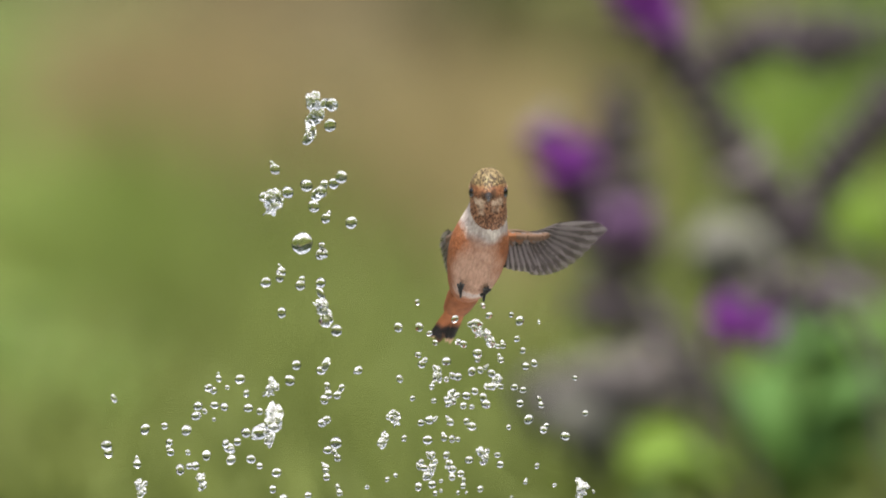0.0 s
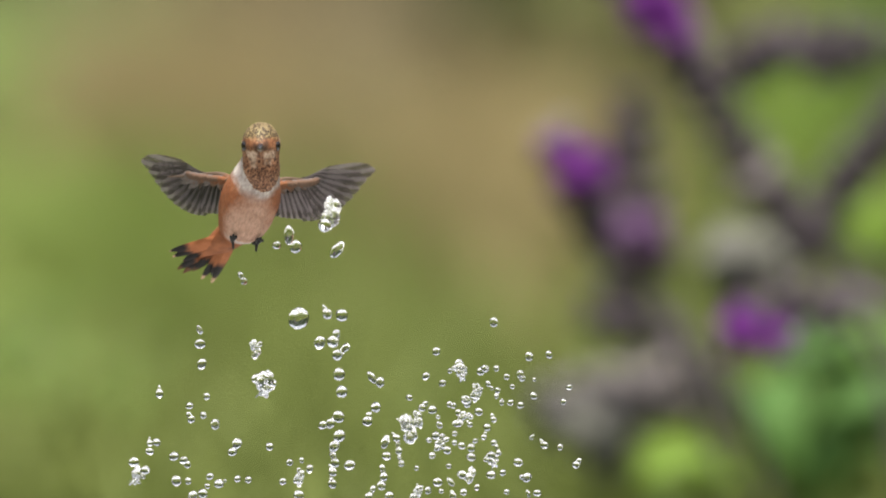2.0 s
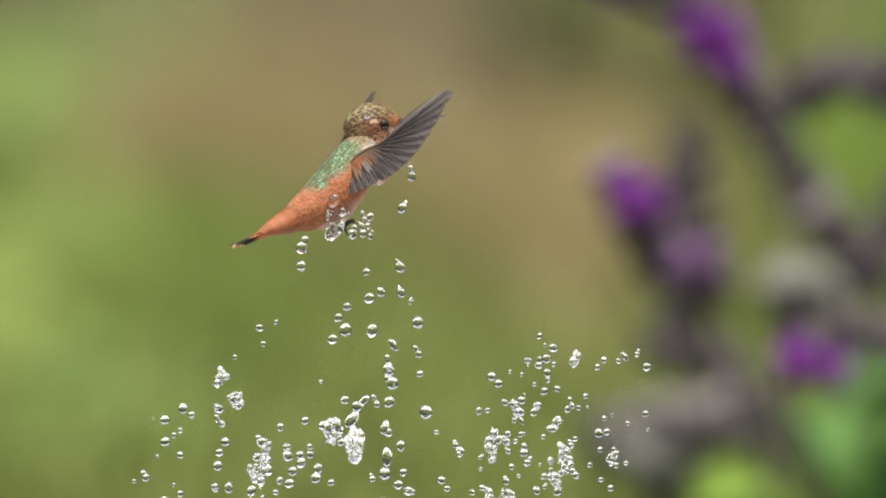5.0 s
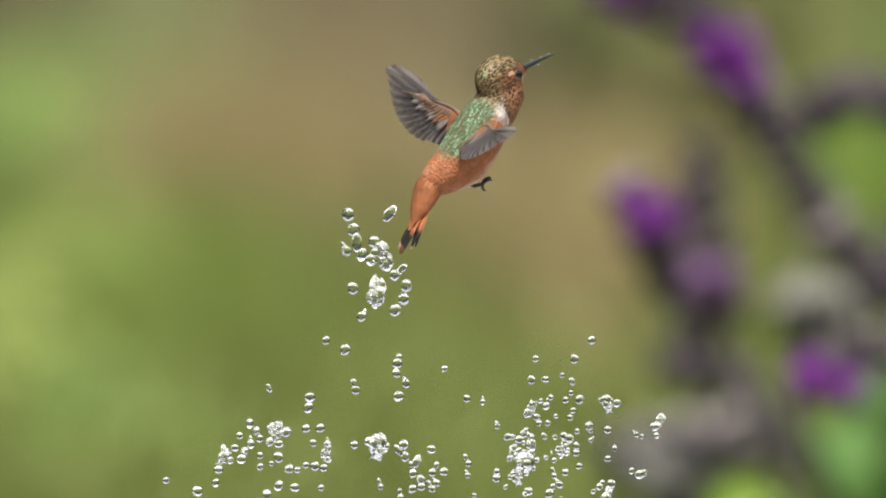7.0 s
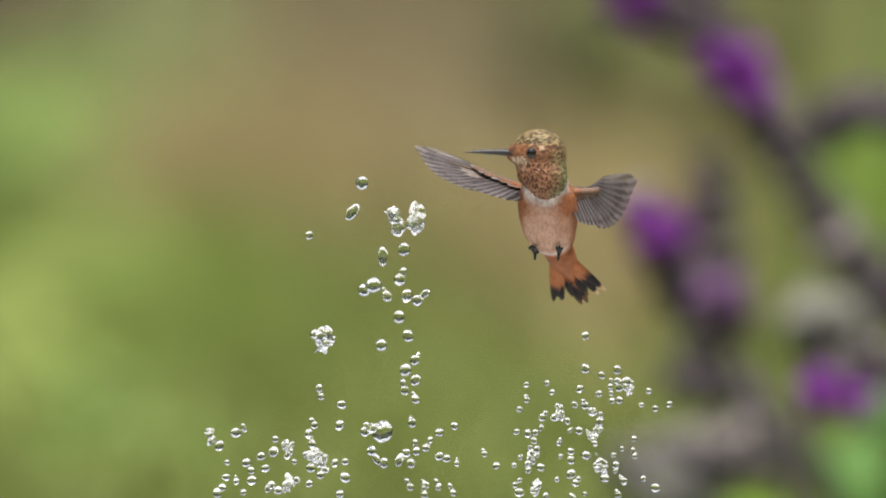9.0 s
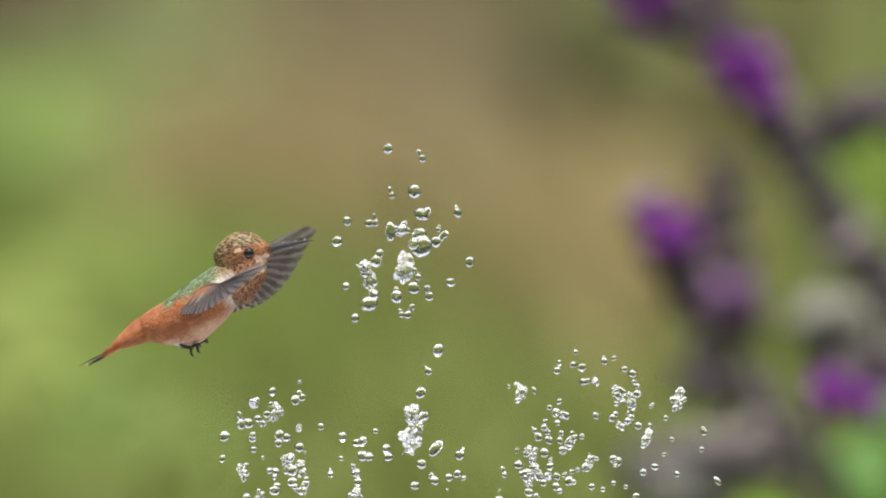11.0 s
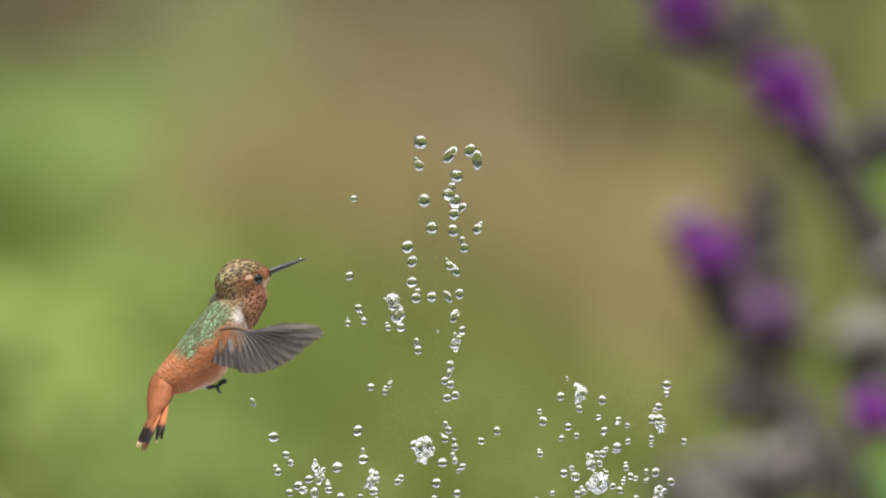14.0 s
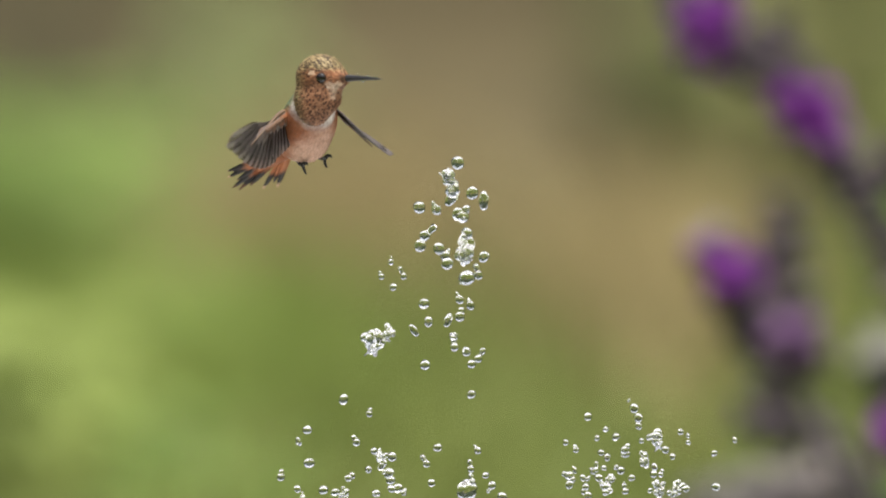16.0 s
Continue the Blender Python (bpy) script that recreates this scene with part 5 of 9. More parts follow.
    spray(0.5, "east", [(55.7, 119.0), (62.1, 118.3), (65.7, 119.3), (70.5, 123.7), (73.7, 121.8), (70.5, 118.1), (68.5, 115.6), (78.6, 118.9), (82.7, 125.6), (83.3, 122.3), (84.2, 116.5), (63.3, 112.4), (68.7, 112.4), (71.0, 108.4), (46.7, 112.4), (49.3, 109.3), (53.1, 107.0), (55.7, 110.8), (63.1, 107.2), (62.9, 104.2), (62.9, 100.0), (65.0, 100.0), (69.5, 101.1), (73.1, 95.2), (78.5, 97.0), (80.1, 95.2), (52.5, 97.6), (47.4, 100.6), (47.3, 93.4), (35.9, 103.0), (38.3, 101.8), (41.3, 104.2)])
    spray(0.5, "east", [(42.5, 101.8), (35.9, 100.0), (38.9, 97.0), (40.7, 98.2), (34.1, 95.8), (31.1, 96.0), (34.1, 92.2), (41.9, 95.2), (64.1, 95.8), (73.7, 91.6), (32.3, 91.6), (3.0, 101.8), (0.5, 93.4), (4.4, 99.2), (8.9, 94.6), (11.8, 97.7), (9.5, 92.2), (19.1, 96.3), (1.3, 91.6)])
    spray(1, "jet", [(0.5, 200.9), (-6.0, 192.5), (-12.2, 195.3), (-11.6, 186.9), (5.2, 184.1), (-2.3, 178.9), (-11.1, 175.1), (-21.0, 202.6), (-26.6, 198.1), (-27.5, 189.2), (-16.3, 162.6), (-21.9, 164.5), (-19.1, 153.2), (-1.7, 153.6), (3.7, 142.9), (-4.5, 140.1), (-0.4, 122.4), (-6.0, 115.8), (-12.6, 112.1), (-0.4, 105.5), (0.5, 100.8), (9.9, 128.0), (11.8, 122.4), (7.1, 111.1), (4.3, 112.1), (14.6, 110.2), (19.2, 109.6), (16.4, 96.2), (11.8, 98.0), (8.0, 120.5), (-1.0, 196.8), (0.5, 185.0)])
    spray(1, "lump", [(-4.5, 206.6), (2.4, 195.3), (-6.0, 183.2), (-20.0, 165.8), (-3.2, 164.5), (-1.3, 128.9)])
    spray(1, "west", [(-74.3, 140.7), (-64.0, 139.6), (-62.1, 132.6), (-59.3, 133.6), (-57.5, 134.0), (-54.7, 130.2), (-60.3, 125.7), (-53.3, 126.1), (-56.0, 122.0), (-49.0, 125.2), (-46.2, 128.9), (-70.0, 124.2), (-66.4, 115.3), (-61.2, 115.8), (-72.1, 111.1), (-54.7, 115.8), (-50.0, 113.6), (-43.4, 116.7), (-41.6, 118.6), (-38.4, 126.1), (-33.1, 142.4), (-33.1, 116.7), (-37.8, 111.1), (-42.5, 107.4), (-35.0, 104.0), (-29.4, 102.7), (-40.6, 100.8), (-37.8, 96.2), (-58.4, 101.8), (-64.9, 103.7), (-72.4, 93.9), (-67.8, 98.0)])
    spray(1, "west", [(-32.2, 94.3), (-24.7, 94.3), (-30.9, 130.2), (-26.6, 131.7), (-25.7, 137.7), (-22.9, 132.6), (-18.5, 134.5), (-18.2, 133.6), (-21.0, 112.1), (-12.6, 112.1), (-18.2, 101.8), (-19.1, 99.9), (-13.5, 98.4), (-8.8, 97.1), (-6.0, 115.8), (-3.2, 113.9), (-5.1, 131.7), (-44.4, 192.5), (-50.4, 173.8), (-23.8, 179.8)])
    spray(1, "east", [(64.1, 169.1), (59.5, 164.1), (55.4, 157.0), (58.5, 156.0), (68.8, 155.1), (67.9, 152.3), (70.1, 150.0), (77.8, 145.2), (56.7, 146.3), (61.9, 145.2), (72.6, 141.4), (52.0, 141.6), (42.3, 141.1), (45.4, 139.2), (45.4, 134.5), (44.5, 130.8), (47.3, 130.2), (37.0, 134.5), (29.5, 124.8), (84.7, 134.0), (76.9, 132.6), (70.7, 123.3), (67.0, 131.7), (67.9, 128.0), (70.7, 128.0), (64.1, 126.1), (61.3, 133.6), (62.3, 129.8), (58.5, 130.8), (54.8, 130.8), (55.7, 127.0), (58.5, 125.2)])
    spray(1, "east", [(52.9, 127.0), (51.0, 126.1), (46.4, 121.4), (39.8, 120.1), (40.8, 119.0), (60.4, 120.5), (61.3, 117.7), (51.0, 118.6), (52.0, 115.8), (49.2, 113.9), (56.7, 112.1), (55.7, 110.2), (51.0, 109.3), (47.3, 109.3), (43.6, 108.3), (39.8, 107.4), (38.0, 108.3), (35.1, 114.9), (36.1, 111.1), (42.6, 113.0), (59.5, 113.9), (62.3, 113.0), (68.8, 117.7), (73.5, 119.6), (76.9, 113.9), (81.9, 113.9), (83.8, 122.4), (85.7, 122.0), (91.3, 120.5), (68.8, 108.9), (34.2, 103.7), (37.0, 99.9)])
    spray(1, "east", [(37.0, 96.2), (39.8, 97.1), (43.6, 104.6), (47.3, 100.8), (56.7, 98.0), (61.3, 102.7), (63.2, 104.6), (63.2, 99.9), (68.3, 99.9), (67.9, 97.1), (81.4, 100.3), (88.5, 99.0), (27.7, 99.9), (21.1, 97.1), (41.7, 94.3), (47.3, 93.4), (54.8, 92.4), (36.1, 92.4), (30.5, 92.4), (48.2, 115.8), (44.5, 110.2), (52.9, 113.9)])
    spray(1.5, "jet", [(-32.8, 203.0), (-18.4, 174.4), (-11.3, 172.1), (-2.8, 171.8), (-21.0, 169.7), (-27.9, 160.9), (-16.7, 149.9), (-7.2, 156.7), (-6.2, 151.7), (0.3, 155.1), (-15.4, 140.9), (-21.6, 132.8), (-19.5, 133.8), (-16.4, 133.4), (-3.1, 140.0), (-2.5, 134.4), (-24.5, 99.5), (-15.2, 105.7), (-13.6, 101.9), (-14.8, 96.5), (-3.5, 123.9), (-5.3, 119.0), (-1.0, 115.9), (2.3, 119.0), (-4.5, 110.6), (-0.0, 106.6), (-0.6, 102.3), (-5.1, 101.7), (4.4, 109.1), (8.5, 110.9), (12.6, 110.7), (6.4, 105.1)])
    spray(1.5, "jet", [(-17.7, 127.0), (-14.0, 123.3), (-1.6, 94.8), (3.1, 93.6), (6.4, 95.5), (10.7, 94.2), (13.2, 98.8), (18.5, 102.0), (15.7, 94.2), (12.0, 128.2)])
    spray(1.5, "lump", [(-20.7, 154.8), (-21.4, 116.5), (-17.0, 122.7), (-24.1, 107.8), (-17.8, 163.7), (-6.6, 160.0)])
    spray(1.5, "west", [(-74.4, 130.7), (-65.8, 132.0), (-64.0, 120.2), (-80.0, 114.4), (-59.0, 141.5), (-58.8, 135.0), (-57.2, 128.9), (-54.1, 126.1), (-54.3, 122.7), (-54.1, 120.0), (-49.7, 133.2), (-48.3, 130.7), (-45.2, 135.7), (-45.4, 132.6), (-42.6, 130.5), (-41.7, 135.7), (-49.1, 124.5), (-45.7, 123.9), (-49.1, 120.5), (-43.6, 121.2), (-40.5, 119.6), (-50.1, 115.9), (-47.3, 116.7), (-36.8, 116.7), (-34.6, 123.1), (-34.3, 117.1), (-30.1, 115.9), (-29.1, 120.0), (-33.7, 131.6), (-35.2, 137.3), (-31.5, 136.9), (-28.8, 133.8)])
    spray(1.5, "west", [(-35.9, 141.2), (-34.7, 152.6), (-61.8, 107.6), (-66.7, 106.6), (-62.1, 102.9), (-58.2, 98.3), (-47.3, 104.4), (-50.2, 100.7), (-47.7, 98.6), (-42.7, 99.5), (-44.5, 110.1), (-43.6, 107.2), (-40.1, 107.2), (-63.7, 93.2), (-29.2, 93.4), (-33.4, 106.6)])
    spray(1.5, "east", [(21.0, 138.4), (24.7, 128.9), (31.5, 139.1), (34.9, 142.5), (36.0, 140.2), (35.8, 135.7), (33.1, 133.1), (34.6, 129.7), (37.3, 129.1), (40.7, 136.3), (43.2, 130.1), (42.8, 141.9), (45.7, 140.6), (46.8, 150.1), (53.3, 150.3), (55.2, 155.1), (51.5, 145.9), (59.5, 145.8), (54.6, 142.5), (51.8, 141.9), (50.6, 138.8), (62.0, 138.1), (75.4, 135.9), (32.1, 124.3), (27.4, 119.0), (32.6, 117.7), (37.3, 117.1), (39.7, 117.1), (41.6, 120.8), (45.7, 121.2), (37.3, 114.3), (40.4, 112.2)])
    spray(1.5, "east", [(44.1, 112.4), (41.0, 115.3), (49.0, 128.5), (51.8, 127.4), (51.5, 124.5), (53.6, 132.3), (56.4, 134.1), (58.9, 132.0), (60.7, 128.9), (62.6, 127.0), (50.9, 118.7), (54.6, 120.2), (57.0, 120.5), (61.3, 120.0), (65.1, 117.1), (71.8, 119.8), (57.0, 114.5), (56.4, 109.1), (55.2, 106.6), (30.1, 114.6), (27.4, 111.8), (24.9, 109.7), (32.6, 109.7), (35.8, 109.7), (22.7, 106.6), (24.1, 102.5), (29.0, 104.7), (31.7, 106.4), (37.6, 104.7), (38.5, 102.9), (34.8, 101.7), (33.0, 102.3)])
    spray(1.5, "east", [(44.1, 109.1), (44.7, 105.4), (47.2, 106.6), (43.4, 101.0), (46.2, 101.0), (50.2, 99.4), (60.1, 104.1), (60.4, 98.8), (67.8, 96.1), (72.1, 100.4), (75.8, 104.7), (76.8, 111.6), (31.7, 96.1), (36.7, 98.6), (35.4, 95.5), (42.2, 95.5), (39.1, 93.0)])
    spray(2, "jet", [(-4.5, 183.9), (-0.4, 175.5), (-14.2, 176.4), (-20.4, 177.0), (-16.3, 180.7), (-31.6, 166.5), (-3.8, 155.7), (1.1, 154.1), (-1.4, 146.7), (-6.3, 144.3), (0.8, 141.5), (0.3, 135.1), (1.1, 128.9), (0.1, 120.5), (-2.4, 118.6), (0.3, 114.3), (-1.4, 110.6), (-1.5, 106.2), (-2.1, 102.5), (-2.1, 98.8), (3.8, 104.8), (9.7, 119.8), (12.4, 123.6), (11.0, 133.1), (13.7, 131.2), (15.5, 112.4), (15.9, 106.9), (18.9, 113.3), (19.8, 110.3), (20.6, 106.9), (14.7, 101.3), (14.3, 98.4)])
    spray(2, "jet", [(10.6, 95.1), (16.8, 94.2), (-5.1, 117.7)])
    spray(2, "lump", [(-24.0, 130.6), (-13.2, 152.9), (22.9, 116.8), (-1.7, 187.7)])
    spray(2, "west", [(-45.8, 149.5), (-45.6, 144.8), (-45.2, 137.8), (-43.5, 127.3), (-44.4, 121.7), (-49.2, 119.5), (-59.2, 128.6), (-27.3, 142.7), (-33.6, 111.6), (-35.2, 108.3), (-54.5, 106.9), (-51.2, 106.0), (-50.2, 104.1), (-62.3, 112.4), (-62.5, 108.7), (-60.2, 111.8), (-67.8, 105.0), (-66.8, 102.5), (-66.6, 99.8), (-63.8, 102.9), (-49.7, 99.1), (-42.5, 100.7), (-43.4, 97.3), (-39.4, 98.8), (-33.3, 100.1), (-29.8, 99.4), (-45.0, 94.5), (-22.8, 110.3), (-16.0, 105.6), (-12.6, 100.7), (-9.5, 103.5), (-18.4, 98.8)])
    spray(2, "west", [(-13.1, 94.2), (-48.1, 94.7)])
    spray(2, "east", [(32.4, 142.4), (51.4, 151.4), (63.0, 140.5), (69.6, 140.8), (76.3, 130.6), (74.4, 125.4), (28.9, 134.1), (34.4, 131.6), (36.9, 135.7), (39.8, 137.8), (40.8, 135.1), (48.5, 136.5), (52.2, 136.8), (55.6, 134.1), (57.5, 130.4), (60.9, 132.8), (52.6, 128.5), (45.1, 129.4), (23.5, 127.3), (28.0, 124.2), (31.0, 122.0), (26.5, 119.2), (33.4, 118.0), (30.0, 113.3), (32.2, 114.3), (42.1, 126.4), (38.1, 124.6), (42.7, 124.8), (39.6, 121.1), (42.7, 121.1), (46.4, 122.0), (43.3, 118.0)])
    spray(2, "east", [(40.2, 119.2), (51.1, 120.1), (54.0, 125.4), (56.9, 125.4), (60.2, 124.6), (64.5, 127.3), (49.2, 116.8), (48.2, 114.3), (45.2, 112.4), (38.4, 115.5), (38.4, 112.4), (34.0, 111.2), (31.0, 108.5), (35.9, 108.7), (40.8, 110.6), (43.9, 110.0), (43.9, 107.5), (36.5, 104.4), (25.8, 103.1), (51.3, 112.4), (52.6, 110.0), (50.5, 108.1), (51.3, 105.0), (54.4, 101.9), (50.5, 101.3), (64.0, 114.3), (67.7, 112.1), (73.3, 110.8), (59.4, 105.6), (60.6, 101.0), (62.4, 100.1), (78.9, 105.0)])
    spray(2, "east", [(40.8, 101.3), (43.9, 100.7), (45.8, 97.0), (32.8, 98.8), (29.7, 96.7), (34.0, 95.7), (37.7, 94.5), (37.1, 99.4), (41.4, 95.7), (55.6, 96.3), (62.8, 94.5), (65.8, 94.5), (25.8, 94.5)])
    spray(2.5, "jet", [(-9.9, 233.3), (-4.9, 232.4), (-2.1, 224.9), (0.2, 222.1), (0.2, 219.3), (0.2, 211.8), (5.4, 205.2), (12.3, 222.1), (-3.6, 200.6), (-4.0, 197.8), (0.2, 193.1), (-7.7, 183.2), (-3.6, 182.4), (0.2, 183.7), (0.7, 178.1), (4.1, 176.8), (-2.6, 170.1), (-2.1, 166.0), (0.7, 163.1), (-2.5, 158.5), (-1.2, 154.7), (10.6, 167.4), (-17.6, 186.0), (-23.2, 180.0), (-24.0, 149.1), (-51.7, 174.0), (-2.6, 142.0), (0.7, 128.5), (-2.1, 116.4), (-1.2, 109.8), (-4.3, 108.9), (2.6, 122.0)])
    spray(2.5, "jet", [(-0.2, 130.4), (-2.1, 112.6)])
    spray(2.5, "lump", [(-10.5, 226.8), (4.5, 224.9), (-4.5, 210.5), (-2.1, 191.2), (-20.8, 166.0), (-0.6, 124.4)])
    spray(2.5, "west", [(-59.7, 139.4), (-56.3, 139.2), (-50.7, 144.4), (-48.9, 137.0), (-46.1, 135.1), (-42.3, 133.8), (-40.1, 139.2), (-48.9, 126.3), (-41.4, 127.0), (-31.5, 138.8), (-33.5, 133.8), (-36.7, 131.3), (-32.0, 130.4), (-30.1, 126.7), (-27.3, 133.8), (-22.7, 131.9), (-20.8, 135.1), (-27.9, 122.0), (-24.5, 123.9), (-20.8, 122.9), (-22.7, 122.0), (-29.2, 128.5), (-19.9, 117.7), (-16.1, 122.0), (-14.6, 124.8), (-13.3, 128.9), (-9.2, 135.1), (-9.0, 129.8), (-5.3, 131.9), (-40.4, 122.0), (-37.3, 122.0), (-33.9, 122.9)])
    spray(2.5, "west", [(-32.0, 119.6), (-36.7, 112.6), (-35.4, 108.0), (-45.5, 110.4), (-48.9, 106.1), (-47.9, 101.4), (-47.0, 98.6), (-37.6, 102.3), (-38.6, 99.5), (-35.8, 99.0), (-26.4, 112.1), (-21.2, 110.8), (-22.7, 104.2), (-25.5, 96.7), (-12.4, 104.2), (-12.0, 105.7)])
    spray(2.5, "east", [(58.7, 159.0), (66.2, 154.4), (66.2, 149.5), (61.5, 147.8), (56.8, 146.9), (50.3, 146.7), (46.9, 144.1), (59.7, 144.1), (32.9, 145.9), (29.3, 142.2), (40.0, 142.6), (40.0, 138.8), (42.8, 138.8), (44.7, 138.3), (52.2, 141.1), (56.8, 139.8), (56.3, 137.0), (63.4, 140.7), (63.8, 137.0), (69.9, 144.1), (70.9, 139.4), (23.2, 133.8), (11.8, 123.9), (33.1, 130.0), (40.0, 130.8), (38.1, 127.6), (41.9, 127.6), (44.7, 127.6), (30.7, 124.8), (51.2, 130.4), (53.1, 128.5), (50.3, 126.7)])
    spray(2.5, "east", [(48.4, 129.5), (55.9, 131.3), (57.8, 130.4), (61.0, 132.3), (65.3, 130.8), (65.3, 123.3), (57.4, 125.7), (74.6, 125.5), (53.1, 122.9), (52.2, 120.1), (49.4, 123.9), (46.6, 122.0), (42.8, 121.1), (40.0, 121.4), (38.1, 121.1), (45.6, 117.3), (48.4, 116.4), (50.3, 113.6), (54.0, 115.4), (70.5, 119.7), (70.9, 111.7), (58.7, 112.1), (81.2, 111.1), (77.8, 108.9), (28.8, 117.7), (31.6, 116.4), (31.2, 113.6), (34.4, 113.2), (39.1, 112.6), (42.8, 113.6), (43.8, 109.8), (45.6, 108.0)])
    spray(2.5, "east", [(46.6, 103.3), (42.8, 101.4), (39.1, 95.8), (35.3, 106.1), (35.3, 103.3), (33.5, 96.7), (22.6, 117.7), (5.4, 119.2), (8.2, 115.8), (4.5, 114.9), (11.9, 111.7), (16.2, 109.5), (14.8, 102.3), (18.9, 103.3), (22.2, 102.3), (22.8, 111.7), (7.3, 97.7), (11.0, 96.7), (54.0, 100.5), (58.7, 103.3), (59.7, 106.1), (63.4, 98.6), (65.3, 96.7), (69.4, 104.2), (73.3, 101.4), (76.5, 98.6), (81.2, 97.7), (87.7, 97.7), (81.7, 103.3), (44.7, 111.7), (42.8, 108.0), (41.9, 110.8)])
    spray(3, "jet", [(-4.1, 227.7), (7.1, 228.1), (-18.2, 220.6), (-1.7, 221.5), (4.6, 222.5), (-12.6, 215.9), (6.5, 216.8), (-21.5, 209.9), (-20.0, 207.9), (0.5, 209.9), (-5.1, 207.5), (-7.5, 206.2), (4.3, 206.6), (1.5, 209.4), (-13.1, 197.2), (-13.5, 191.6), (-5.6, 200.9), (-5.1, 199.1), (-7.0, 193.5), (0.2, 198.1), (5.2, 200.9), (2.4, 195.3), (1.5, 188.8), (-20.4, 190.1), (13.1, 196.8), (-6.4, 178.5), (-4.1, 174.7), (2.4, 179.4), (7.1, 181.9), (5.2, 168.2), (5.6, 165.8), (-1.0, 164.5)])
    spray(3, "jet", [(-1.9, 153.2), (-1.3, 150.4), (-1.9, 142.9), (-3.2, 139.2), (13.3, 138.3), (-2.8, 131.7), (-2.8, 127.0), (-2.8, 109.3), (-1.9, 101.8)])
    spray(3, "lump", [(-12.6, 186.0), (-5.6, 196.3), (2.4, 190.6), (4.3, 173.8), (-13.9, 200.0), (-2.8, 128.9)])
    spray(3, "west", [(-36.9, 161.6), (-33.1, 158.8), (-32.2, 157.0), (-35.6, 154.2), (-35.0, 150.4), (-29.0, 150.4), (-44.4, 147.6), (-46.2, 145.7), (-45.9, 142.9), (-55.6, 139.2), (-35.0, 142.0), (-31.3, 141.1), (-28.5, 143.9), (-24.7, 144.8), (-23.2, 143.9), (-28.5, 136.4), (-35.0, 136.4), (-21.5, 137.3), (-16.9, 137.3), (-40.6, 135.8), (-38.8, 133.2), (-63.6, 132.6), (-63.1, 130.2), (-53.7, 133.0), (-54.7, 130.8), (-52.8, 128.0), (-50.9, 130.4), (-47.7, 132.3), (-69.6, 128.9), (-71.5, 123.3), (-59.3, 125.2), (-57.5, 125.2)])
    spray(3, "west", [(-60.3, 123.3), (-57.1, 122.7), (-57.8, 120.5), (-47.2, 125.2), (-44.4, 124.2), (-40.6, 123.3), (-24.2, 132.1), (-19.1, 129.8), (-18.2, 130.4), (-18.2, 125.2), (-19.7, 123.3), (-12.2, 129.5), (-25.7, 121.4), (-25.7, 119.6), (-27.5, 117.7), (-21.4, 117.1), (-50.0, 115.8), (-48.5, 113.0), (-44.4, 111.1), (-65.9, 119.0), (-62.5, 111.1), (-37.8, 114.9), (-36.9, 113.0), (-35.0, 112.1), (-70.6, 104.6), (-71.5, 101.8), (-72.4, 99.0), (-47.2, 102.7), (-38.8, 104.6), (-37.8, 101.8), (-35.9, 100.8), (-28.5, 106.5)])
    spray(3, "west", [(-27.9, 104.6), (-24.7, 107.4), (-21.9, 108.3), (-21.0, 99.9)])
    spray(3, "east", [(55.7, 171.0), (65.5, 163.5), (63.2, 157.0), (51.0, 155.7), (46.4, 149.5), (85.3, 148.2), (68.8, 151.9), (54.8, 145.7), (62.6, 146.7), (60.4, 145.2), (66.0, 143.5), (60.4, 142.9), (69.8, 142.0), (80.0, 145.4), (74.8, 144.4), (50.1, 141.1), (46.4, 140.1), (48.2, 141.4), (41.7, 139.2), (32.3, 137.7), (30.8, 133.6), (26.7, 132.6), (39.8, 132.6), (41.7, 131.7), (45.4, 135.5), (47.3, 133.6), (49.2, 135.5), (52.0, 135.5), (52.9, 140.1), (53.9, 141.1), (54.8, 137.3), (55.7, 135.5)])
    spray(3, "east", [(56.7, 133.6), (59.5, 137.3), (62.3, 138.3), (63.2, 136.4), (64.1, 140.1), (76.3, 138.3), (77.2, 135.8), (75.4, 139.2), (43.6, 128.9), (45.4, 129.8), (47.3, 130.8), (49.2, 129.8), (51.0, 130.8), (52.0, 128.9), (52.9, 131.7), (53.9, 133.6), (55.7, 129.8), (57.6, 128.9), (58.5, 129.8), (59.5, 131.7), (62.3, 131.7), (64.1, 131.7), (65.1, 132.6), (69.8, 130.8), (70.3, 127.0), (73.5, 127.0), (77.2, 127.0), (96.9, 131.3), (28.6, 125.2), (38.0, 125.2), (37.0, 122.4), (36.1, 120.5)])
    spray(3, "east", [(44.5, 123.3), (45.4, 121.4), (47.3, 124.2), (45.4, 118.6), (50.1, 118.6), (55.7, 119.6), (56.7, 120.1), (61.3, 119.6), (66.0, 120.5), (67.0, 117.7), (72.0, 115.8), (80.0, 117.1), (87.5, 120.1), (97.4, 118.2), (96.5, 110.2), (31.4, 116.7), (31.8, 113.9), (25.8, 116.2), (3.3, 118.2), (6.1, 118.2), (5.2, 120.5), (11.8, 121.4), (18.3, 120.5), (13.6, 114.9), (14.6, 113.0), (8.0, 113.0), (11.8, 111.1), (10.8, 107.4), (6.1, 105.5), (15.5, 101.8), (23.9, 101.4), (25.8, 109.6)])
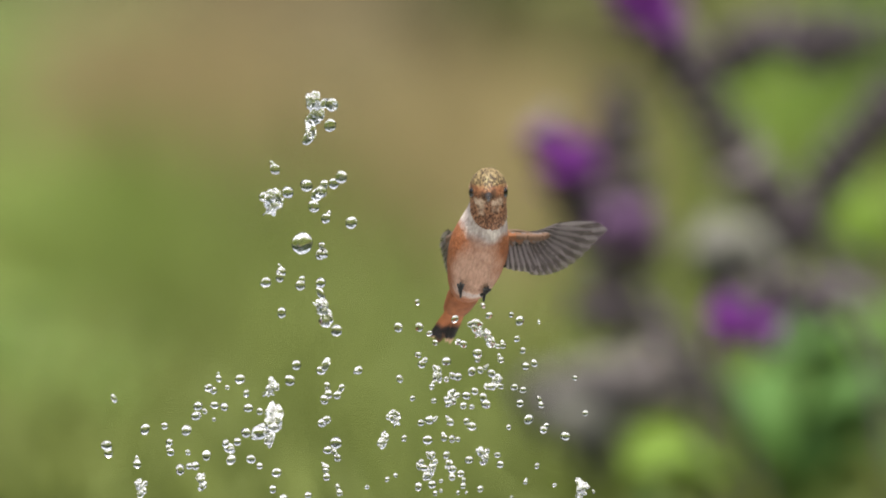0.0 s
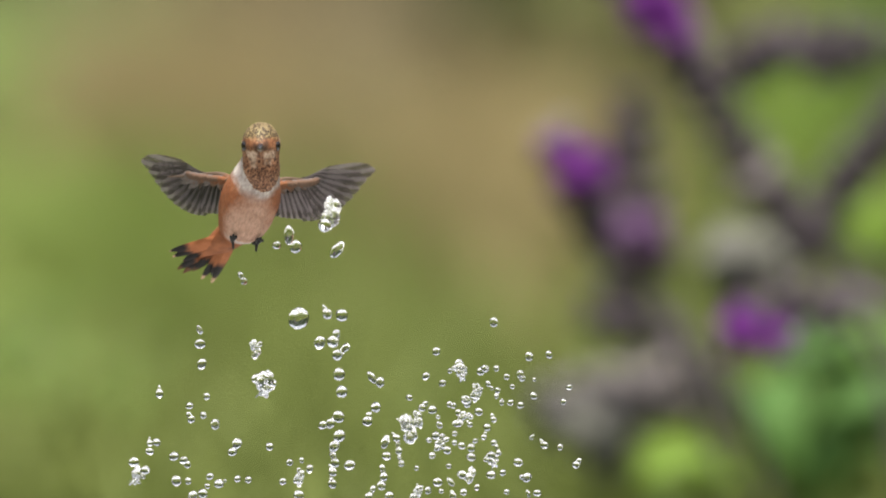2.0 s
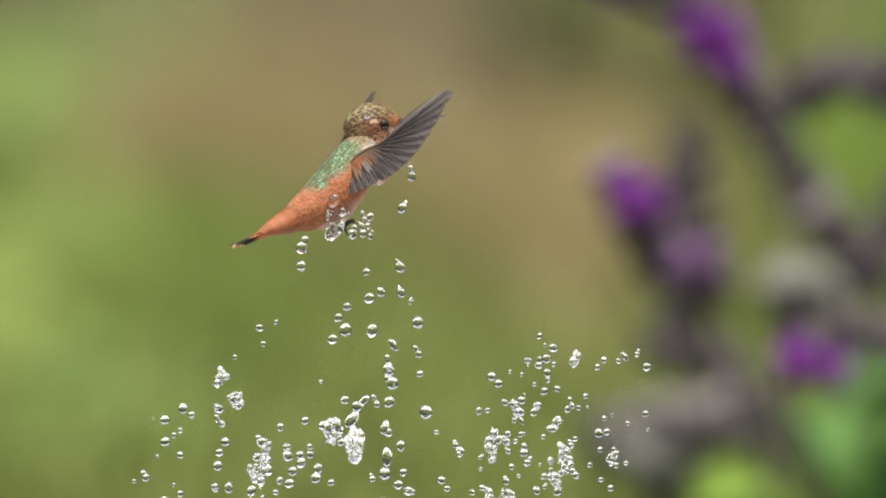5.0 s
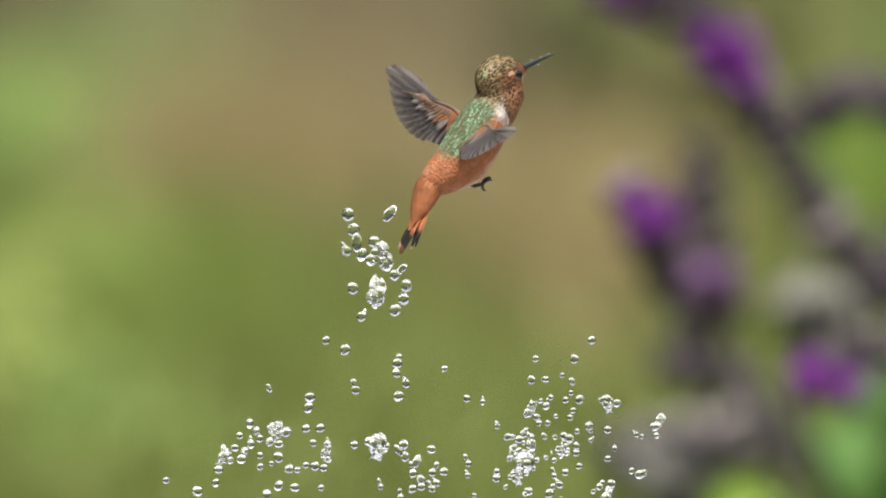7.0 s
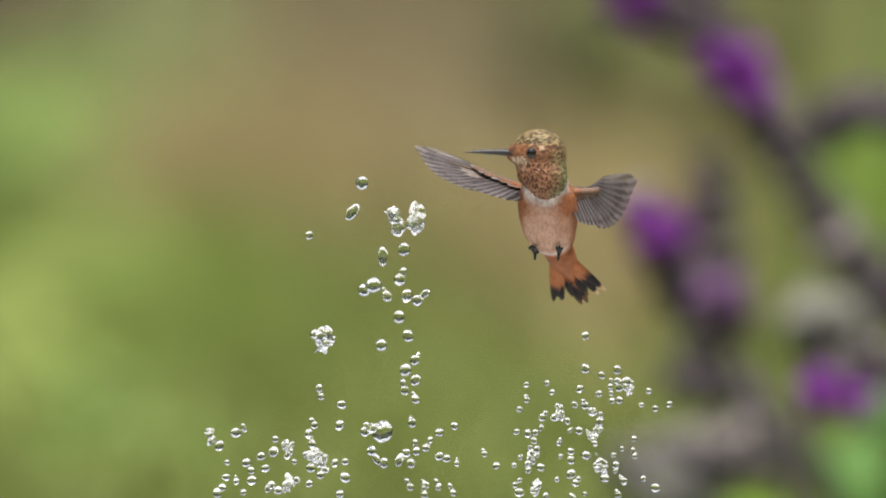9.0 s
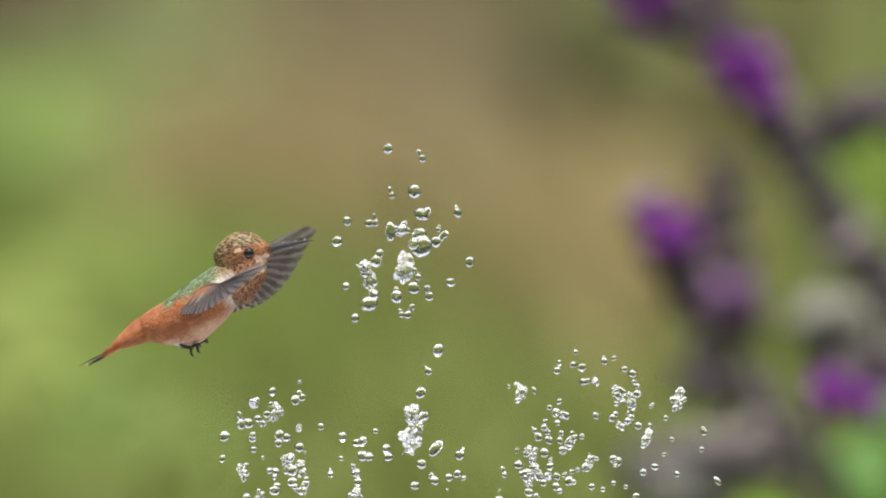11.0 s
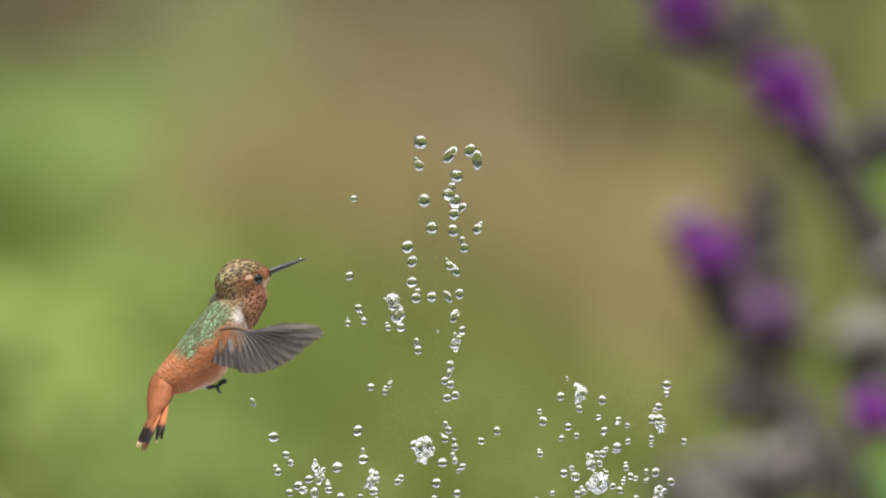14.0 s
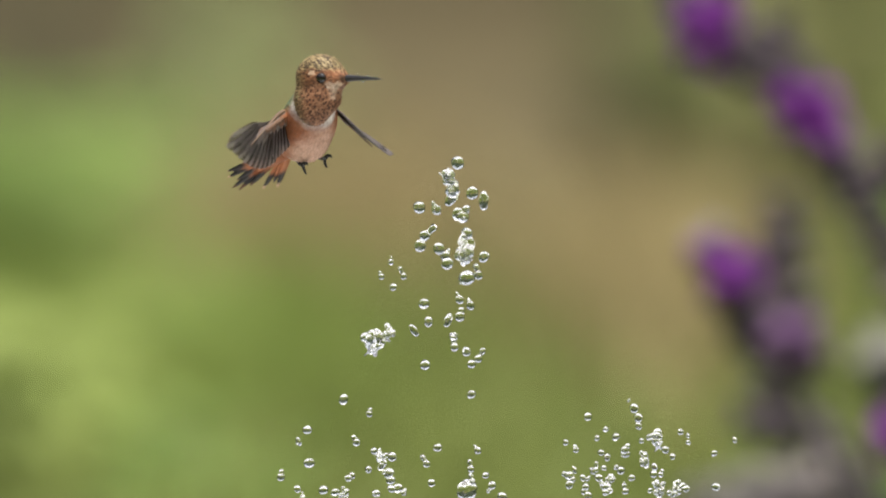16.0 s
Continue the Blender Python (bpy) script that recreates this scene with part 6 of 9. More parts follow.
    spray(3, "east", [(29.5, 106.5), (32.3, 107.4), (38.9, 104.6), (39.8, 111.1), (38.9, 113.0), (41.7, 115.8), (44.5, 112.1), (42.6, 108.3), (40.8, 101.8), (39.8, 99.9), (41.7, 98.0), (38.0, 98.0), (52.0, 105.5), (56.7, 108.3), (67.9, 113.0), (67.9, 107.4), (71.6, 111.1), (72.0, 104.6), (45.4, 100.8), (82.9, 100.8), (84.7, 98.0)])
    spray(3.5, "jet", [(7.1, 232.2), (-17.1, 228.6), (-21.4, 220.4), (-9.6, 226.4), (-7.3, 222.6), (-11.1, 217.6), (-2.6, 217.6), (-15.4, 212.0), (-10.7, 211.4), (-0.2, 210.1), (-23.2, 202.6), (-19.5, 202.6), (-4.0, 203.0), (2.4, 202.6), (9.0, 202.2), (-5.5, 197.4), (-10.5, 187.1), (-2.5, 189.2), (-3.0, 183.9), (7.1, 187.3), (1.1, 169.9), (-1.7, 166.7), (-18.5, 159.6), (-16.4, 134.9), (-9.0, 133.7), (-6.3, 130.2), (2.3, 133.2), (0.8, 128.7), (1.1, 125.7), (-4.9, 123.1), (3.8, 120.9), (8.0, 122.7)])
    spray(3.5, "jet", [(8.6, 124.3), (-10.1, 153.7), (-7.3, 151.5), (3.8, 112.6), (5.3, 110.8), (8.0, 109.6), (8.2, 115.3), (0.6, 108.2), (-13.7, 107.2), (-17.0, 102.7), (-14.9, 103.6), (-7.3, 100.1)])
    spray(3.5, "lump", [(-1.6, 116.8), (-3.3, 156.1), (37.1, 112.0), (-7.3, 206.9)])
    spray(3.5, "west", [(-73.3, 135.0), (-70.1, 136.8), (-63.5, 145.6), (-63.4, 136.8), (-63.5, 120.1), (-62.7, 127.7), (-62.0, 132.8), (-59.8, 132.2), (-57.9, 137.0), (-56.9, 134.0), (-50.6, 139.4), (-50.1, 146.2), (-53.6, 145.6), (-48.2, 134.0), (-47.9, 145.1), (-46.4, 142.6), (-45.2, 140.3), (-42.2, 143.0), (-40.9, 147.4), (-37.6, 146.9), (-34.0, 150.7), (-27.4, 148.9), (-43.2, 138.0), (-40.8, 137.2), (-32.5, 141.2), (-23.3, 139.0), (-44.4, 129.9), (-43.8, 127.2), (-46.8, 123.5), (-49.7, 126.0), (-53.3, 123.9), (-51.5, 121.2)])
    spray(3.5, "west", [(-39.6, 122.1), (-35.5, 121.3), (-37.8, 129.3), (-34.3, 130.5), (-35.5, 126.9), (-32.7, 128.7), (-32.5, 124.9), (-27.7, 126.5), (-24.2, 128.1), (-24.2, 123.9), (-27.7, 132.0), (-28.7, 120.9), (-38.4, 115.6), (-35.5, 116.2), (-37.8, 113.4), (-31.7, 115.8), (-24.8, 116.7), (-24.8, 113.8), (-58.4, 110.2), (-55.5, 113.2), (-55.1, 108.6), (-52.1, 114.1), (-73.3, 111.4), (-39.0, 106.0), (-34.9, 108.6), (-35.1, 106.0), (-37.9, 103.0), (-29.5, 104.6), (-35.2, 99.8), (-50.9, 99.1), (-54.2, 101.5), (-19.6, 118.5)])
    spray(3.5, "west", [(-21.2, 114.4), (-18.8, 112.6), (-1.9, 101.9)])
    spray(3.5, "east", [(31.2, 147.1), (31.5, 141.8), (32.9, 139.6), (35.3, 137.3), (39.5, 137.6), (43.9, 151.1), (43.3, 149.5), (44.0, 143.0), (46.3, 140.6), (44.6, 137.3), (50.8, 144.2), (50.8, 141.2), (52.9, 150.7), (55.3, 140.0), (55.0, 137.0), (55.8, 135.2), (62.1, 147.7), (64.8, 150.1), (67.4, 148.9), (67.4, 146.6), (67.4, 143.0), (62.4, 141.2), (70.4, 136.8), (72.4, 133.2), (78.1, 140.2), (24.6, 124.9), (30.9, 122.7), (32.9, 130.1), (33.8, 127.5), (37.7, 132.9), (40.9, 134.0), (43.9, 131.7)])
    spray(3.5, "east", [(40.7, 128.7), (43.7, 129.9), (48.4, 135.2), (47.8, 133.4), (48.2, 129.9), (53.2, 131.7), (56.7, 131.1), (55.5, 134.0), (60.3, 132.6), (63.6, 131.7), (63.3, 129.3), (66.8, 128.7), (37.5, 126.3), (35.9, 123.9), (39.5, 124.5), (40.3, 122.1), (45.4, 125.7), (44.8, 123.3), (50.6, 123.9), (50.8, 121.5), (54.1, 126.5), (57.9, 126.9), (59.7, 126.3), (57.7, 121.5), (63.6, 123.9), (34.7, 118.6), (37.1, 119.7), (39.8, 116.5), (44.8, 119.1), (46.0, 118.0), (47.8, 118.6), (50.8, 118.6)])
    spray(3.5, "east", [(24.0, 115.0), (27.4, 117.4), (31.2, 116.8), (29.4, 115.0), (27.8, 112.9), (30.3, 112.0), (34.7, 112.6), (42.5, 112.0), (49.0, 113.8), (50.2, 110.8), (56.4, 110.8), (59.7, 109.0), (61.3, 113.4), (63.9, 115.8), (64.5, 112.6), (67.8, 112.8), (73.4, 118.6), (94.3, 125.7), (73.4, 106.6), (89.1, 106.0), (91.8, 103.7), (20.8, 107.8), (25.2, 106.6), (31.2, 105.4), (33.5, 107.2), (37.7, 105.4), (43.9, 107.8), (46.0, 107.8), (46.6, 101.9), (51.8, 105.1), (58.9, 103.7), (60.6, 104.3)])
    spray(3.5, "east", [(68.1, 104.8), (69.2, 103.4), (35.3, 99.5), (40.7, 98.9), (50.8, 98.3), (62.1, 99.1), (1.4, 99.5), (7.4, 99.5), (10.6, 101.9), (10.9, 136.2), (16.1, 133.4), (11.5, 130.5), (12.1, 111.4), (15.7, 139.4)])
    spray(4, "jet", [(-13.7, 228.8), (1.3, 211.0), (-12.2, 204.9), (-2.5, 203.6), (-3.4, 197.9), (-10.9, 197.9), (2.6, 197.6), (-15.2, 194.8), (-12.7, 191.0), (-5.3, 191.4), (-10.9, 187.7), (-4.7, 187.3), (-16.1, 185.8), (0.7, 183.5), (-32.0, 185.8), (-32.8, 178.7), (-38.4, 172.3), (-25.8, 174.9), (-19.3, 168.0), (-13.7, 162.4), (-5.8, 168.6), (-0.6, 169.9), (6.3, 170.4), (-3.4, 163.3), (-2.5, 159.6), (-6.2, 152.1), (-2.5, 152.5), (-5.8, 148.0), (4.1, 147.4), (8.2, 146.5), (-2.5, 141.8), (-5.3, 131.2)])
    spray(4, "jet", [(-7.5, 130.6), (-18.0, 132.5), (1.7, 127.8), (-3.8, 121.2), (-3.8, 116.6), (-1.9, 109.1)])
    spray(4, "lump", [(-7.1, 212.9), (-20.2, 199.8), (-18.0, 168.9), (-4.3, 137.1), (-17.4, 119.4), (-5.3, 103.1)])
    spray(4, "west", [(-56.7, 152.1), (-53.5, 151.2), (-53.5, 148.9), (-68.9, 136.2), (-58.0, 138.6), (-53.9, 135.3), (-75.4, 129.7), (-71.7, 126.8), (-69.4, 124.0), (-59.5, 129.3), (-55.8, 129.3), (-55.4, 126.3), (-58.2, 125.9), (-60.5, 125.0), (-57.7, 122.2), (-62.7, 125.0), (-62.3, 119.7), (-61.4, 119.7), (-53.0, 121.2), (-40.8, 127.4), (-35.6, 136.2), (-40.4, 153.0), (-25.8, 155.8), (-22.5, 150.8), (-28.7, 141.8), (-25.8, 143.7), (-18.7, 139.9), (-34.3, 118.8), (-42.7, 120.3), (-44.6, 117.5), (-48.3, 116.6), (-41.2, 115.6)])
    spray(4, "west", [(-43.6, 112.8), (-46.4, 111.3), (-41.7, 111.3), (-53.0, 112.8), (-51.1, 113.8), (-55.4, 110.9), (-60.5, 112.8), (-59.5, 106.3), (-70.7, 106.3), (-80.1, 108.1), (-79.2, 109.1), (-82.9, 108.5), (-78.8, 102.5), (-37.4, 114.7), (-36.1, 110.9), (-31.5, 114.7), (-28.7, 121.2), (-28.7, 116.6), (-25.8, 119.4), (-25.8, 113.8), (-23.0, 112.4), (-25.8, 107.2), (-27.7, 111.9), (-23.0, 123.1), (-47.9, 104.4), (-45.5, 103.5), (-41.7, 106.3), (-40.8, 103.5), (-31.5, 102.5), (-25.8, 102.5), (-37.1, 108.1)])
    spray(4, "east", [(51.8, 154.0), (48.1, 152.1), (47.1, 148.4), (56.5, 149.9), (62.6, 148.4), (66.8, 148.4), (76.7, 148.0), (71.4, 143.7), (72.9, 145.0), (36.8, 146.5), (40.0, 146.5), (41.5, 145.0), (44.3, 144.6), (49.9, 143.7), (35.9, 139.9), (36.8, 137.1), (38.1, 140.9), (49.0, 139.9), (49.9, 138.6), (45.2, 139.0), (44.3, 135.3), (41.5, 134.3), (39.6, 133.4), (35.9, 133.8), (45.2, 132.5), (52.7, 136.2), (53.1, 134.3), (59.3, 138.1), (59.3, 135.3), (64.0, 137.1), (64.9, 135.3), (71.4, 136.6)])
    spray(4, "east", [(74.2, 131.5), (69.0, 130.0), (76.1, 125.9), (81.7, 124.0), (66.8, 125.0), (70.1, 124.0), (70.5, 121.2), (62.1, 120.3), (56.5, 121.2), (54.6, 129.7), (49.9, 129.3), (44.3, 128.7), (44.3, 126.8), (43.4, 127.8), (34.0, 125.9), (35.0, 124.0), (37.8, 123.5), (25.6, 130.2), (6.0, 128.3), (10.6, 125.0), (12.5, 121.2), (12.5, 118.4), (18.1, 124.0), (22.8, 123.1), (14.4, 115.6), (16.2, 113.2), (28.4, 120.3), (27.5, 117.5), (32.2, 116.6), (34.0, 114.7), (35.9, 114.7), (32.2, 113.8)])
    spray(4, "east", [(31.2, 110.9), (22.8, 112.8), (23.7, 109.1), (20.9, 103.5), (19.1, 103.8), (6.0, 110.9), (6.9, 107.2), (11.0, 107.6), (5.0, 106.3), (4.1, 114.7), (30.3, 108.1), (34.0, 108.1), (36.8, 108.1), (39.6, 109.1), (43.4, 110.9), (45.2, 111.9), (48.1, 115.6), (49.0, 117.5), (51.8, 112.8), (53.7, 110.9), (42.4, 107.2), (35.9, 104.4), (37.8, 102.5), (34.0, 101.6), (56.5, 111.9), (59.3, 110.0), (56.5, 104.4), (73.3, 113.8), (74.2, 110.0), (72.4, 100.7), (28.4, 103.5), (25.6, 101.6)])
    spray(4, "east", [(41.5, 122.2), (40.6, 120.3)])
    spray(6.5, "jet", [(-20.4, 204.3), (-18.4, 203.6), (8.6, 203.0), (-4.3, 190.5), (4.5, 192.3), (-10.9, 189.9), (-8.3, 185.8), (-16.7, 184.3), (-13.3, 182.4), (-19.9, 176.2), (1.7, 176.8), (-13.3, 173.1), (-10.5, 174.0), (-6.2, 173.6), (-3.4, 170.3), (-4.0, 168.4), (-24.5, 161.8), (-25.8, 150.6), (-4.0, 155.8), (-0.8, 145.4), (-8.6, 143.5), (-26.8, 140.3), (-21.7, 135.1), (-30.5, 130.0), (-5.5, 132.8), (-9.6, 131.5), (-4.3, 126.3), (-5.5, 121.6), (-3.0, 117.9), (-1.5, 118.8), (1.7, 123.5), (5.4, 123.9)])
    spray(6.5, "jet", [(7.3, 123.5), (-2.1, 109.8), (1.7, 112.3)])
    spray(6.5, "lump", [(-14.6, 207.7), (-2.6, 181.5), (-6.8, 156.2), (-30.1, 131.0), (-6.8, 114.1), (-4.0, 124.4)])
    spray(6.5, "west", [(-61.0, 141.3), (-54.1, 140.5), (-48.9, 137.1), (-48.5, 134.7), (-61.0, 131.9), (-62.3, 126.3), (-65.7, 125.9), (-64.8, 125.4), (-49.2, 127.2), (-50.2, 124.4), (-51.7, 125.7), (-41.7, 123.5), (-44.2, 127.2), (-57.3, 118.2), (-45.1, 118.4), (-40.8, 118.4), (-73.2, 116.6), (-73.6, 109.8), (-44.2, 113.8), (-36.1, 135.6), (-26.4, 131.9), (-28.3, 131.9), (-28.3, 123.5), (-29.2, 123.5), (-23.6, 125.4), (-18.0, 124.8), (-19.9, 122.0), (-25.5, 118.4), (-23.6, 119.7), (-21.7, 115.1), (-34.8, 117.9), (-37.1, 113.8)])
    spray(6.5, "west", [(-33.9, 113.2), (-33.3, 111.3), (-35.8, 108.0), (-25.5, 111.9), (-16.1, 122.5), (-46.1, 107.6), (-77.9, 125.7), (6.3, 112.3), (6.3, 108.0), (12.3, 116.0), (14.8, 114.1), (15.3, 112.3), (11.0, 108.9)])
    spray(6.5, "east", [(26.9, 152.1), (61.5, 156.2), (35.3, 146.9), (68.1, 145.9), (63.8, 143.1), (26.9, 141.8), (27.8, 134.7), (39.1, 135.1), (43.2, 143.1), (46.2, 143.1), (49.4, 142.8), (49.4, 141.3), (43.8, 139.4), (41.9, 138.4), (48.1, 136.0), (48.4, 133.8), (52.2, 135.6), (55.0, 135.1), (58.3, 138.1), (75.0, 137.5), (80.2, 126.8), (63.0, 127.8), (63.0, 125.4), (45.6, 131.0), (48.4, 131.9), (52.7, 130.0), (24.5, 127.2), (24.1, 126.3), (28.8, 124.0), (31.6, 123.5), (33.5, 128.2), (36.3, 125.4)])
    spray(6.5, "east", [(37.2, 123.5), (39.1, 122.5), (40.9, 124.4), (43.8, 126.3), (45.6, 125.4), (46.6, 123.5), (48.4, 124.4), (52.2, 125.4), (52.7, 123.5), (28.8, 120.3), (31.6, 120.7), (32.5, 117.9), (33.5, 116.0), (35.3, 115.1), (36.3, 115.4), (37.2, 113.2), (38.1, 111.3), (43.8, 116.0), (44.7, 116.9), (43.8, 115.1), (46.6, 118.8), (51.2, 119.7), (52.2, 121.6), (55.9, 116.0), (56.8, 114.1), (58.7, 118.8), (60.6, 116.9), (61.5, 117.9), (63.4, 116.0), (69.0, 119.4), (77.4, 121.6), (75.6, 118.8)])
    spray(6.5, "east", [(55.0, 112.3), (54.0, 111.3), (38.1, 109.8), (40.9, 109.8), (33.5, 108.5), (47.5, 111.7), (50.3, 110.4), (62.5, 109.5), (65.3, 109.5), (80.2, 108.5), (26.9, 112.3), (29.7, 110.9), (24.1, 112.3), (23.2, 109.5), (36.3, 107.6), (39.1, 107.6), (44.7, 107.6), (42.8, 110.4)])
    spray(7, "jet", [(-20.0, 203.4), (-6.4, 203.4), (-18.4, 197.9), (-17.2, 194.2), (-20.8, 192.3), (-11.4, 194.2), (-12.0, 189.5), (-15.7, 189.5), (-3.6, 183.9), (-0.8, 180.2), (-1.7, 175.5), (-18.5, 178.9), (-15.4, 169.9), (-4.5, 171.8), (-27.4, 161.7), (-21.1, 158.5), (-18.0, 146.3), (-4.3, 151.1), (-1.1, 147.9), (-3.3, 143.5), (-3.7, 154.9), (-1.7, 127.2), (-3.5, 124.9), (-1.4, 122.5), (2.6, 121.9), (7.4, 125.1), (1.0, 118.4), (4.1, 116.4), (8.3, 119.0), (11.6, 118.2), (1.2, 112.5), (4.1, 112.9)])
    spray(7, "jet", [(7.1, 113.7), (8.9, 114.3), (-2.9, 110.7), (-9.4, 115.1), (11.8, 152.0), (19.2, 142.3), (24.4, 141.4), (19.2, 122.0), (19.2, 117.2)])
    spray(7, "lump", [(-10.0, 125.8), (38.3, 121.4), (-8.3, 189.9), (-10.1, 177.4)])
    spray(7, "west", [(-46.2, 146.1), (-32.6, 143.1), (-33.3, 139.3), (-55.9, 130.2), (-50.3, 132.2), (-49.8, 129.0), (-52.3, 127.8), (-44.7, 131.0), (-40.5, 131.4), (-34.1, 132.0), (-29.4, 132.2), (-42.9, 127.2), (-31.7, 127.2), (-26.7, 128.1), (-57.6, 125.8), (-54.3, 124.9), (-55.5, 121.9), (-58.8, 122.5), (-61.4, 122.5), (-62.9, 119.0), (-49.2, 123.5), (-49.1, 119.8), (-45.5, 120.7), (-39.4, 119.6), (-36.7, 119.0), (-34.1, 120.2), (-31.2, 119.6), (-28.2, 119.2), (-26.5, 122.5), (-27.0, 125.1), (-63.8, 114.8), (-80.3, 115.1)])
    spray(7, "west", [(-70.0, 111.5), (-42.9, 114.0), (-37.6, 113.1), (-29.0, 113.1), (-47.1, 110.1), (-18.2, 126.4)])
    spray(7, "east", [(60.4, 162.0), (54.7, 155.2), (40.5, 148.7), (53.9, 147.9), (43.6, 142.0), (46.9, 142.8), (45.3, 140.2), (51.8, 142.0), (53.6, 144.4), (56.5, 142.0), (65.9, 140.5), (42.2, 136.3), (43.0, 134.6), (45.9, 134.7), (48.6, 136.5), (54.4, 138.1), (53.3, 135.5), (29.1, 132.9), (34.2, 130.2), (38.0, 131.4), (36.5, 128.2), (40.6, 127.9), (44.7, 130.2), (48.3, 130.2), (51.2, 130.2), (53.0, 129.6), (55.6, 132.0), (59.5, 133.2), (60.0, 131.4), (60.3, 129.0), (65.7, 132.0), (75.0, 130.6)])
    spray(7, "east", [(82.4, 134.4), (81.5, 130.8), (68.0, 126.1), (65.7, 122.8), (56.3, 120.4), (55.3, 126.7), (55.3, 124.3), (52.4, 124.9), (49.2, 125.9), (48.0, 122.6), (45.3, 123.4), (34.7, 123.7), (36.5, 122.0), (38.3, 123.7), (40.6, 124.3), (38.9, 120.8), (36.5, 119.0), (38.9, 117.8), (41.2, 119.0), (42.4, 122.6), (47.7, 118.4), (51.6, 118.4), (35.9, 115.2), (29.1, 118.2), (28.9, 116.1), (32.0, 113.7), (49.5, 114.9), (47.7, 113.7), (39.5, 111.9), (38.3, 111.3), (46.5, 110.8), (63.3, 113.7)])
    spray(7, "east", [(66.9, 114.3), (65.9, 110.2), (73.6, 118.4), (76.3, 117.3), (77.7, 118.4), (21.6, 110.2)])
    spray(7.5, "jet", [(-15.4, 209.7), (-10.7, 208.2), (-18.2, 206.0), (-24.3, 201.9), (-18.7, 200.0), (-14.4, 200.9), (-7.0, 200.9), (-0.8, 197.6), (-3.2, 193.3), (-29.8, 197.0), (-24.3, 194.2), (-13.1, 193.8), (-13.1, 187.7), (-6.6, 186.3), (-39.5, 177.9), (-29.2, 172.3), (-6.6, 174.2), (-4.1, 172.3), (0.2, 176.4), (-9.4, 162.3), (-4.6, 162.3), (-1.5, 162.0), (-2.9, 165.9), (-1.1, 166.5), (-6.2, 150.5), (-7.6, 138.2), (-2.9, 134.9), (-7.0, 130.5), (-4.3, 129.3), (-4.3, 124.3), (8.9, 137.0), (12.4, 142.5)])
    spray(7.5, "jet", [(0.6, 129.9), (5.4, 129.0), (7.1, 131.7), (2.1, 126.4), (10.3, 121.1), (14.5, 124.6), (-1.1, 117.5), (1.6, 117.0), (-12.0, 114.0), (-9.4, 115.8), (-8.5, 113.4), (-2.9, 112.8)])
    spray(7.5, "lump", [(41.2, 112.8), (-20.5, 122.3), (-11.3, 199.8)])
    spray(7.5, "west", [(-63.7, 134.8), (-54.4, 136.1), (-38.8, 144.1), (-40.2, 136.6), (-32.4, 137.6), (-48.8, 132.3), (-36.4, 129.7), (-30.9, 126.1), (-50.9, 127.5), (-53.3, 124.8), (-49.0, 123.4), (-58.4, 122.2), (-58.2, 120.2), (-55.0, 118.7), (-39.0, 125.5), (-24.7, 131.3), (-22.9, 132.3), (-22.3, 130.5), (-41.7, 122.8), (-44.7, 121.1), (-44.1, 119.3), (-47.9, 118.1), (-48.2, 114.6), (-41.1, 116.9), (-41.7, 120.5), (-40.8, 112.2), (-34.7, 113.2), (-24.7, 124.0), (-20.5, 123.4), (-19.1, 121.1), (-20.5, 118.1), (-21.7, 114.0)])
    spray(7.5, "west", [(-3.5, 112.2)])
    spray(7.5, "east", [(32.2, 148.0), (45.4, 150.9), (45.1, 148.0), (47.9, 147.0), (52.8, 146.8), (54.4, 152.7), (59.2, 144.1), (62.4, 139.6), (37.1, 142.9), (42.8, 142.3), (45.1, 140.0), (51.0, 142.3), (35.6, 136.3), (50.1, 135.8), (44.5, 133.7), (66.3, 132.7), (71.2, 136.2), (37.7, 132.3), (39.5, 131.7), (38.3, 128.8), (41.2, 130.5), (43.6, 129.9), (45.4, 129.4), (48.9, 130.2), (53.4, 129.9), (53.6, 127.0), (61.2, 130.8), (62.8, 128.2), (60.1, 126.4), (57.1, 124.1), (55.4, 123.5), (50.1, 125.8)])
    spray(7.5, "east", [(50.7, 123.5), (37.1, 124.6), (41.2, 125.2), (41.8, 122.9), (38.9, 122.3), (43.6, 122.3), (46.5, 123.5), (47.1, 120.5), (39.7, 119.3), (36.0, 117.6), (37.7, 117.0), (44.2, 115.8), (48.3, 116.0), (58.1, 118.7), (59.3, 116.4), (71.3, 117.8), (70.1, 125.2), (67.7, 113.4), (81.5, 113.7), (77.7, 114.0), (53.8, 113.2), (38.9, 113.2), (42.4, 113.4), (43.0, 111.7), (31.2, 112.6), (86.0, 111.7), (17.1, 114.6), (9.5, 111.7)])
    spray(8, "jet", [(-32.6, 218.5), (-14.6, 218.5), (-19.9, 210.5), (-3.2, 211.4), (-25.5, 207.3), (-31.6, 202.4), (-24.0, 202.1), (-14.8, 203.9), (-9.2, 206.2), (-3.6, 206.7), (-17.6, 191.8), (-5.5, 190.5), (-7.0, 185.2), (-30.7, 178.3), (-7.7, 177.7), (-5.8, 174.9), (-27.7, 159.9), (-21.2, 154.0), (-13.6, 156.3), (-16.2, 147.9), (-20.6, 169.9), (-4.8, 167.5), (-1.5, 162.2), (-1.8, 159.3), (-0.3, 153.4), (-1.8, 148.7), (0.9, 140.4), (-3.0, 137.5), (-5.4, 133.4), (-0.1, 133.4), (-3.2, 129.8), (3.7, 129.5)])
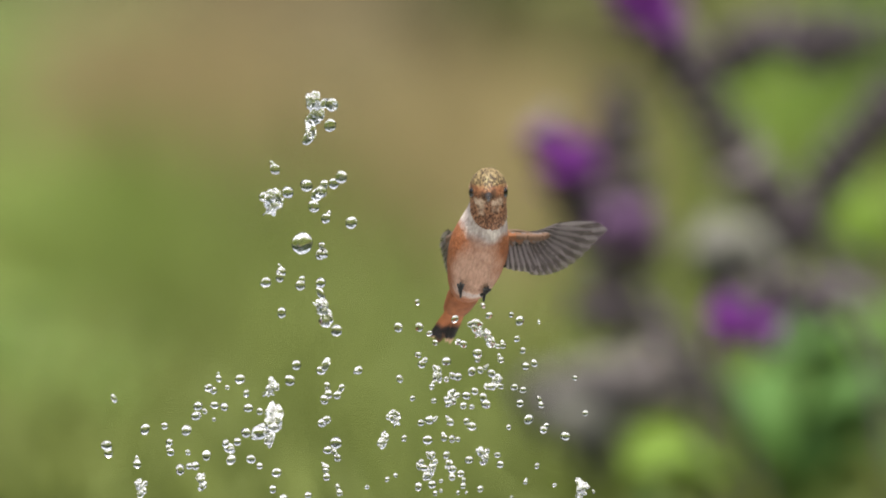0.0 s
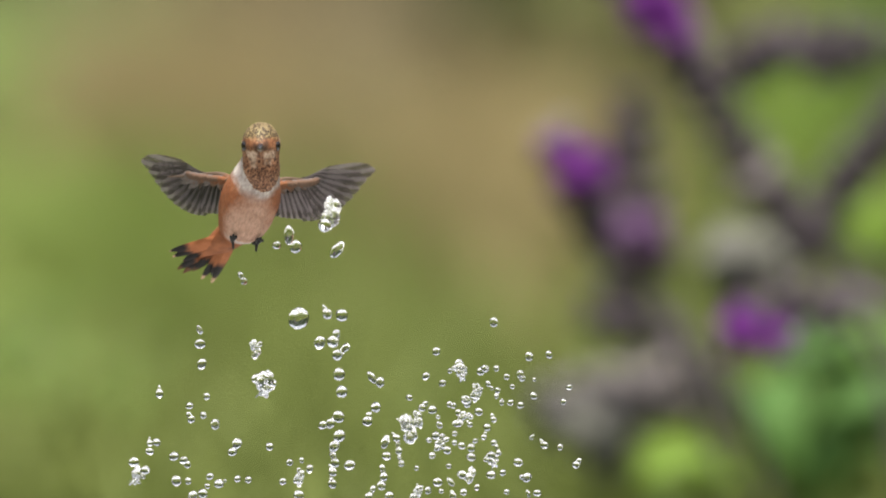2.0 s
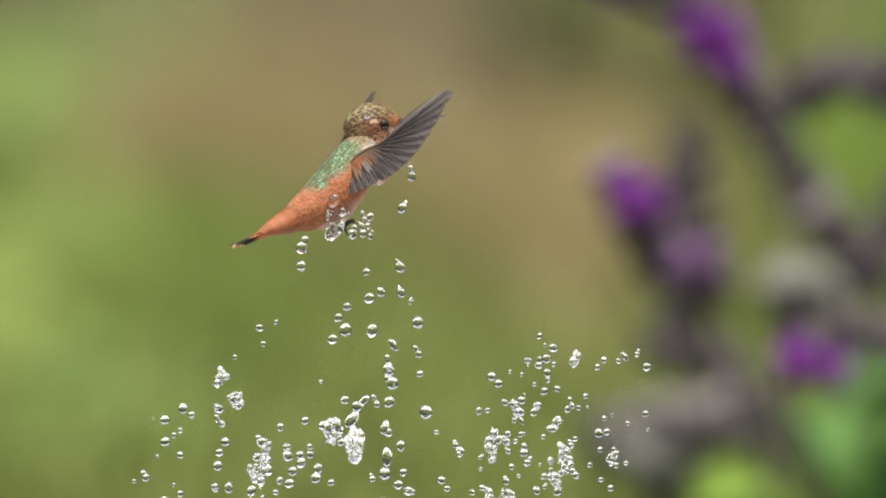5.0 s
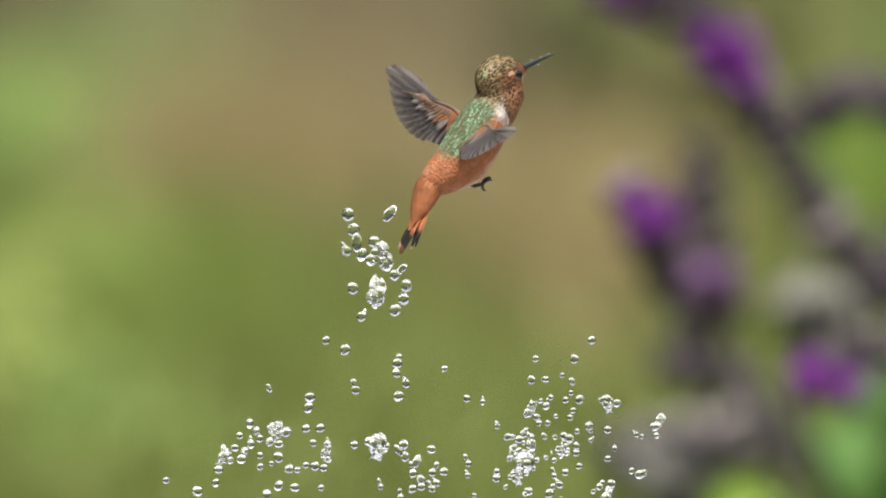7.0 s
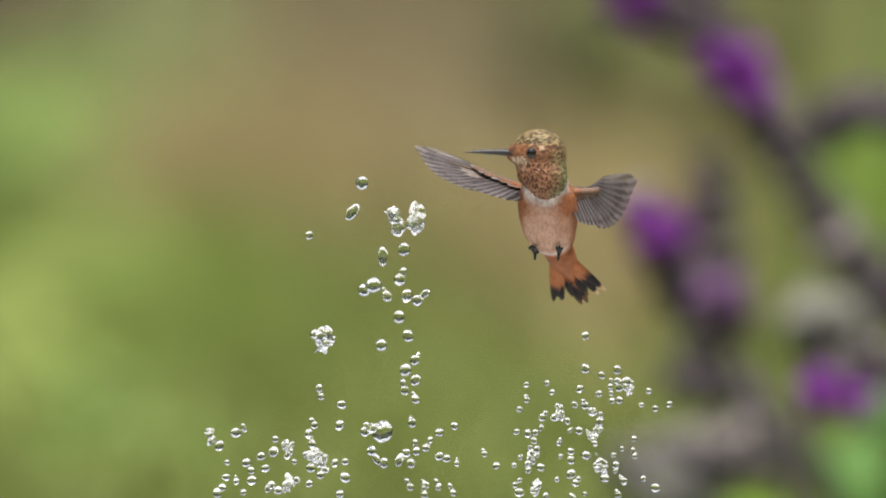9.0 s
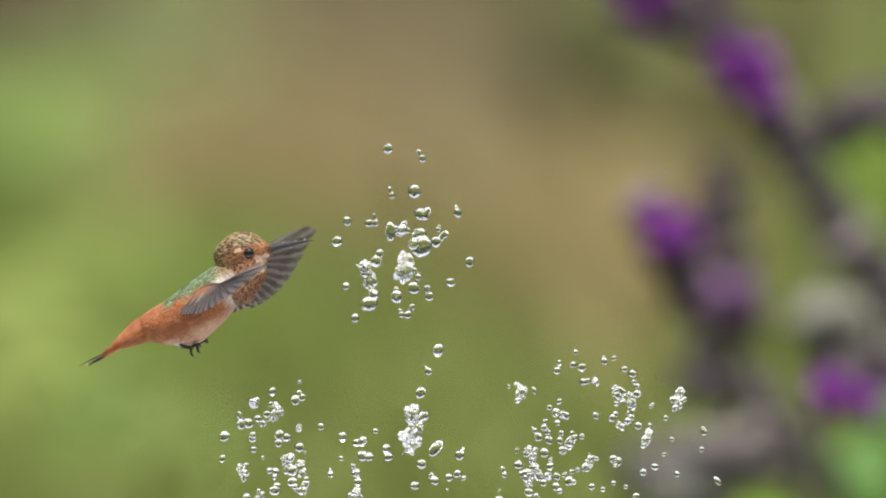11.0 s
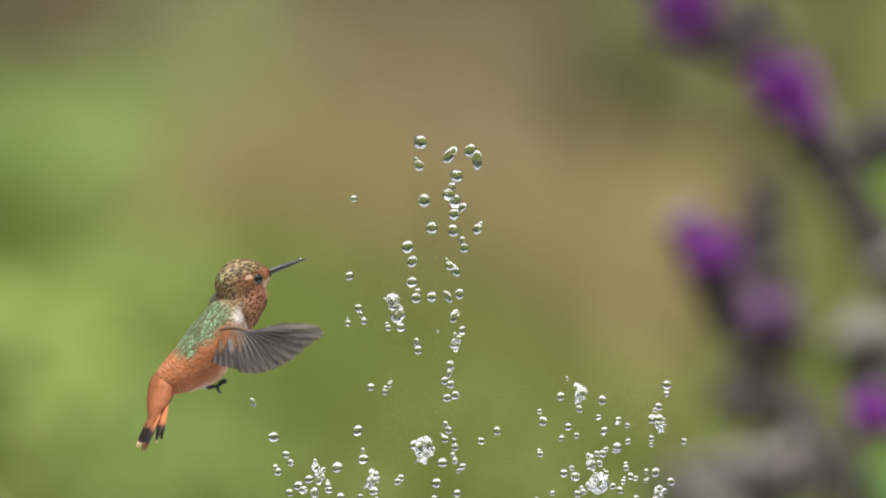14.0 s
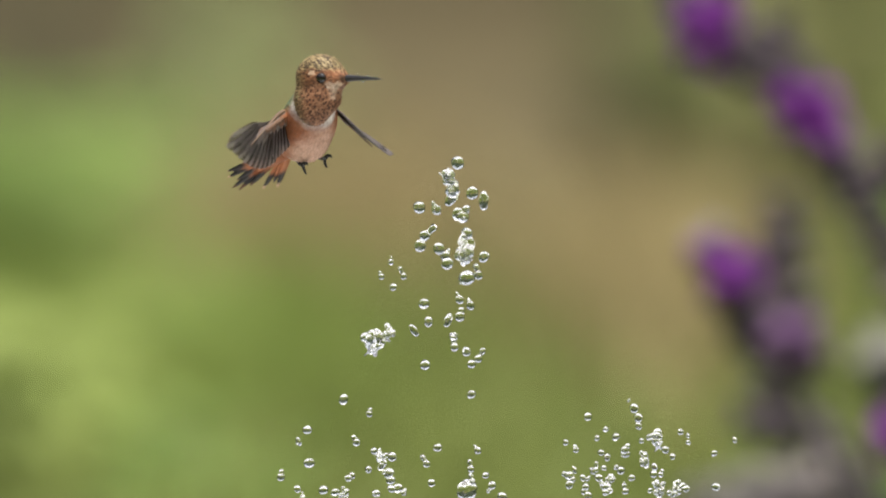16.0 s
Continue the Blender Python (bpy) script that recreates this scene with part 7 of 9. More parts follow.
    spray(8, "jet", [(6.1, 127.1), (11.1, 132.6), (-3.6, 125.7), (-3.6, 122.2), (-3.4, 118.0), (-8.1, 124.5), (-11.2, 119.8), (-20.7, 122.2), (-20.7, 119.2), (-19.3, 130.4), (-16.7, 127.8), (2.5, 121.6)])
    spray(8, "lump", [(-29.1, 156.6), (-33.0, 125.7), (38.2, 116.3), (-6.4, 199.3)])
    spray(8, "west", [(-44.2, 159.3), (-38.3, 154.6), (-39.5, 150.4), (-51.6, 146.9), (-45.4, 147.5), (-48.6, 140.4), (-45.4, 136.9), (-32.4, 148.7), (-26.2, 147.3), (-48.3, 132.5), (-44.6, 130.2), (-47.4, 126.6), (-46.6, 120.1), (-53.6, 118.6), (-60.7, 142.4), (-76.9, 132.5), (-68.1, 130.6), (-69.2, 120.4), (-66.3, 121.0), (-65.0, 118.6), (-60.9, 118.0), (-82.2, 113.3), (-34.8, 141.3), (-31.8, 141.3), (-28.1, 141.6), (-36.8, 133.0), (-34.0, 131.0), (-29.1, 135.1), (-33.0, 127.5), (-33.0, 124.5), (-27.7, 129.0), (-25.4, 129.0)])
    spray(8, "west", [(-27.7, 125.1), (-23.6, 138.7), (-21.6, 138.7), (-29.3, 119.8), (-26.0, 120.0), (-34.2, 122.2), (-34.8, 115.1), (-37.7, 114.8), (-18.9, 113.9), (-27.7, 113.0)])
    spray(8, "east", [(49.9, 159.3), (51.3, 155.2), (52.5, 151.7), (58.4, 160.1), (59.7, 154.0), (70.2, 154.0), (81.5, 152.3), (82.5, 161.1), (65.0, 149.9), (38.2, 149.9), (41.1, 149.3), (49.7, 148.1), (55.2, 148.1), (57.2, 147.9), (59.9, 146.7), (62.9, 146.4), (74.1, 145.8), (26.4, 136.6), (26.4, 131.6), (30.3, 140.5), (33.2, 139.3), (33.7, 135.4), (32.9, 132.6), (38.2, 136.0), (41.7, 137.8), (45.2, 136.3), (41.1, 134.0), (43.5, 134.0), (46.4, 132.8), (47.0, 142.0), (49.9, 142.8), (52.1, 144.6)])
    spray(8, "east", [(51.1, 139.9), (52.9, 138.1), (55.8, 142.0), (58.2, 139.3), (60.8, 141.3), (66.2, 142.8), (67.6, 144.8), (71.1, 142.0), (65.8, 139.3), (68.2, 140.5), (77.4, 139.9), (87.4, 137.5), (39.9, 130.4), (42.9, 129.3), (45.8, 129.9), (49.9, 131.6), (52.9, 130.5), (55.8, 135.8), (57.2, 132.2), (60.3, 134.6), (63.1, 130.5), (66.2, 131.9), (67.9, 134.2), (27.4, 125.1), (31.1, 125.1), (32.9, 124.5), (35.8, 124.5), (28.5, 121.0), (32.1, 121.0), (40.5, 124.6), (43.5, 124.3), (49.0, 125.1)])
    spray(8, "east", [(54.7, 125.7), (55.2, 123.6), (58.8, 126.3), (62.3, 125.2), (39.4, 121.0), (42.9, 119.8), (46.4, 119.8), (37.6, 117.5), (40.5, 115.1), (32.3, 115.1), (24.1, 116.3), (25.2, 113.9), (46.8, 114.3), (59.1, 116.5), (64.1, 113.6), (3.5, 119.2), (9.0, 121.9), (19.3, 133.0), (17.8, 113.6), (7.6, 113.9)])
    spray(8.5, "jet", [(-4.7, 217.8), (-11.6, 212.7), (-5.5, 214.0), (-4.1, 212.2), (-28.5, 200.9), (-15.4, 202.8), (-12.2, 200.6), (-7.0, 199.1), (-7.0, 193.5), (-6.4, 192.0), (-8.3, 190.1), (-19.5, 196.6), (-20.4, 188.8), (-17.2, 190.6), (-13.9, 186.9), (-15.4, 184.1), (-27.0, 182.6), (-21.9, 178.5), (-7.9, 180.4), (-5.6, 180.7), (-2.3, 181.3), (-8.8, 179.8), (-1.7, 174.2), (-4.1, 166.9), (-3.2, 156.0), (-0.4, 153.2), (-0.4, 151.9), (-56.2, 169.1), (-37.8, 162.0), (-2.3, 139.2), (-1.3, 136.4), (-1.7, 131.7)])
    spray(8.5, "jet", [(-1.7, 128.9), (-2.3, 124.2), (-0.4, 127.0)])
    spray(8.5, "lump", [(-1.3, 210.7), (-21.0, 180.4), (-18.2, 176.6), (-9.2, 205.6), (-2.3, 138.3), (-33.1, 119.0)])
    spray(8.5, "west", [(-72.8, 148.6), (-60.6, 148.6), (-58.8, 143.9), (-34.1, 144.4), (-21.0, 145.7), (-20.0, 144.4), (-15.9, 150.0), (-53.3, 136.4), (-40.6, 140.1), (-38.8, 138.3), (-36.9, 138.8), (-39.7, 133.6), (-35.9, 135.1), (-29.0, 136.4), (-23.4, 137.7), (-18.7, 133.6), (-10.7, 133.6), (-58.4, 128.5), (-56.5, 128.9), (-49.4, 130.2), (-46.2, 128.9), (-40.6, 127.0), (-49.0, 124.2), (-28.8, 128.9), (-26.2, 127.0), (-25.7, 126.1), (-32.8, 127.0), (-33.1, 123.3), (-20.0, 128.0), (-20.0, 123.3), (-36.9, 120.5), (-32.2, 119.2)])
    spray(8.5, "west", [(-28.5, 128.0), (-68.3, 125.2), (-74.3, 121.4), (-62.1, 114.5), (-56.5, 114.9), (-55.6, 114.3), (-15.4, 115.8), (-12.0, 121.4), (-2.3, 117.7), (1.5, 118.6), (3.3, 118.6), (6.1, 116.7), (5.2, 120.5), (9.0, 123.3), (9.9, 121.4), (12.3, 118.6), (8.0, 129.8), (6.1, 128.3), (17.4, 115.3)])
    spray(8.5, "east", [(39.3, 155.1), (47.3, 157.5), (53.3, 157.0), (59.5, 154.2), (49.2, 149.9), (68.8, 149.5), (77.2, 152.7), (61.3, 146.7), (67.3, 145.7), (55.7, 145.7), (52.9, 144.4), (51.0, 142.9), (51.4, 140.1), (52.5, 146.7), (47.3, 142.0), (42.6, 143.3), (42.3, 142.0), (35.1, 142.9), (29.0, 142.6), (28.6, 137.9), (35.1, 140.1), (36.5, 138.3), (39.8, 138.3), (41.7, 138.3), (43.9, 138.3), (45.1, 135.5), (43.6, 134.5), (36.1, 133.6), (38.0, 132.6), (39.8, 132.6), (48.2, 132.6), (52.9, 135.5)])
    spray(8.5, "east", [(53.9, 133.6), (54.8, 132.6), (52.0, 132.6), (56.7, 130.8), (62.3, 133.6), (64.1, 134.5), (67.0, 133.6), (63.2, 138.3), (65.1, 140.1), (67.9, 139.2), (68.8, 139.6), (71.6, 136.4), (82.9, 138.8), (30.5, 132.1), (24.1, 135.5), (18.7, 135.5), (23.9, 128.0), (71.6, 128.9), (77.2, 128.0), (61.3, 129.8), (62.3, 128.0), (60.4, 128.0), (56.7, 128.0), (57.6, 125.2), (67.0, 128.0), (68.8, 125.2), (46.4, 127.0), (43.6, 128.9), (41.7, 130.8), (36.1, 128.5), (29.2, 124.2), (36.1, 124.2)])
    spray(8.5, "east", [(38.9, 123.3), (39.8, 123.3), (43.6, 120.5), (45.4, 120.5), (44.5, 118.6), (46.4, 121.4), (52.4, 121.4), (58.5, 118.6), (64.1, 118.6), (34.2, 120.9), (32.3, 118.6), (35.1, 117.7), (37.0, 115.8), (38.9, 114.9), (40.8, 114.9), (44.5, 114.9), (31.4, 115.3), (27.7, 116.7), (66.0, 124.2), (90.3, 121.4), (60.4, 113.0), (50.1, 124.2)])
    spray(9, "jet", [(-18.4, 218.5), (-21.7, 208.6), (-35.9, 201.1), (-4.7, 196.1), (-11.6, 194.2), (-10.3, 182.0), (-17.8, 183.0), (-5.6, 187.7), (-3.8, 180.5), (0.9, 180.2), (-6.2, 174.6), (-12.1, 164.9), (-3.2, 167.9), (-0.8, 160.2), (-4.1, 156.7), (-0.8, 153.1), (-4.7, 150.8), (-1.0, 147.2), (-2.0, 139.6), (-15.1, 137.5), (-17.4, 137.0), (-15.3, 129.8), (-13.8, 126.6), (-11.4, 125.1), (-6.1, 127.0), (-3.9, 128.6), (-0.8, 130.4), (-2.1, 126.3), (3.2, 131.9), (7.1, 135.8), (12.1, 137.8), (7.1, 128.0)])
    spray(9, "jet", [(9.4, 127.0), (12.9, 125.7), (-3.0, 119.0), (2.3, 118.4), (2.0, 116.4), (6.5, 119.6), (6.8, 117.8), (11.2, 117.0), (21.8, 129.0), (25.9, 124.9)])
    spray(9, "lump", [(-30.8, 165.9), (-11.8, 136.0), (-7.5, 206.0), (-0.0, 206.4), (-14.6, 184.8)])
    spray(9, "west", [(-57.4, 137.6), (-60.0, 136.0), (-65.7, 131.3), (-47.1, 133.7), (-31.8, 148.4), (-34.7, 138.2), (-35.1, 132.5), (-43.0, 130.1), (-47.7, 129.5), (-52.0, 127.5), (-56.9, 125.4), (-50.4, 123.9), (-55.3, 122.7), (-60.0, 120.3), (-63.6, 120.7), (-64.8, 117.4), (-55.0, 119.5), (-49.5, 117.8), (-43.2, 117.8), (-46.2, 116.8), (-40.0, 120.1), (-35.9, 118.9), (-40.9, 126.0), (-35.3, 128.4), (-33.0, 129.0), (-37.1, 128.4), (-35.6, 123.7), (-32.4, 121.5), (-30.4, 123.7), (-31.2, 126.6), (-27.4, 126.0), (-24.1, 126.0)])
    spray(9, "west", [(-24.1, 120.7), (-25.8, 138.6), (-25.1, 145.2), (-57.7, 116.2), (-66.5, 115.4), (-25.9, 114.8)])
    spray(9, "east", [(55.3, 168.1), (55.3, 156.7), (65.9, 156.7), (60.8, 154.6), (35.9, 152.0), (42.6, 152.2), (53.5, 150.5), (59.8, 148.7), (63.8, 149.0), (66.7, 150.8), (69.6, 151.0), (66.5, 146.7), (64.1, 146.7), (76.2, 150.0), (73.9, 144.9), (83.2, 144.9), (78.6, 143.2), (35.9, 146.4), (33.5, 144.0), (41.4, 141.6), (45.3, 140.2), (47.1, 142.3), (51.8, 145.3), (54.7, 146.7), (55.3, 144.9), (57.6, 143.1), (60.3, 142.2), (60.0, 139.3), (49.4, 139.0), (50.2, 136.7), (53.2, 136.4), (56.5, 135.5)])
    spray(9, "east", [(58.6, 135.5), (58.2, 132.9), (40.8, 137.6), (38.8, 136.1), (32.6, 136.4), (38.2, 133.1), (39.4, 130.2), (46.7, 132.9), (37.1, 130.8), (33.9, 128.2), (31.8, 125.5), (37.6, 126.6), (36.5, 124.3), (40.6, 123.7), (50.6, 129.4), (50.6, 126.6), (55.6, 128.7), (64.7, 128.7), (67.4, 130.2), (71.4, 134.3), (71.4, 129.6), (65.3, 125.5), (61.2, 123.7), (59.4, 123.7), (61.8, 120.8), (65.3, 123.7), (67.7, 120.8), (74.5, 121.0), (78.5, 117.8), (45.9, 120.8), (50.6, 121.9), (52.4, 119.6)])
    spray(9, "east", [(38.8, 118.4), (39.4, 117.2), (32.1, 118.4), (33.5, 116.0), (42.4, 115.4), (55.3, 115.4), (65.9, 115.5), (51.2, 114.9)])
    spray(11.5, "jet", [(1.7, 232.2), (14.8, 223.8), (-6.8, 222.8), (-4.9, 220.6), (-5.3, 216.3), (5.0, 215.0), (-8.1, 211.2), (-17.6, 211.0), (-13.3, 209.7), (-22.7, 207.5), (-27.3, 202.6), (-18.9, 203.4), (-0.2, 205.1), (0.7, 201.3), (-2.1, 208.8), (-13.3, 199.8), (-9.2, 200.4), (-7.3, 197.2), (-1.7, 196.6), (-6.8, 192.9), (-13.3, 192.9), (4.5, 189.7), (-13.3, 186.7), (-9.9, 184.8), (-7.7, 184.5), (-4.9, 182.2), (-4.9, 177.9), (-2.1, 176.1), (-4.0, 171.4), (-22.1, 178.9), (-4.3, 165.8), (-3.6, 159.2)])
    spray(11.5, "jet", [(1.7, 158.7), (10.4, 162.0), (-7.7, 150.4), (-2.1, 145.6), (9.5, 141.8), (-3.0, 125.5), (-2.1, 122.7), (6.3, 130.2)])
    spray(11.5, "lump", [(-8.1, 220.6), (-4.9, 203.7), (-20.8, 182.6), (-18.0, 173.6), (-6.8, 188.2), (-5.8, 139.6)])
    spray(11.5, "west", [(-47.9, 186.3), (-39.5, 168.6), (-45.5, 153.2), (-44.2, 149.9), (-38.6, 149.5), (-35.8, 148.6), (-35.8, 146.5), (-32.6, 143.7), (-26.4, 146.5), (-55.0, 142.4), (-50.7, 143.9), (-48.9, 142.4), (-45.7, 142.4), (-43.2, 143.9), (-60.1, 135.8), (-55.4, 138.3), (-54.5, 139.6), (-48.3, 134.0), (-43.2, 136.2), (-39.9, 136.4), (-36.1, 136.8), (-29.8, 135.8), (-22.7, 135.3), (-17.4, 134.9), (-19.3, 131.5), (-55.8, 133.0), (-54.5, 132.5), (-51.7, 131.2), (-61.6, 131.2), (-62.9, 129.3), (-59.5, 125.5), (-46.1, 129.3)])
    spray(11.5, "west", [(-42.3, 130.2), (-40.4, 130.2), (-36.7, 129.3), (-46.1, 127.8), (-27.7, 128.3), (-49.8, 124.6), (-43.6, 124.2), (-36.3, 124.0), (-24.5, 125.5), (-24.2, 121.8), (-26.4, 123.7), (-29.6, 119.0), (-19.9, 118.1), (-21.7, 117.1), (-43.2, 118.1), (-41.4, 118.4), (-35.8, 117.1), (-34.8, 115.8), (-52.6, 117.7), (-53.5, 115.8), (-64.8, 117.1), (-60.1, 115.6), (-45.1, 117.1), (-25.5, 117.1), (-16.1, 114.7)])
    spray(11.5, "east", [(59.7, 162.6), (49.9, 161.1), (52.7, 157.3), (42.8, 155.8), (63.4, 156.4), (66.6, 156.8), (47.5, 153.2), (50.3, 151.2), (54.0, 151.7), (59.7, 151.7), (60.6, 148.0), (67.1, 151.7), (68.1, 149.9), (69.0, 150.4), (64.3, 149.9), (32.5, 143.7), (42.4, 147.6), (46.2, 146.1), (47.1, 143.3), (48.4, 143.3), (41.9, 143.9), (44.7, 142.8), (70.9, 146.1), (71.4, 142.4), (69.0, 141.8), (74.6, 140.9), (79.3, 142.0), (77.4, 137.7), (78.4, 134.0), (84.0, 134.9), (53.1, 139.6), (54.0, 137.7)])
    spray(11.5, "east", [(52.5, 140.5), (46.6, 139.6), (46.6, 136.8), (40.9, 139.2), (39.1, 135.8), (40.0, 136.8), (38.1, 134.0), (39.1, 131.2), (41.9, 132.1), (43.8, 132.1), (45.2, 133.4), (42.8, 131.2), (50.3, 133.0), (50.3, 131.2), (55.9, 134.0), (57.8, 135.8), (58.2, 133.0), (56.8, 131.2), (63.4, 135.3), (64.7, 134.9), (69.9, 137.7), (69.9, 133.0), (65.3, 129.3), (67.1, 129.3), (69.0, 128.3), (32.5, 133.0), (33.5, 130.2), (35.3, 127.8), (24.5, 132.1), (29.2, 125.5), (32.9, 124.0), (81.2, 124.0)])
    spray(11.5, "east", [(86.4, 122.7), (61.5, 124.6), (62.1, 119.0), (56.8, 117.1), (66.8, 122.2), (52.2, 123.7), (49.4, 122.7), (46.6, 122.7), (44.7, 125.5), (43.8, 122.7), (39.1, 119.9), (40.0, 117.1), (38.1, 118.1), (36.3, 118.1), (34.4, 119.0), (31.6, 119.6), (30.7, 118.4), (26.9, 115.3), (50.3, 117.1), (62.5, 117.1), (69.0, 115.3), (71.8, 115.3), (44.7, 115.8), (13.8, 128.9), (13.3, 121.8), (5.4, 116.6), (44.1, 116.2)])
    spray(12, "jet", [(-21.9, 241.9), (-11.3, 230.3), (-0.4, 226.0), (-12.6, 223.2), (-6.4, 222.6), (-4.7, 219.5), (-7.9, 215.7), (-6.0, 212.0), (4.3, 211.6), (-4.7, 203.9), (-10.7, 205.4), (-11.6, 197.0), (-7.3, 197.0), (-7.0, 189.5), (-2.3, 191.4), (-0.0, 187.7), (-29.4, 191.4), (-12.0, 183.0), (-1.3, 180.2), (-2.8, 176.4), (6.5, 176.8), (-33.5, 179.2), (-21.3, 138.6), (-15.4, 149.1), (-12.3, 150.0), (-10.8, 153.5), (-10.2, 139.7), (-9.6, 136.8), (-2.8, 161.5), (-4.1, 159.2), (-1.8, 153.8), (-5.0, 151.4)])
    spray(12, "jet", [(-3.0, 147.4), (-4.5, 144.3), (-3.6, 135.9), (-1.6, 131.1), (-3.9, 129.4), (-3.7, 125.7), (2.2, 134.0), (2.2, 135.7), (-11.0, 122.5), (-3.1, 119.1), (-2.8, 116.2), (11.5, 129.7)])
    spray(12, "lump", [(-15.0, 148.9), (-62.0, 130.3), (30.5, 116.8), (-13.5, 200.8), (-10.7, 192.3)])
    spray(12, "west", [(-60.8, 148.1), (-45.4, 146.9), (-51.7, 146.2), (-54.7, 144.5), (-52.0, 143.7), (-67.1, 141.2), (-53.6, 139.7), (-61.0, 137.7), (-57.8, 138.8), (-50.9, 136.3), (-42.2, 137.6), (-71.7, 135.3), (-35.1, 137.6), (-34.5, 134.5), (-38.3, 132.2), (-30.3, 136.8), (-26.8, 134.9), (-23.7, 134.0), (-31.7, 132.0), (-51.2, 132.2), (-58.0, 133.4), (-79.5, 128.5), (-73.8, 130.3), (-65.4, 130.7), (-62.0, 129.9), (-54.6, 128.0), (-51.2, 129.4), (-64.1, 125.7), (-71.3, 125.7), (-51.5, 124.8), (-68.7, 121.9), (-57.2, 119.0)])
    spray(12, "west", [(-60.1, 116.7), (-42.6, 129.4), (-41.7, 125.1), (-38.9, 127.1), (-36.2, 128.0), (-38.9, 123.1), (-41.7, 120.2), (-39.2, 120.8), (-37.1, 119.0), (-29.5, 125.9), (-28.5, 123.1), (-31.7, 121.9), (-31.8, 117.1), (-22.2, 128.8), (-22.0, 124.8), (-22.0, 121.6), (-22.5, 118.5), (-35.7, 153.5), (-32.5, 151.5), (-35.7, 146.4), (-4.6, 173.6), (-1.0, 172.4)])
    spray(12, "east", [(52.6, 164.4), (35.3, 150.3), (38.3, 149.1), (30.2, 145.7), (30.0, 140.1), (43.6, 145.5), (37.3, 142.8), (40.5, 142.6), (47.6, 144.9), (47.4, 146.6), (51.1, 144.9), (48.2, 141.8), (49.9, 140.3), (50.3, 153.5), (53.0, 152.9), (53.1, 148.4), (58.0, 153.5), (59.7, 151.8), (60.0, 154.7), (62.5, 154.1), (64.2, 158.1), (66.9, 159.3), (66.5, 156.4), (70.3, 155.2), (63.1, 148.0), (66.9, 147.8), (67.1, 142.6), (58.3, 142.0), (59.7, 138.4), (74.6, 135.2), (37.9, 136.6), (40.5, 136.9)])
    spray(12, "east", [(40.6, 135.2), (43.1, 135.2), (46.9, 133.8), (50.7, 136.3), (32.5, 132.9), (35.1, 132.3), (25.9, 132.0), (26.2, 129.2), (43.6, 130.0), (43.1, 128.3), (52.2, 130.0), (54.2, 132.6), (28.2, 125.7), (29.9, 127.1), (32.2, 125.4), (28.4, 122.5), (36.2, 125.7), (38.7, 126.5), (40.2, 124.8), (36.2, 124.2), (48.2, 125.6), (58.0, 124.8), (58.3, 126.6), (64.0, 126.6), (62.6, 121.2), (68.3, 120.8), (25.3, 120.8), (32.8, 121.4), (35.6, 121.4), (34.5, 117.4), (35.1, 119.1), (39.6, 119.7)])
    spray(12, "east", [(41.9, 122.0), (44.2, 120.2), (49.4, 119.1), (48.2, 117.4), (52.2, 121.4), (52.2, 117.4), (55.7, 120.2), (58.5, 119.1), (30.5, 117.4), (29.3, 115.6), (43.1, 117.4), (15.0, 131.9), (20.2, 127.1), (4.1, 125.4), (5.0, 122.5), (2.7, 121.9), (12.1, 124.0), (15.3, 123.7), (3.0, 119.3), (16.0, 119.4), (11.0, 116.8), (6.8, 116.0), (7.6, 170.4)])
    spray(12.5, "jet", [(-30.1, 246.4), (-12.6, 227.1), (-14.6, 223.8), (-11.6, 221.5), (-5.3, 223.9), (-3.0, 220.0), (-18.7, 220.0), (2.6, 219.6), (12.1, 216.3), (-16.5, 212.7), (-6.6, 214.0), (-10.9, 212.2), (-7.5, 205.6), (-2.8, 209.4), (-7.0, 200.0), (-13.5, 194.8), (-2.1, 196.6), (1.8, 195.9), (-23.8, 194.0), (-21.2, 187.8), (-7.9, 184.5), (-2.6, 181.3), (4.8, 185.0), (-43.5, 163.4), (-18.3, 170.9), (-14.3, 173.2), (-5.7, 166.3), (-2.5, 168.6), (-11.5, 156.9), (-5.6, 156.0), (-2.0, 151.7), (-0.4, 147.4)])
    spray(12.5, "jet", [(-12.6, 147.1), (-15.7, 142.0), (-13.8, 140.1), (-19.2, 139.3), (-21.4, 135.9), (-21.6, 133.9), (-3.5, 137.0), (-3.5, 135.3), (5.1, 131.3), (13.4, 131.1), (-16.6, 130.7), (-14.9, 131.3)])
    spray(12.5, "lump", [(-24.1, 156.5), (-31.0, 130.1), (38.9, 140.5), (-6.0, 209.4), (-7.0, 192.1)])
    spray(12.5, "west", [(-82.0, 134.7), (-77.6, 135.0), (-73.7, 139.9), (-73.4, 133.6), (-67.1, 135.9), (-58.1, 148.8), (-48.4, 152.5), (-52.7, 145.0), (-53.3, 143.0), (-50.8, 143.0), (-48.7, 141.3), (-43.4, 145.0), (-35.9, 145.3), (-57.3, 139.1), (-61.1, 137.8), (-60.8, 135.9), (-51.0, 137.8), (-51.0, 135.1), (-63.3, 132.1), (-59.0, 132.8), (-56.2, 132.4), (-59.3, 129.0), (-55.6, 129.3), (-52.7, 127.0), (-62.8, 125.9), (-70.2, 124.1), (-71.7, 121.5), (-64.0, 120.9), (-44.4, 133.9), (-41.6, 138.2), (-40.7, 135.9), (-37.8, 140.5)])
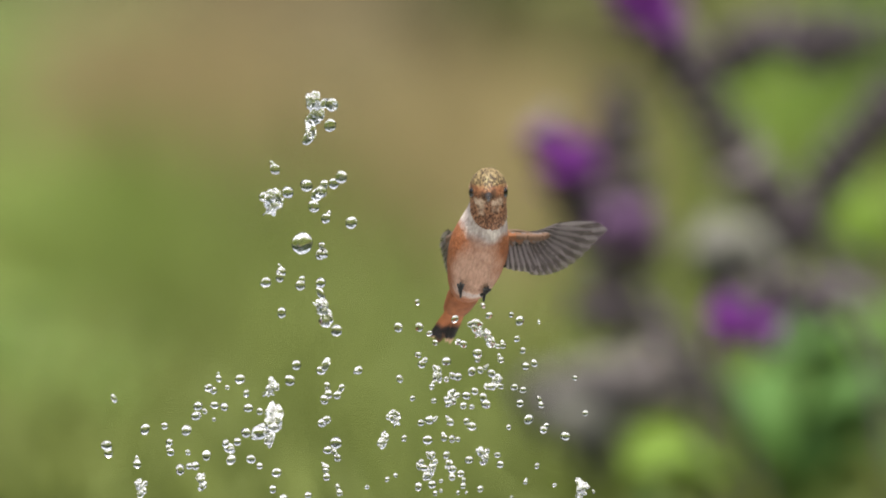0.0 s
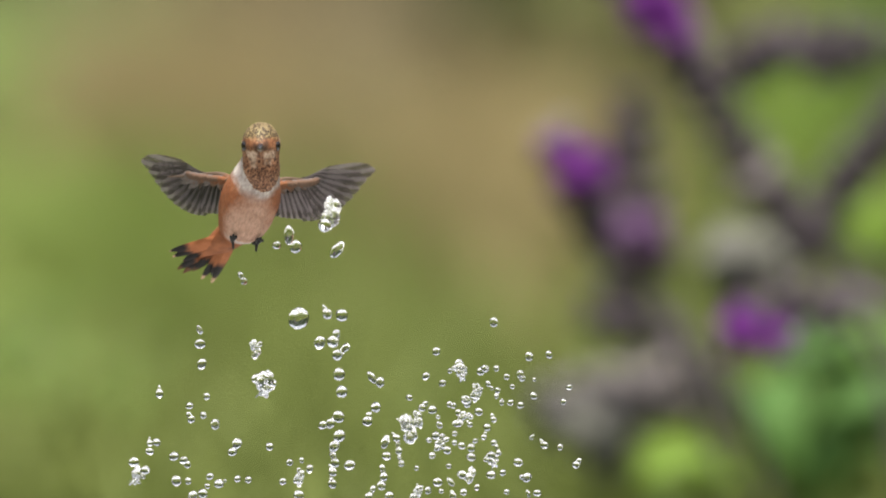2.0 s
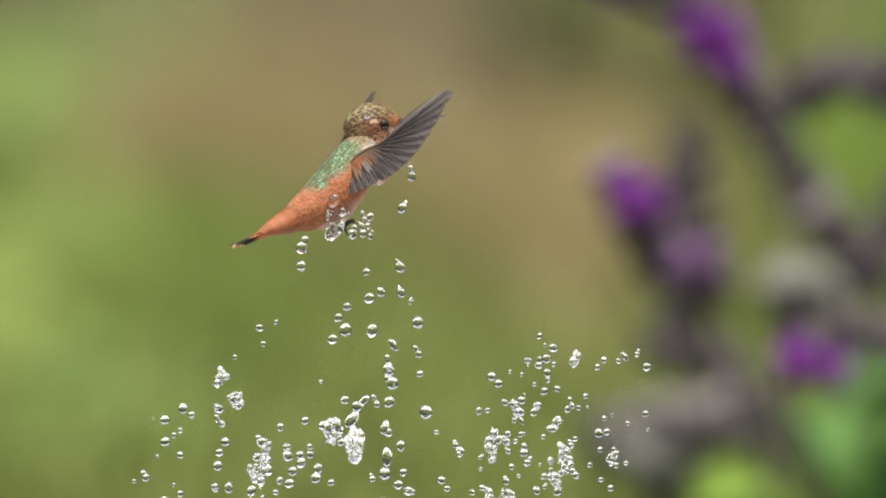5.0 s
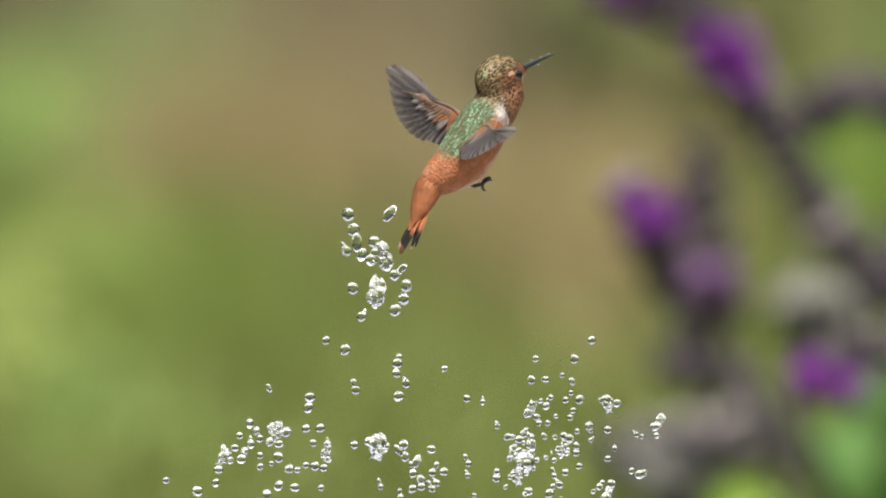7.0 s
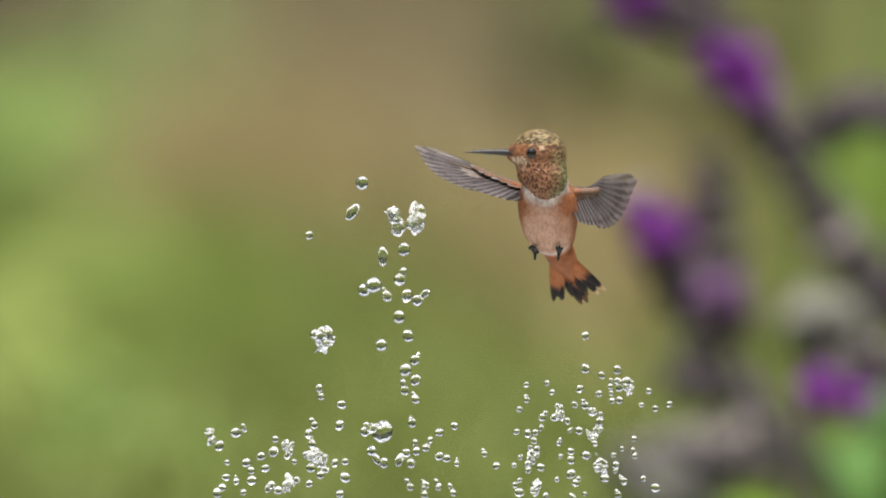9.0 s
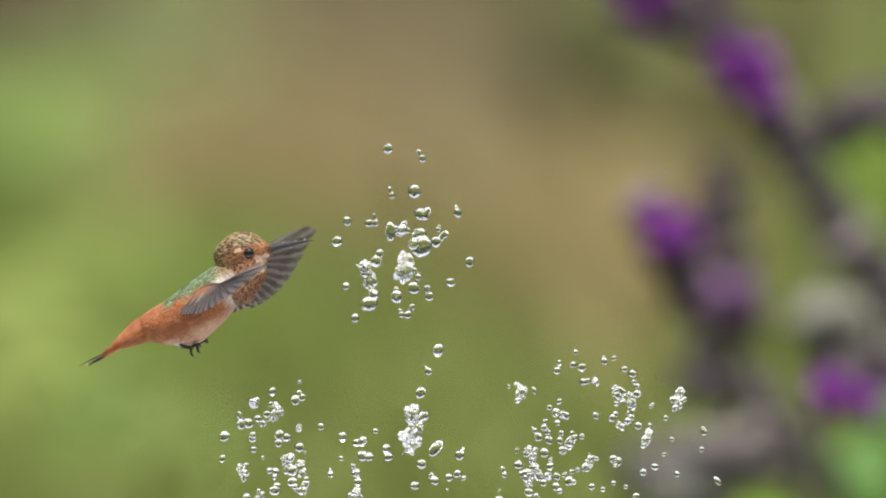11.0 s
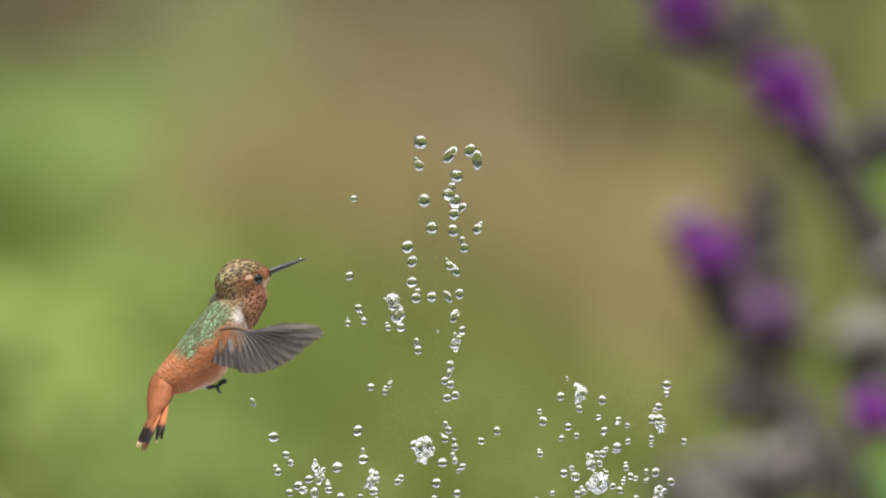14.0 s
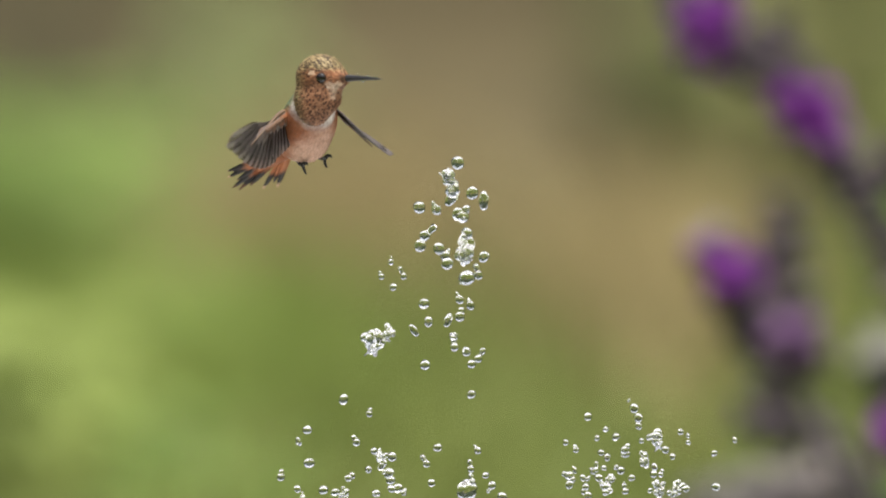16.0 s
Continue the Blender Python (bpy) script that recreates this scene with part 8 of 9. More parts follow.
    spray(12.5, "west", [(-37.3, 137.6), (-37.3, 133.9), (-34.4, 135.3), (-32.7, 133.0), (-29.8, 133.6), (-33.8, 130.7), (-31.5, 129.0), (-28.7, 127.3), (-26.4, 129.9), (-40.5, 127.8), (-39.3, 123.6), (-44.7, 122.7), (-35.2, 125.3), (-31.9, 123.0), (-25.5, 123.5), (-48.2, 119.8), (-50.8, 117.7), (-44.4, 118.6), (-44.7, 116.9), (-36.5, 119.8), (-25.8, 118.3), (-31.2, 116.1), (-17.2, 127.8), (-7.8, 129.0), (-3.7, 127.9), (-5.4, 123.3), (-4.0, 121.5), (-11.5, 120.7), (-6.1, 116.1), (-14.3, 120.4)])
    spray(12.5, "east", [(69.3, 166.6), (61.5, 158.1), (69.3, 154.9), (51.3, 157.7), (46.4, 154.3), (47.5, 152.0), (51.3, 154.3), (39.5, 151.1), (42.0, 150.6), (48.3, 149.1), (47.5, 146.0), (53.5, 151.1), (55.2, 149.7), (60.1, 150.8), (60.7, 148.9), (63.6, 145.5), (62.4, 142.2), (45.2, 142.5), (49.5, 142.0), (33.4, 140.5), (37.2, 140.2), (38.9, 141.7), (38.9, 138.2), (40.6, 141.1), (22.5, 139.3), (25.8, 137.1), (29.0, 135.3), (31.5, 137.1), (46.9, 138.8), (42.9, 137.1), (43.5, 135.3), (42.4, 137.6)])
    spray(12.5, "east", [(51.5, 136.5), (53.2, 135.3), (55.5, 137.6), (56.1, 139.4), (60.1, 139.4), (61.3, 141.1), (63.3, 138.2), (67.0, 135.9), (67.6, 133.6), (71.2, 134.8), (70.4, 132.1), (59.0, 132.5), (59.5, 135.9), (49.2, 132.8), (20.6, 132.2), (22.3, 132.2), (37.6, 131.9), (40.9, 131.6), (34.7, 130.5), (26.9, 128.4), (28.6, 125.9), (30.3, 126.5), (32.6, 127.3), (35.5, 127.5), (44.7, 128.1), (46.6, 129.0), (49.6, 128.8), (50.4, 126.4), (56.1, 127.1), (61.0, 128.5), (36.6, 125.0), (38.4, 123.3)])
    spray(12.5, "east", [(35.3, 122.5), (41.2, 125.0), (44.7, 123.9), (45.8, 121.6), (48.1, 121.3), (16.9, 121.2), (24.0, 120.6), (28.6, 122.1), (30.9, 120.4), (37.2, 120.4), (36.1, 118.7), (33.8, 119.3), (33.8, 116.4), (39.5, 116.4), (27.5, 116.2), (52.3, 120.1), (59.6, 118.4), (68.2, 121.6), (71.9, 119.3), (50.4, 115.8), (3.2, 127.6), (9.1, 125.6), (2.3, 117.0)])
    spray(13, "jet", [(-31.3, 224.7), (-0.0, 228.8), (3.3, 227.9), (-1.7, 224.1), (0.2, 216.7), (-11.3, 214.8), (4.6, 209.7), (-14.8, 200.8), (-4.1, 201.7), (-15.4, 197.9), (-3.2, 197.9), (-15.4, 188.6), (-6.0, 188.6), (-8.8, 186.7), (1.1, 188.6), (-2.6, 184.5), (-12.6, 183.0), (-13.5, 181.1), (-11.6, 181.7), (-13.5, 175.5), (-13.9, 172.7), (-12.9, 168.9), (-14.4, 164.3), (-15.4, 158.7), (-9.8, 157.7), (-9.8, 153.0), (-3.8, 161.5), (-2.6, 153.0), (-4.5, 151.2), (4.6, 152.7), (-27.2, 175.5), (-35.9, 154.9)])
    spray(13, "jet", [(-27.0, 155.8), (-4.1, 174.6), (-1.3, 170.8), (-4.5, 124.0), (-7.9, 142.4), (-24.7, 124.0)])
    spray(13, "lump", [(-7.9, 209.2), (-6.0, 208.4), (-15.4, 190.5), (-5.1, 190.5), (-14.8, 153.0), (-4.7, 125.4)])
    spray(13, "west", [(-64.9, 151.2), (-59.3, 149.9), (-56.5, 151.2), (-58.8, 135.3), (-52.4, 134.3), (-48.7, 136.2), (-46.2, 135.8), (-46.6, 134.3), (-40.6, 134.3), (-39.7, 130.2), (-37.8, 130.6), (-53.7, 131.2), (-49.0, 127.8), (-72.4, 123.5), (-63.1, 124.6), (-61.6, 126.8), (-57.1, 126.3), (-64.0, 123.5), (-58.4, 123.1), (-56.2, 121.2), (-52.4, 121.2), (-50.9, 122.2), (-49.0, 121.2), (-47.2, 121.2), (-87.4, 119.9), (-67.8, 117.1), (-55.6, 116.6), (-53.7, 116.0), (-10.1, 117.9), (2.4, 118.4), (-0.4, 115.6)])
    spray(13, "east", [(44.9, 165.2), (40.8, 157.7), (52.0, 156.8), (55.7, 152.1), (57.6, 148.4), (35.5, 147.1), (38.5, 145.9), (45.1, 145.0), (46.4, 145.6), (51.6, 146.5), (55.7, 145.9), (59.5, 146.5), (23.4, 138.4), (28.2, 138.1), (31.8, 140.9), (34.6, 140.9), (48.2, 142.2), (53.3, 139.0), (54.8, 139.9), (50.5, 137.1), (55.7, 135.3), (61.3, 133.4), (65.1, 136.2), (66.6, 134.3), (66.0, 140.9), (45.4, 135.3), (35.5, 134.7), (40.8, 134.7), (42.1, 132.5), (30.1, 131.5), (22.0, 131.2), (24.9, 131.2)])
    spray(13, "east", [(33.6, 129.1), (35.1, 129.7), (45.4, 129.7), (46.4, 128.7), (50.1, 127.2), (50.1, 124.6), (41.7, 125.0), (42.6, 123.1), (40.8, 124.0), (43.6, 122.2), (41.7, 121.2), (43.0, 120.3), (41.7, 117.5), (38.0, 118.4), (37.0, 117.5), (35.1, 121.2), (33.6, 119.4), (33.3, 117.9), (47.3, 119.4), (47.3, 117.5), (46.4, 116.6), (58.5, 123.1), (63.2, 120.9), (55.7, 117.5), (54.8, 116.6), (15.5, 120.7), (19.8, 117.5), (24.5, 116.6), (58.5, 116.6), (39.8, 116.6)])
    spray(13.5, "jet", [(-13.5, 235.9), (5.0, 230.1), (-20.0, 224.3), (-11.6, 222.8), (-5.1, 221.0), (-18.2, 217.2), (-11.6, 216.3), (-5.1, 216.7), (1.3, 217.2), (-34.1, 213.1), (-23.4, 210.7), (-17.8, 212.2), (-10.3, 209.7), (-16.3, 207.9), (-31.3, 204.5), (-15.9, 204.1), (-9.8, 202.2), (-15.9, 199.1), (-13.5, 196.6), (-6.4, 196.1), (-8.4, 192.0), (-13.3, 184.1), (-8.3, 179.2), (-3.8, 180.7), (-28.4, 169.8), (-28.0, 166.8), (-12.5, 176.0), (-13.5, 165.3), (-3.7, 158.0), (-7.0, 154.5), (-17.5, 152.1), (-9.0, 146.2)])
    spray(13.5, "jet", [(-9.0, 143.3), (-2.3, 143.5), (-4.9, 140.9), (-7.2, 130.9), (0.2, 131.5), (3.0, 134.1), (-22.9, 123.0), (-23.5, 119.5), (-6.0, 125.6), (-4.5, 123.8), (-4.0, 119.7), (-8.0, 178.0)])
    spray(13.5, "lump", [(-30.2, 161.0), (-17.5, 151.5), (39.3, 125.1), (-12.6, 201.3)])
    spray(13.5, "west", [(-72.8, 145.3), (-72.2, 141.1), (-74.7, 139.1), (-57.5, 141.8), (-59.6, 137.1), (-56.7, 136.0), (-61.7, 133.8), (-64.1, 131.1), (-64.3, 127.7), (-56.4, 128.5), (-51.7, 129.4), (-74.9, 126.7), (-71.0, 122.3), (-66.7, 123.5), (-63.5, 121.2), (-58.7, 120.6), (-48.6, 150.0), (-38.1, 144.2), (-32.9, 141.3), (-29.9, 139.7), (-26.9, 141.9), (-46.9, 140.3), (-46.4, 137.4), (-50.2, 136.2), (-42.9, 137.1), (-46.1, 134.1), (-43.5, 133.6), (-40.5, 133.0), (-39.4, 130.7), (-35.2, 134.1), (-34.5, 129.1), (-43.9, 126.8)])
    spray(13.5, "west", [(-43.7, 128.5), (-39.4, 126.8), (-43.1, 123.2), (-36.4, 123.2), (-39.8, 120.6), (-47.6, 119.7), (-29.4, 119.5)])
    spray(13.5, "east", [(49.5, 169.2), (61.0, 156.3), (38.3, 153.7), (48.3, 152.2), (48.3, 150.2), (44.3, 145.9), (47.5, 143.9), (57.7, 141.2), (56.5, 136.0), (67.7, 138.3), (63.0, 133.9), (67.1, 128.6), (22.8, 142.7), (27.5, 140.7), (39.0, 139.6), (35.1, 138.0), (35.5, 135.7), (38.9, 136.0), (45.7, 137.8), (45.7, 133.7), (50.2, 132.7), (51.3, 129.0), (26.7, 131.9), (21.0, 130.9), (24.2, 128.6), (18.7, 127.2), (32.8, 130.1), (36.3, 130.9), (32.0, 126.8), (38.7, 129.2), (38.1, 126.8), (40.4, 125.6)])
    spray(13.5, "east", [(39.9, 123.3), (37.5, 124.5), (30.8, 123.3), (32.8, 123.9), (45.1, 126.8), (45.5, 122.4), (55.7, 126.8), (64.9, 122.1), (36.9, 120.9), (39.9, 120.0), (42.8, 122.7), (48.7, 120.1), (52.2, 120.4), (23.7, 119.7), (29.9, 119.5), (34.6, 122.1), (65.1, 120.1), (12.2, 124.2)])
    spray(14, "jet", [(-15.7, 238.5), (-6.0, 234.1), (0.7, 235.4), (3.0, 232.6), (-16.3, 231.6), (-3.8, 227.3), (-6.0, 222.3), (-4.5, 218.5), (-3.6, 215.3), (-14.4, 219.5), (-37.8, 219.5), (-12.0, 210.1), (-4.9, 209.2), (3.3, 210.1), (-20.0, 203.9), (-18.5, 198.9), (-1.7, 204.5), (-6.4, 197.9), (-4.1, 196.1), (-39.1, 194.2), (-18.5, 192.3), (-17.1, 187.7), (-12.0, 187.3), (-6.8, 187.1), (-3.0, 187.7), (-36.3, 183.4), (-4.5, 181.1), (-39.8, 178.7), (-34.9, 180.3), (-26.6, 177.3), (-22.4, 176.8), (-16.9, 170.5)])
    spray(14, "jet", [(-32.2, 157.5), (-27.4, 156.4), (-25.7, 158.8), (-5.7, 165.2), (-7.1, 160.6), (-5.9, 158.3), (-4.2, 154.7), (-7.1, 153.6), (-6.9, 144.4), (-8.0, 140.2), (-4.5, 138.7), (-4.5, 134.9)])
    spray(14, "lump", [(-14.5, 135.9), (43.2, 125.5), (-24.2, 183.9)])
    spray(14, "west", [(-71.0, 152.6), (-64.2, 141.1), (-36.6, 142.9), (-60.1, 135.1), (-58.4, 133.1), (-63.4, 129.2), (-50.6, 131.4), (-49.2, 128.2), (-43.3, 130.9), (-52.8, 126.4), (-56.3, 124.3), (-54.5, 123.3), (-59.2, 121.9), (-46.3, 125.5), (-46.1, 123.1), (-42.2, 121.0), (-34.7, 133.1), (-30.2, 129.0), (-31.9, 125.7), (-31.2, 123.1), (-22.2, 127.3), (-23.3, 126.1), (-35.7, 121.0), (-8.4, 132.9), (-1.8, 131.4), (-14.5, 136.1), (-10.6, 125.2), (-3.7, 122.0), (-11.0, 120.8), (-3.7, 172.6), (-1.9, 176.4)])
    spray(14, "east", [(30.6, 154.6), (24.7, 145.8), (44.3, 153.2), (36.7, 150.0), (43.1, 147.9), (35.9, 141.4), (44.9, 143.2), (49.6, 146.5), (52.6, 144.8), (60.8, 146.8), (63.5, 145.2), (62.9, 151.1), (65.5, 155.6), (60.6, 140.9), (60.6, 138.3), (52.9, 139.1), (71.4, 138.9), (23.7, 135.0), (42.6, 135.9), (44.9, 136.2), (49.0, 136.2), (40.8, 132.3), (43.5, 132.4), (34.3, 131.2), (31.7, 129.1), (35.5, 128.2), (52.2, 131.2), (62.0, 129.1), (53.7, 127.3), (58.8, 126.7), (67.0, 126.1), (45.5, 129.1)])
    spray(14, "east", [(41.4, 126.1), (37.9, 123.4), (40.2, 124.4), (44.3, 124.4), (47.9, 125.0), (50.2, 123.2), (36.1, 122.0), (51.4, 126.7), (55.5, 127.3), (27.9, 122.9), (55.5, 121.4), (63.2, 121.4), (22.6, 120.8), (42.6, 126.1), (4.3, 139.4), (9.6, 142.8)])
    spray(14.5, "jet", [(-31.1, 233.1), (-12.0, 233.1), (-21.2, 228.3), (-24.5, 225.1), (-31.1, 222.6), (-11.4, 226.0), (-10.1, 222.3), (-10.5, 219.5), (-14.6, 219.8), (-20.2, 220.4), (-18.5, 217.6), (-19.9, 213.8), (-14.2, 214.2), (-17.4, 211.0), (2.0, 211.0), (3.5, 206.4), (-4.9, 207.3), (-2.1, 204.5), (-14.8, 202.6), (-8.6, 210.1), (-9.2, 204.5), (-6.8, 198.9), (-4.0, 198.9), (-0.2, 197.0), (-0.2, 193.3), (-8.6, 195.1), (-23.0, 193.3), (-28.7, 189.2), (-15.2, 190.5), (-10.5, 189.5), (-8.6, 191.4), (-4.3, 185.4)])
    spray(14.5, "jet", [(-15.2, 182.0), (-13.3, 182.4), (-8.6, 181.1), (6.3, 191.0), (-28.7, 167.1), (-11.4, 171.8), (-11.8, 168.0), (-4.0, 168.4), (-1.5, 168.0), (-7.7, 160.5), (-6.8, 152.5), (-6.2, 142.8)])
    spray(14.5, "lump", [(-6.8, 213.8), (-8.6, 201.7), (-5.8, 200.8), (-6.2, 159.6), (-7.7, 206.4), (-13.3, 188.6)])
    spray(14.5, "west", [(-53.9, 154.5), (-39.5, 151.2), (-45.7, 149.7), (-44.7, 145.2), (-59.1, 139.6), (-50.7, 137.7), (-54.8, 135.6), (-53.5, 135.6), (-31.1, 133.8), (-26.4, 135.3), (-76.9, 131.5), (-65.7, 133.4), (-67.6, 131.5), (-66.1, 129.7), (-63.8, 130.0), (-61.0, 131.2), (-58.2, 131.9), (-63.3, 126.5), (-53.5, 127.8), (-52.6, 129.7), (-51.7, 131.5), (-54.5, 126.8), (-47.0, 129.7), (-46.6, 126.8), (-46.1, 125.0), (-47.9, 124.0), (-48.9, 123.1), (-51.7, 124.4), (-41.0, 126.8), (-40.4, 125.0), (-49.8, 123.7), (-87.2, 125.9)])
    spray(14.5, "west", [(-66.6, 123.1), (-7.7, 123.1), (-4.9, 123.1), (-0.6, 131.5), (-64.8, 128.7)])
    spray(14.5, "east", [(17.2, 162.4), (40.0, 154.4), (46.6, 156.8), (61.2, 156.8), (55.5, 152.5), (60.6, 147.8), (30.7, 148.4), (32.5, 149.3), (32.5, 146.5), (35.3, 146.1), (33.8, 144.2), (40.0, 147.4), (41.9, 145.6), (43.8, 146.1), (44.7, 145.6), (25.0, 142.8), (57.2, 144.6), (58.7, 141.8), (59.7, 140.9), (48.4, 143.7), (47.5, 140.9), (47.9, 138.1), (52.2, 140.9), (36.3, 140.9), (37.2, 139.0), (35.3, 138.1), (35.3, 136.6), (39.1, 139.0), (40.0, 137.1), (41.9, 139.0), (41.9, 136.2), (42.8, 133.4)])
    spray(14.5, "east", [(43.8, 132.5), (41.9, 134.3), (50.3, 137.1), (51.2, 136.6), (17.6, 135.3), (21.3, 133.0), (26.9, 136.2), (30.3, 135.3), (30.7, 131.9), (34.0, 131.9), (46.2, 131.5), (45.6, 129.7), (47.5, 126.8), (52.2, 126.3), (51.2, 123.5), (63.4, 125.9), (69.0, 123.5), (74.1, 136.6), (56.8, 131.9), (19.4, 127.4), (28.8, 127.8), (27.8, 125.9), (35.3, 125.9), (37.2, 126.8), (38.1, 125.9), (39.1, 125.0), (40.9, 124.0), (36.3, 124.0), (42.8, 126.8), (23.2, 123.1), (25.0, 124.0), (17.6, 122.7)])
    spray(14.5, "east", [(31.6, 123.5), (37.2, 123.5), (38.1, 127.8)])
    spray(15, "jet", [(-22.7, 234.2), (-16.3, 230.9), (-18.5, 224.9), (-26.8, 222.1), (-18.4, 218.3), (-11.8, 220.6), (-9.0, 220.6), (-15.2, 218.3), (-28.7, 212.2), (-27.0, 207.5), (-18.5, 211.2), (-15.2, 214.0), (-8.6, 214.6), (-11.1, 209.7), (-15.2, 205.6), (-29.8, 201.3), (-4.5, 200.0), (-1.2, 198.5), (-19.5, 196.6), (-18.5, 192.1), (-11.1, 195.0), (-6.4, 191.6), (-15.7, 186.0), (-6.4, 184.7), (7.3, 206.9), (-53.7, 183.3), (-34.8, 182.4), (-35.4, 171.3), (-13.7, 183.3), (-9.0, 179.4), (-11.0, 169.4), (-11.3, 163.6)])
    spray(15, "jet", [(-9.5, 160.9), (-7.8, 159.7), (-12.5, 156.2), (-7.8, 155.3), (-9.8, 145.6), (-10.1, 143.2), (-27.4, 142.0), (-26.4, 139.3), (-9.2, 133.2), (-14.2, 129.7), (-14.2, 127.0), (-11.5, 127.3)])
    spray(15, "lump", [(34.6, 136.8), (-10.1, 145.0), (-8.1, 205.1), (-10.5, 190.6)])
    spray(15, "west", [(-59.3, 167.9), (-54.6, 157.0), (-73.7, 153.8), (-48.6, 150.6), (-49.9, 143.2), (-40.7, 143.0), (-71.1, 143.4), (-74.0, 140.0), (-70.2, 137.1), (-66.3, 138.7), (-80.8, 135.5), (-64.9, 133.4), (-59.0, 132.0), (-58.2, 129.6), (-52.9, 131.2), (-83.3, 128.2), (-77.5, 126.1), (-43.9, 138.5), (-45.4, 135.0), (-41.6, 136.7), (-35.4, 139.3), (-32.1, 139.1), (-31.9, 134.6), (-34.0, 133.0), (-34.8, 129.4), (-37.8, 130.2), (-41.0, 127.9), (-32.7, 125.9), (-35.7, 124.9), (-29.5, 126.1), (-27.2, 127.3), (-28.4, 129.1)])
    spray(15, "west", [(-7.2, 126.7), (-4.5, 125.9), (-3.1, 137.7), (-9.5, 132.0)])
    spray(15, "east", [(12.8, 158.0), (18.5, 158.6), (19.0, 150.6), (36.1, 157.1), (48.3, 164.5), (48.1, 153.5), (48.5, 151.8), (62.4, 151.5), (70.2, 146.2), (75.2, 148.2), (53.4, 148.3), (55.7, 146.2), (48.3, 146.5), (51.0, 144.5), (48.5, 143.3), (41.6, 148.8), (41.6, 145.6), (44.0, 144.8), (38.1, 143.3), (37.5, 141.3), (44.6, 140.9), (46.9, 140.3), (46.9, 137.7), (50.5, 137.0), (52.6, 141.3), (55.4, 139.7), (57.2, 139.2), (60.2, 142.3), (28.7, 144.4), (28.7, 141.5), (31.6, 142.1), (30.5, 140.1)])
    spray(15, "east", [(34.0, 138.6), (26.9, 137.4), (21.9, 138.2), (31.6, 136.8), (34.6, 136.2), (36.9, 136.8), (35.8, 134.4), (37.5, 133.3), (41.1, 134.4), (40.5, 132.1), (42.8, 132.1), (44.6, 136.8), (44.0, 130.3), (40.5, 127.4), (43.4, 126.8), (35.2, 126.8), (35.8, 125.6), (27.8, 131.5), (29.9, 125.6), (34.0, 129.7), (21.3, 132.1), (23.6, 130.9), (20.1, 130.3), (21.4, 125.2), (58.7, 135.0), (62.2, 135.0), (65.2, 133.0), (62.6, 129.7), (55.8, 132.1), (54.9, 129.7), (50.5, 130.3), (48.3, 131.5)])
    spray(15, "east", [(50.5, 126.2), (54.0, 125.3), (55.5, 126.2), (35.2, 132.1), (3.4, 129.1), (6.9, 133.0), (6.3, 153.6)])
    spray(15.5, "jet", [(-13.9, 235.2), (-48.5, 233.7), (-36.3, 231.4), (-35.8, 229.0), (-20.0, 229.6), (-25.1, 227.7), (-21.7, 225.8), (-15.4, 225.4), (-9.8, 228.1), (-6.8, 226.8), (-23.2, 219.8), (-14.8, 222.5), (-33.1, 219.6), (-30.7, 219.8), (-29.8, 216.5), (-33.0, 215.2), (-26.6, 216.1), (-14.8, 217.4), (-16.7, 214.0), (-39.7, 209.9), (-18.9, 210.3), (-9.2, 209.9), (-12.9, 204.3), (-33.5, 203.0), (-22.9, 204.3), (-27.9, 201.5), (-12.0, 198.3), (-10.1, 193.6), (-10.5, 191.2), (-7.3, 190.3), (-9.4, 186.5), (-15.2, 192.5)])
    spray(15.5, "jet", [(-20.4, 189.9), (-34.8, 189.9), (-6.8, 182.4), (-4.9, 180.4), (-1.3, 180.4), (-8.6, 173.8), (-7.3, 166.9), (-4.9, 161.6), (-3.6, 151.9), (-13.7, 153.8)])
    spray(15.5, "lump", [(-24.2, 246.8), (-24.2, 221.7), (-12.0, 223.0), (-18.5, 216.1), (-13.9, 209.0), (-6.4, 137.0)])
    spray(15.5, "west", [(-43.8, 180.0), (-34.5, 174.4), (-29.4, 172.9), (-53.2, 170.1), (-61.2, 166.0), (-43.4, 168.2), (-37.8, 155.7), (-30.7, 155.7), (-26.0, 153.2), (-52.8, 156.2), (-62.5, 151.9), (-34.8, 142.6), (-30.3, 145.0), (-23.6, 144.1), (-59.3, 141.1), (-50.7, 138.3), (-58.4, 136.0), (-64.8, 136.0), (-45.3, 135.5), (-28.5, 135.5), (-90.0, 131.0), (-77.9, 130.4), (-74.7, 131.7), (-57.5, 130.8), (-54.5, 130.4), (-50.4, 128.5), (-46.6, 132.3), (-41.9, 131.7), (-34.1, 132.3), (-32.2, 130.4), (-28.8, 128.9), (-33.9, 127.0)])
    spray(15.5, "east", [(32.0, 161.6), (36.6, 160.7), (37.2, 156.6), (40.4, 152.9), (41.9, 153.4), (49.4, 152.5), (52.9, 153.4), (62.5, 157.0), (62.8, 150.4), (15.5, 149.1), (9.9, 150.0), (17.6, 146.3), (21.7, 144.8), (25.4, 142.6), (23.9, 141.3), (42.3, 148.2), (43.8, 146.3), (38.9, 143.9), (42.6, 142.9), (46.0, 143.1), (54.4, 142.6), (55.0, 140.3), (48.8, 140.3), (29.2, 139.8), (32.0, 139.8), (19.4, 138.3), (15.7, 135.6), (10.4, 138.8), (8.6, 142.9), (28.6, 136.0), (32.0, 132.6), (19.8, 131.9)])
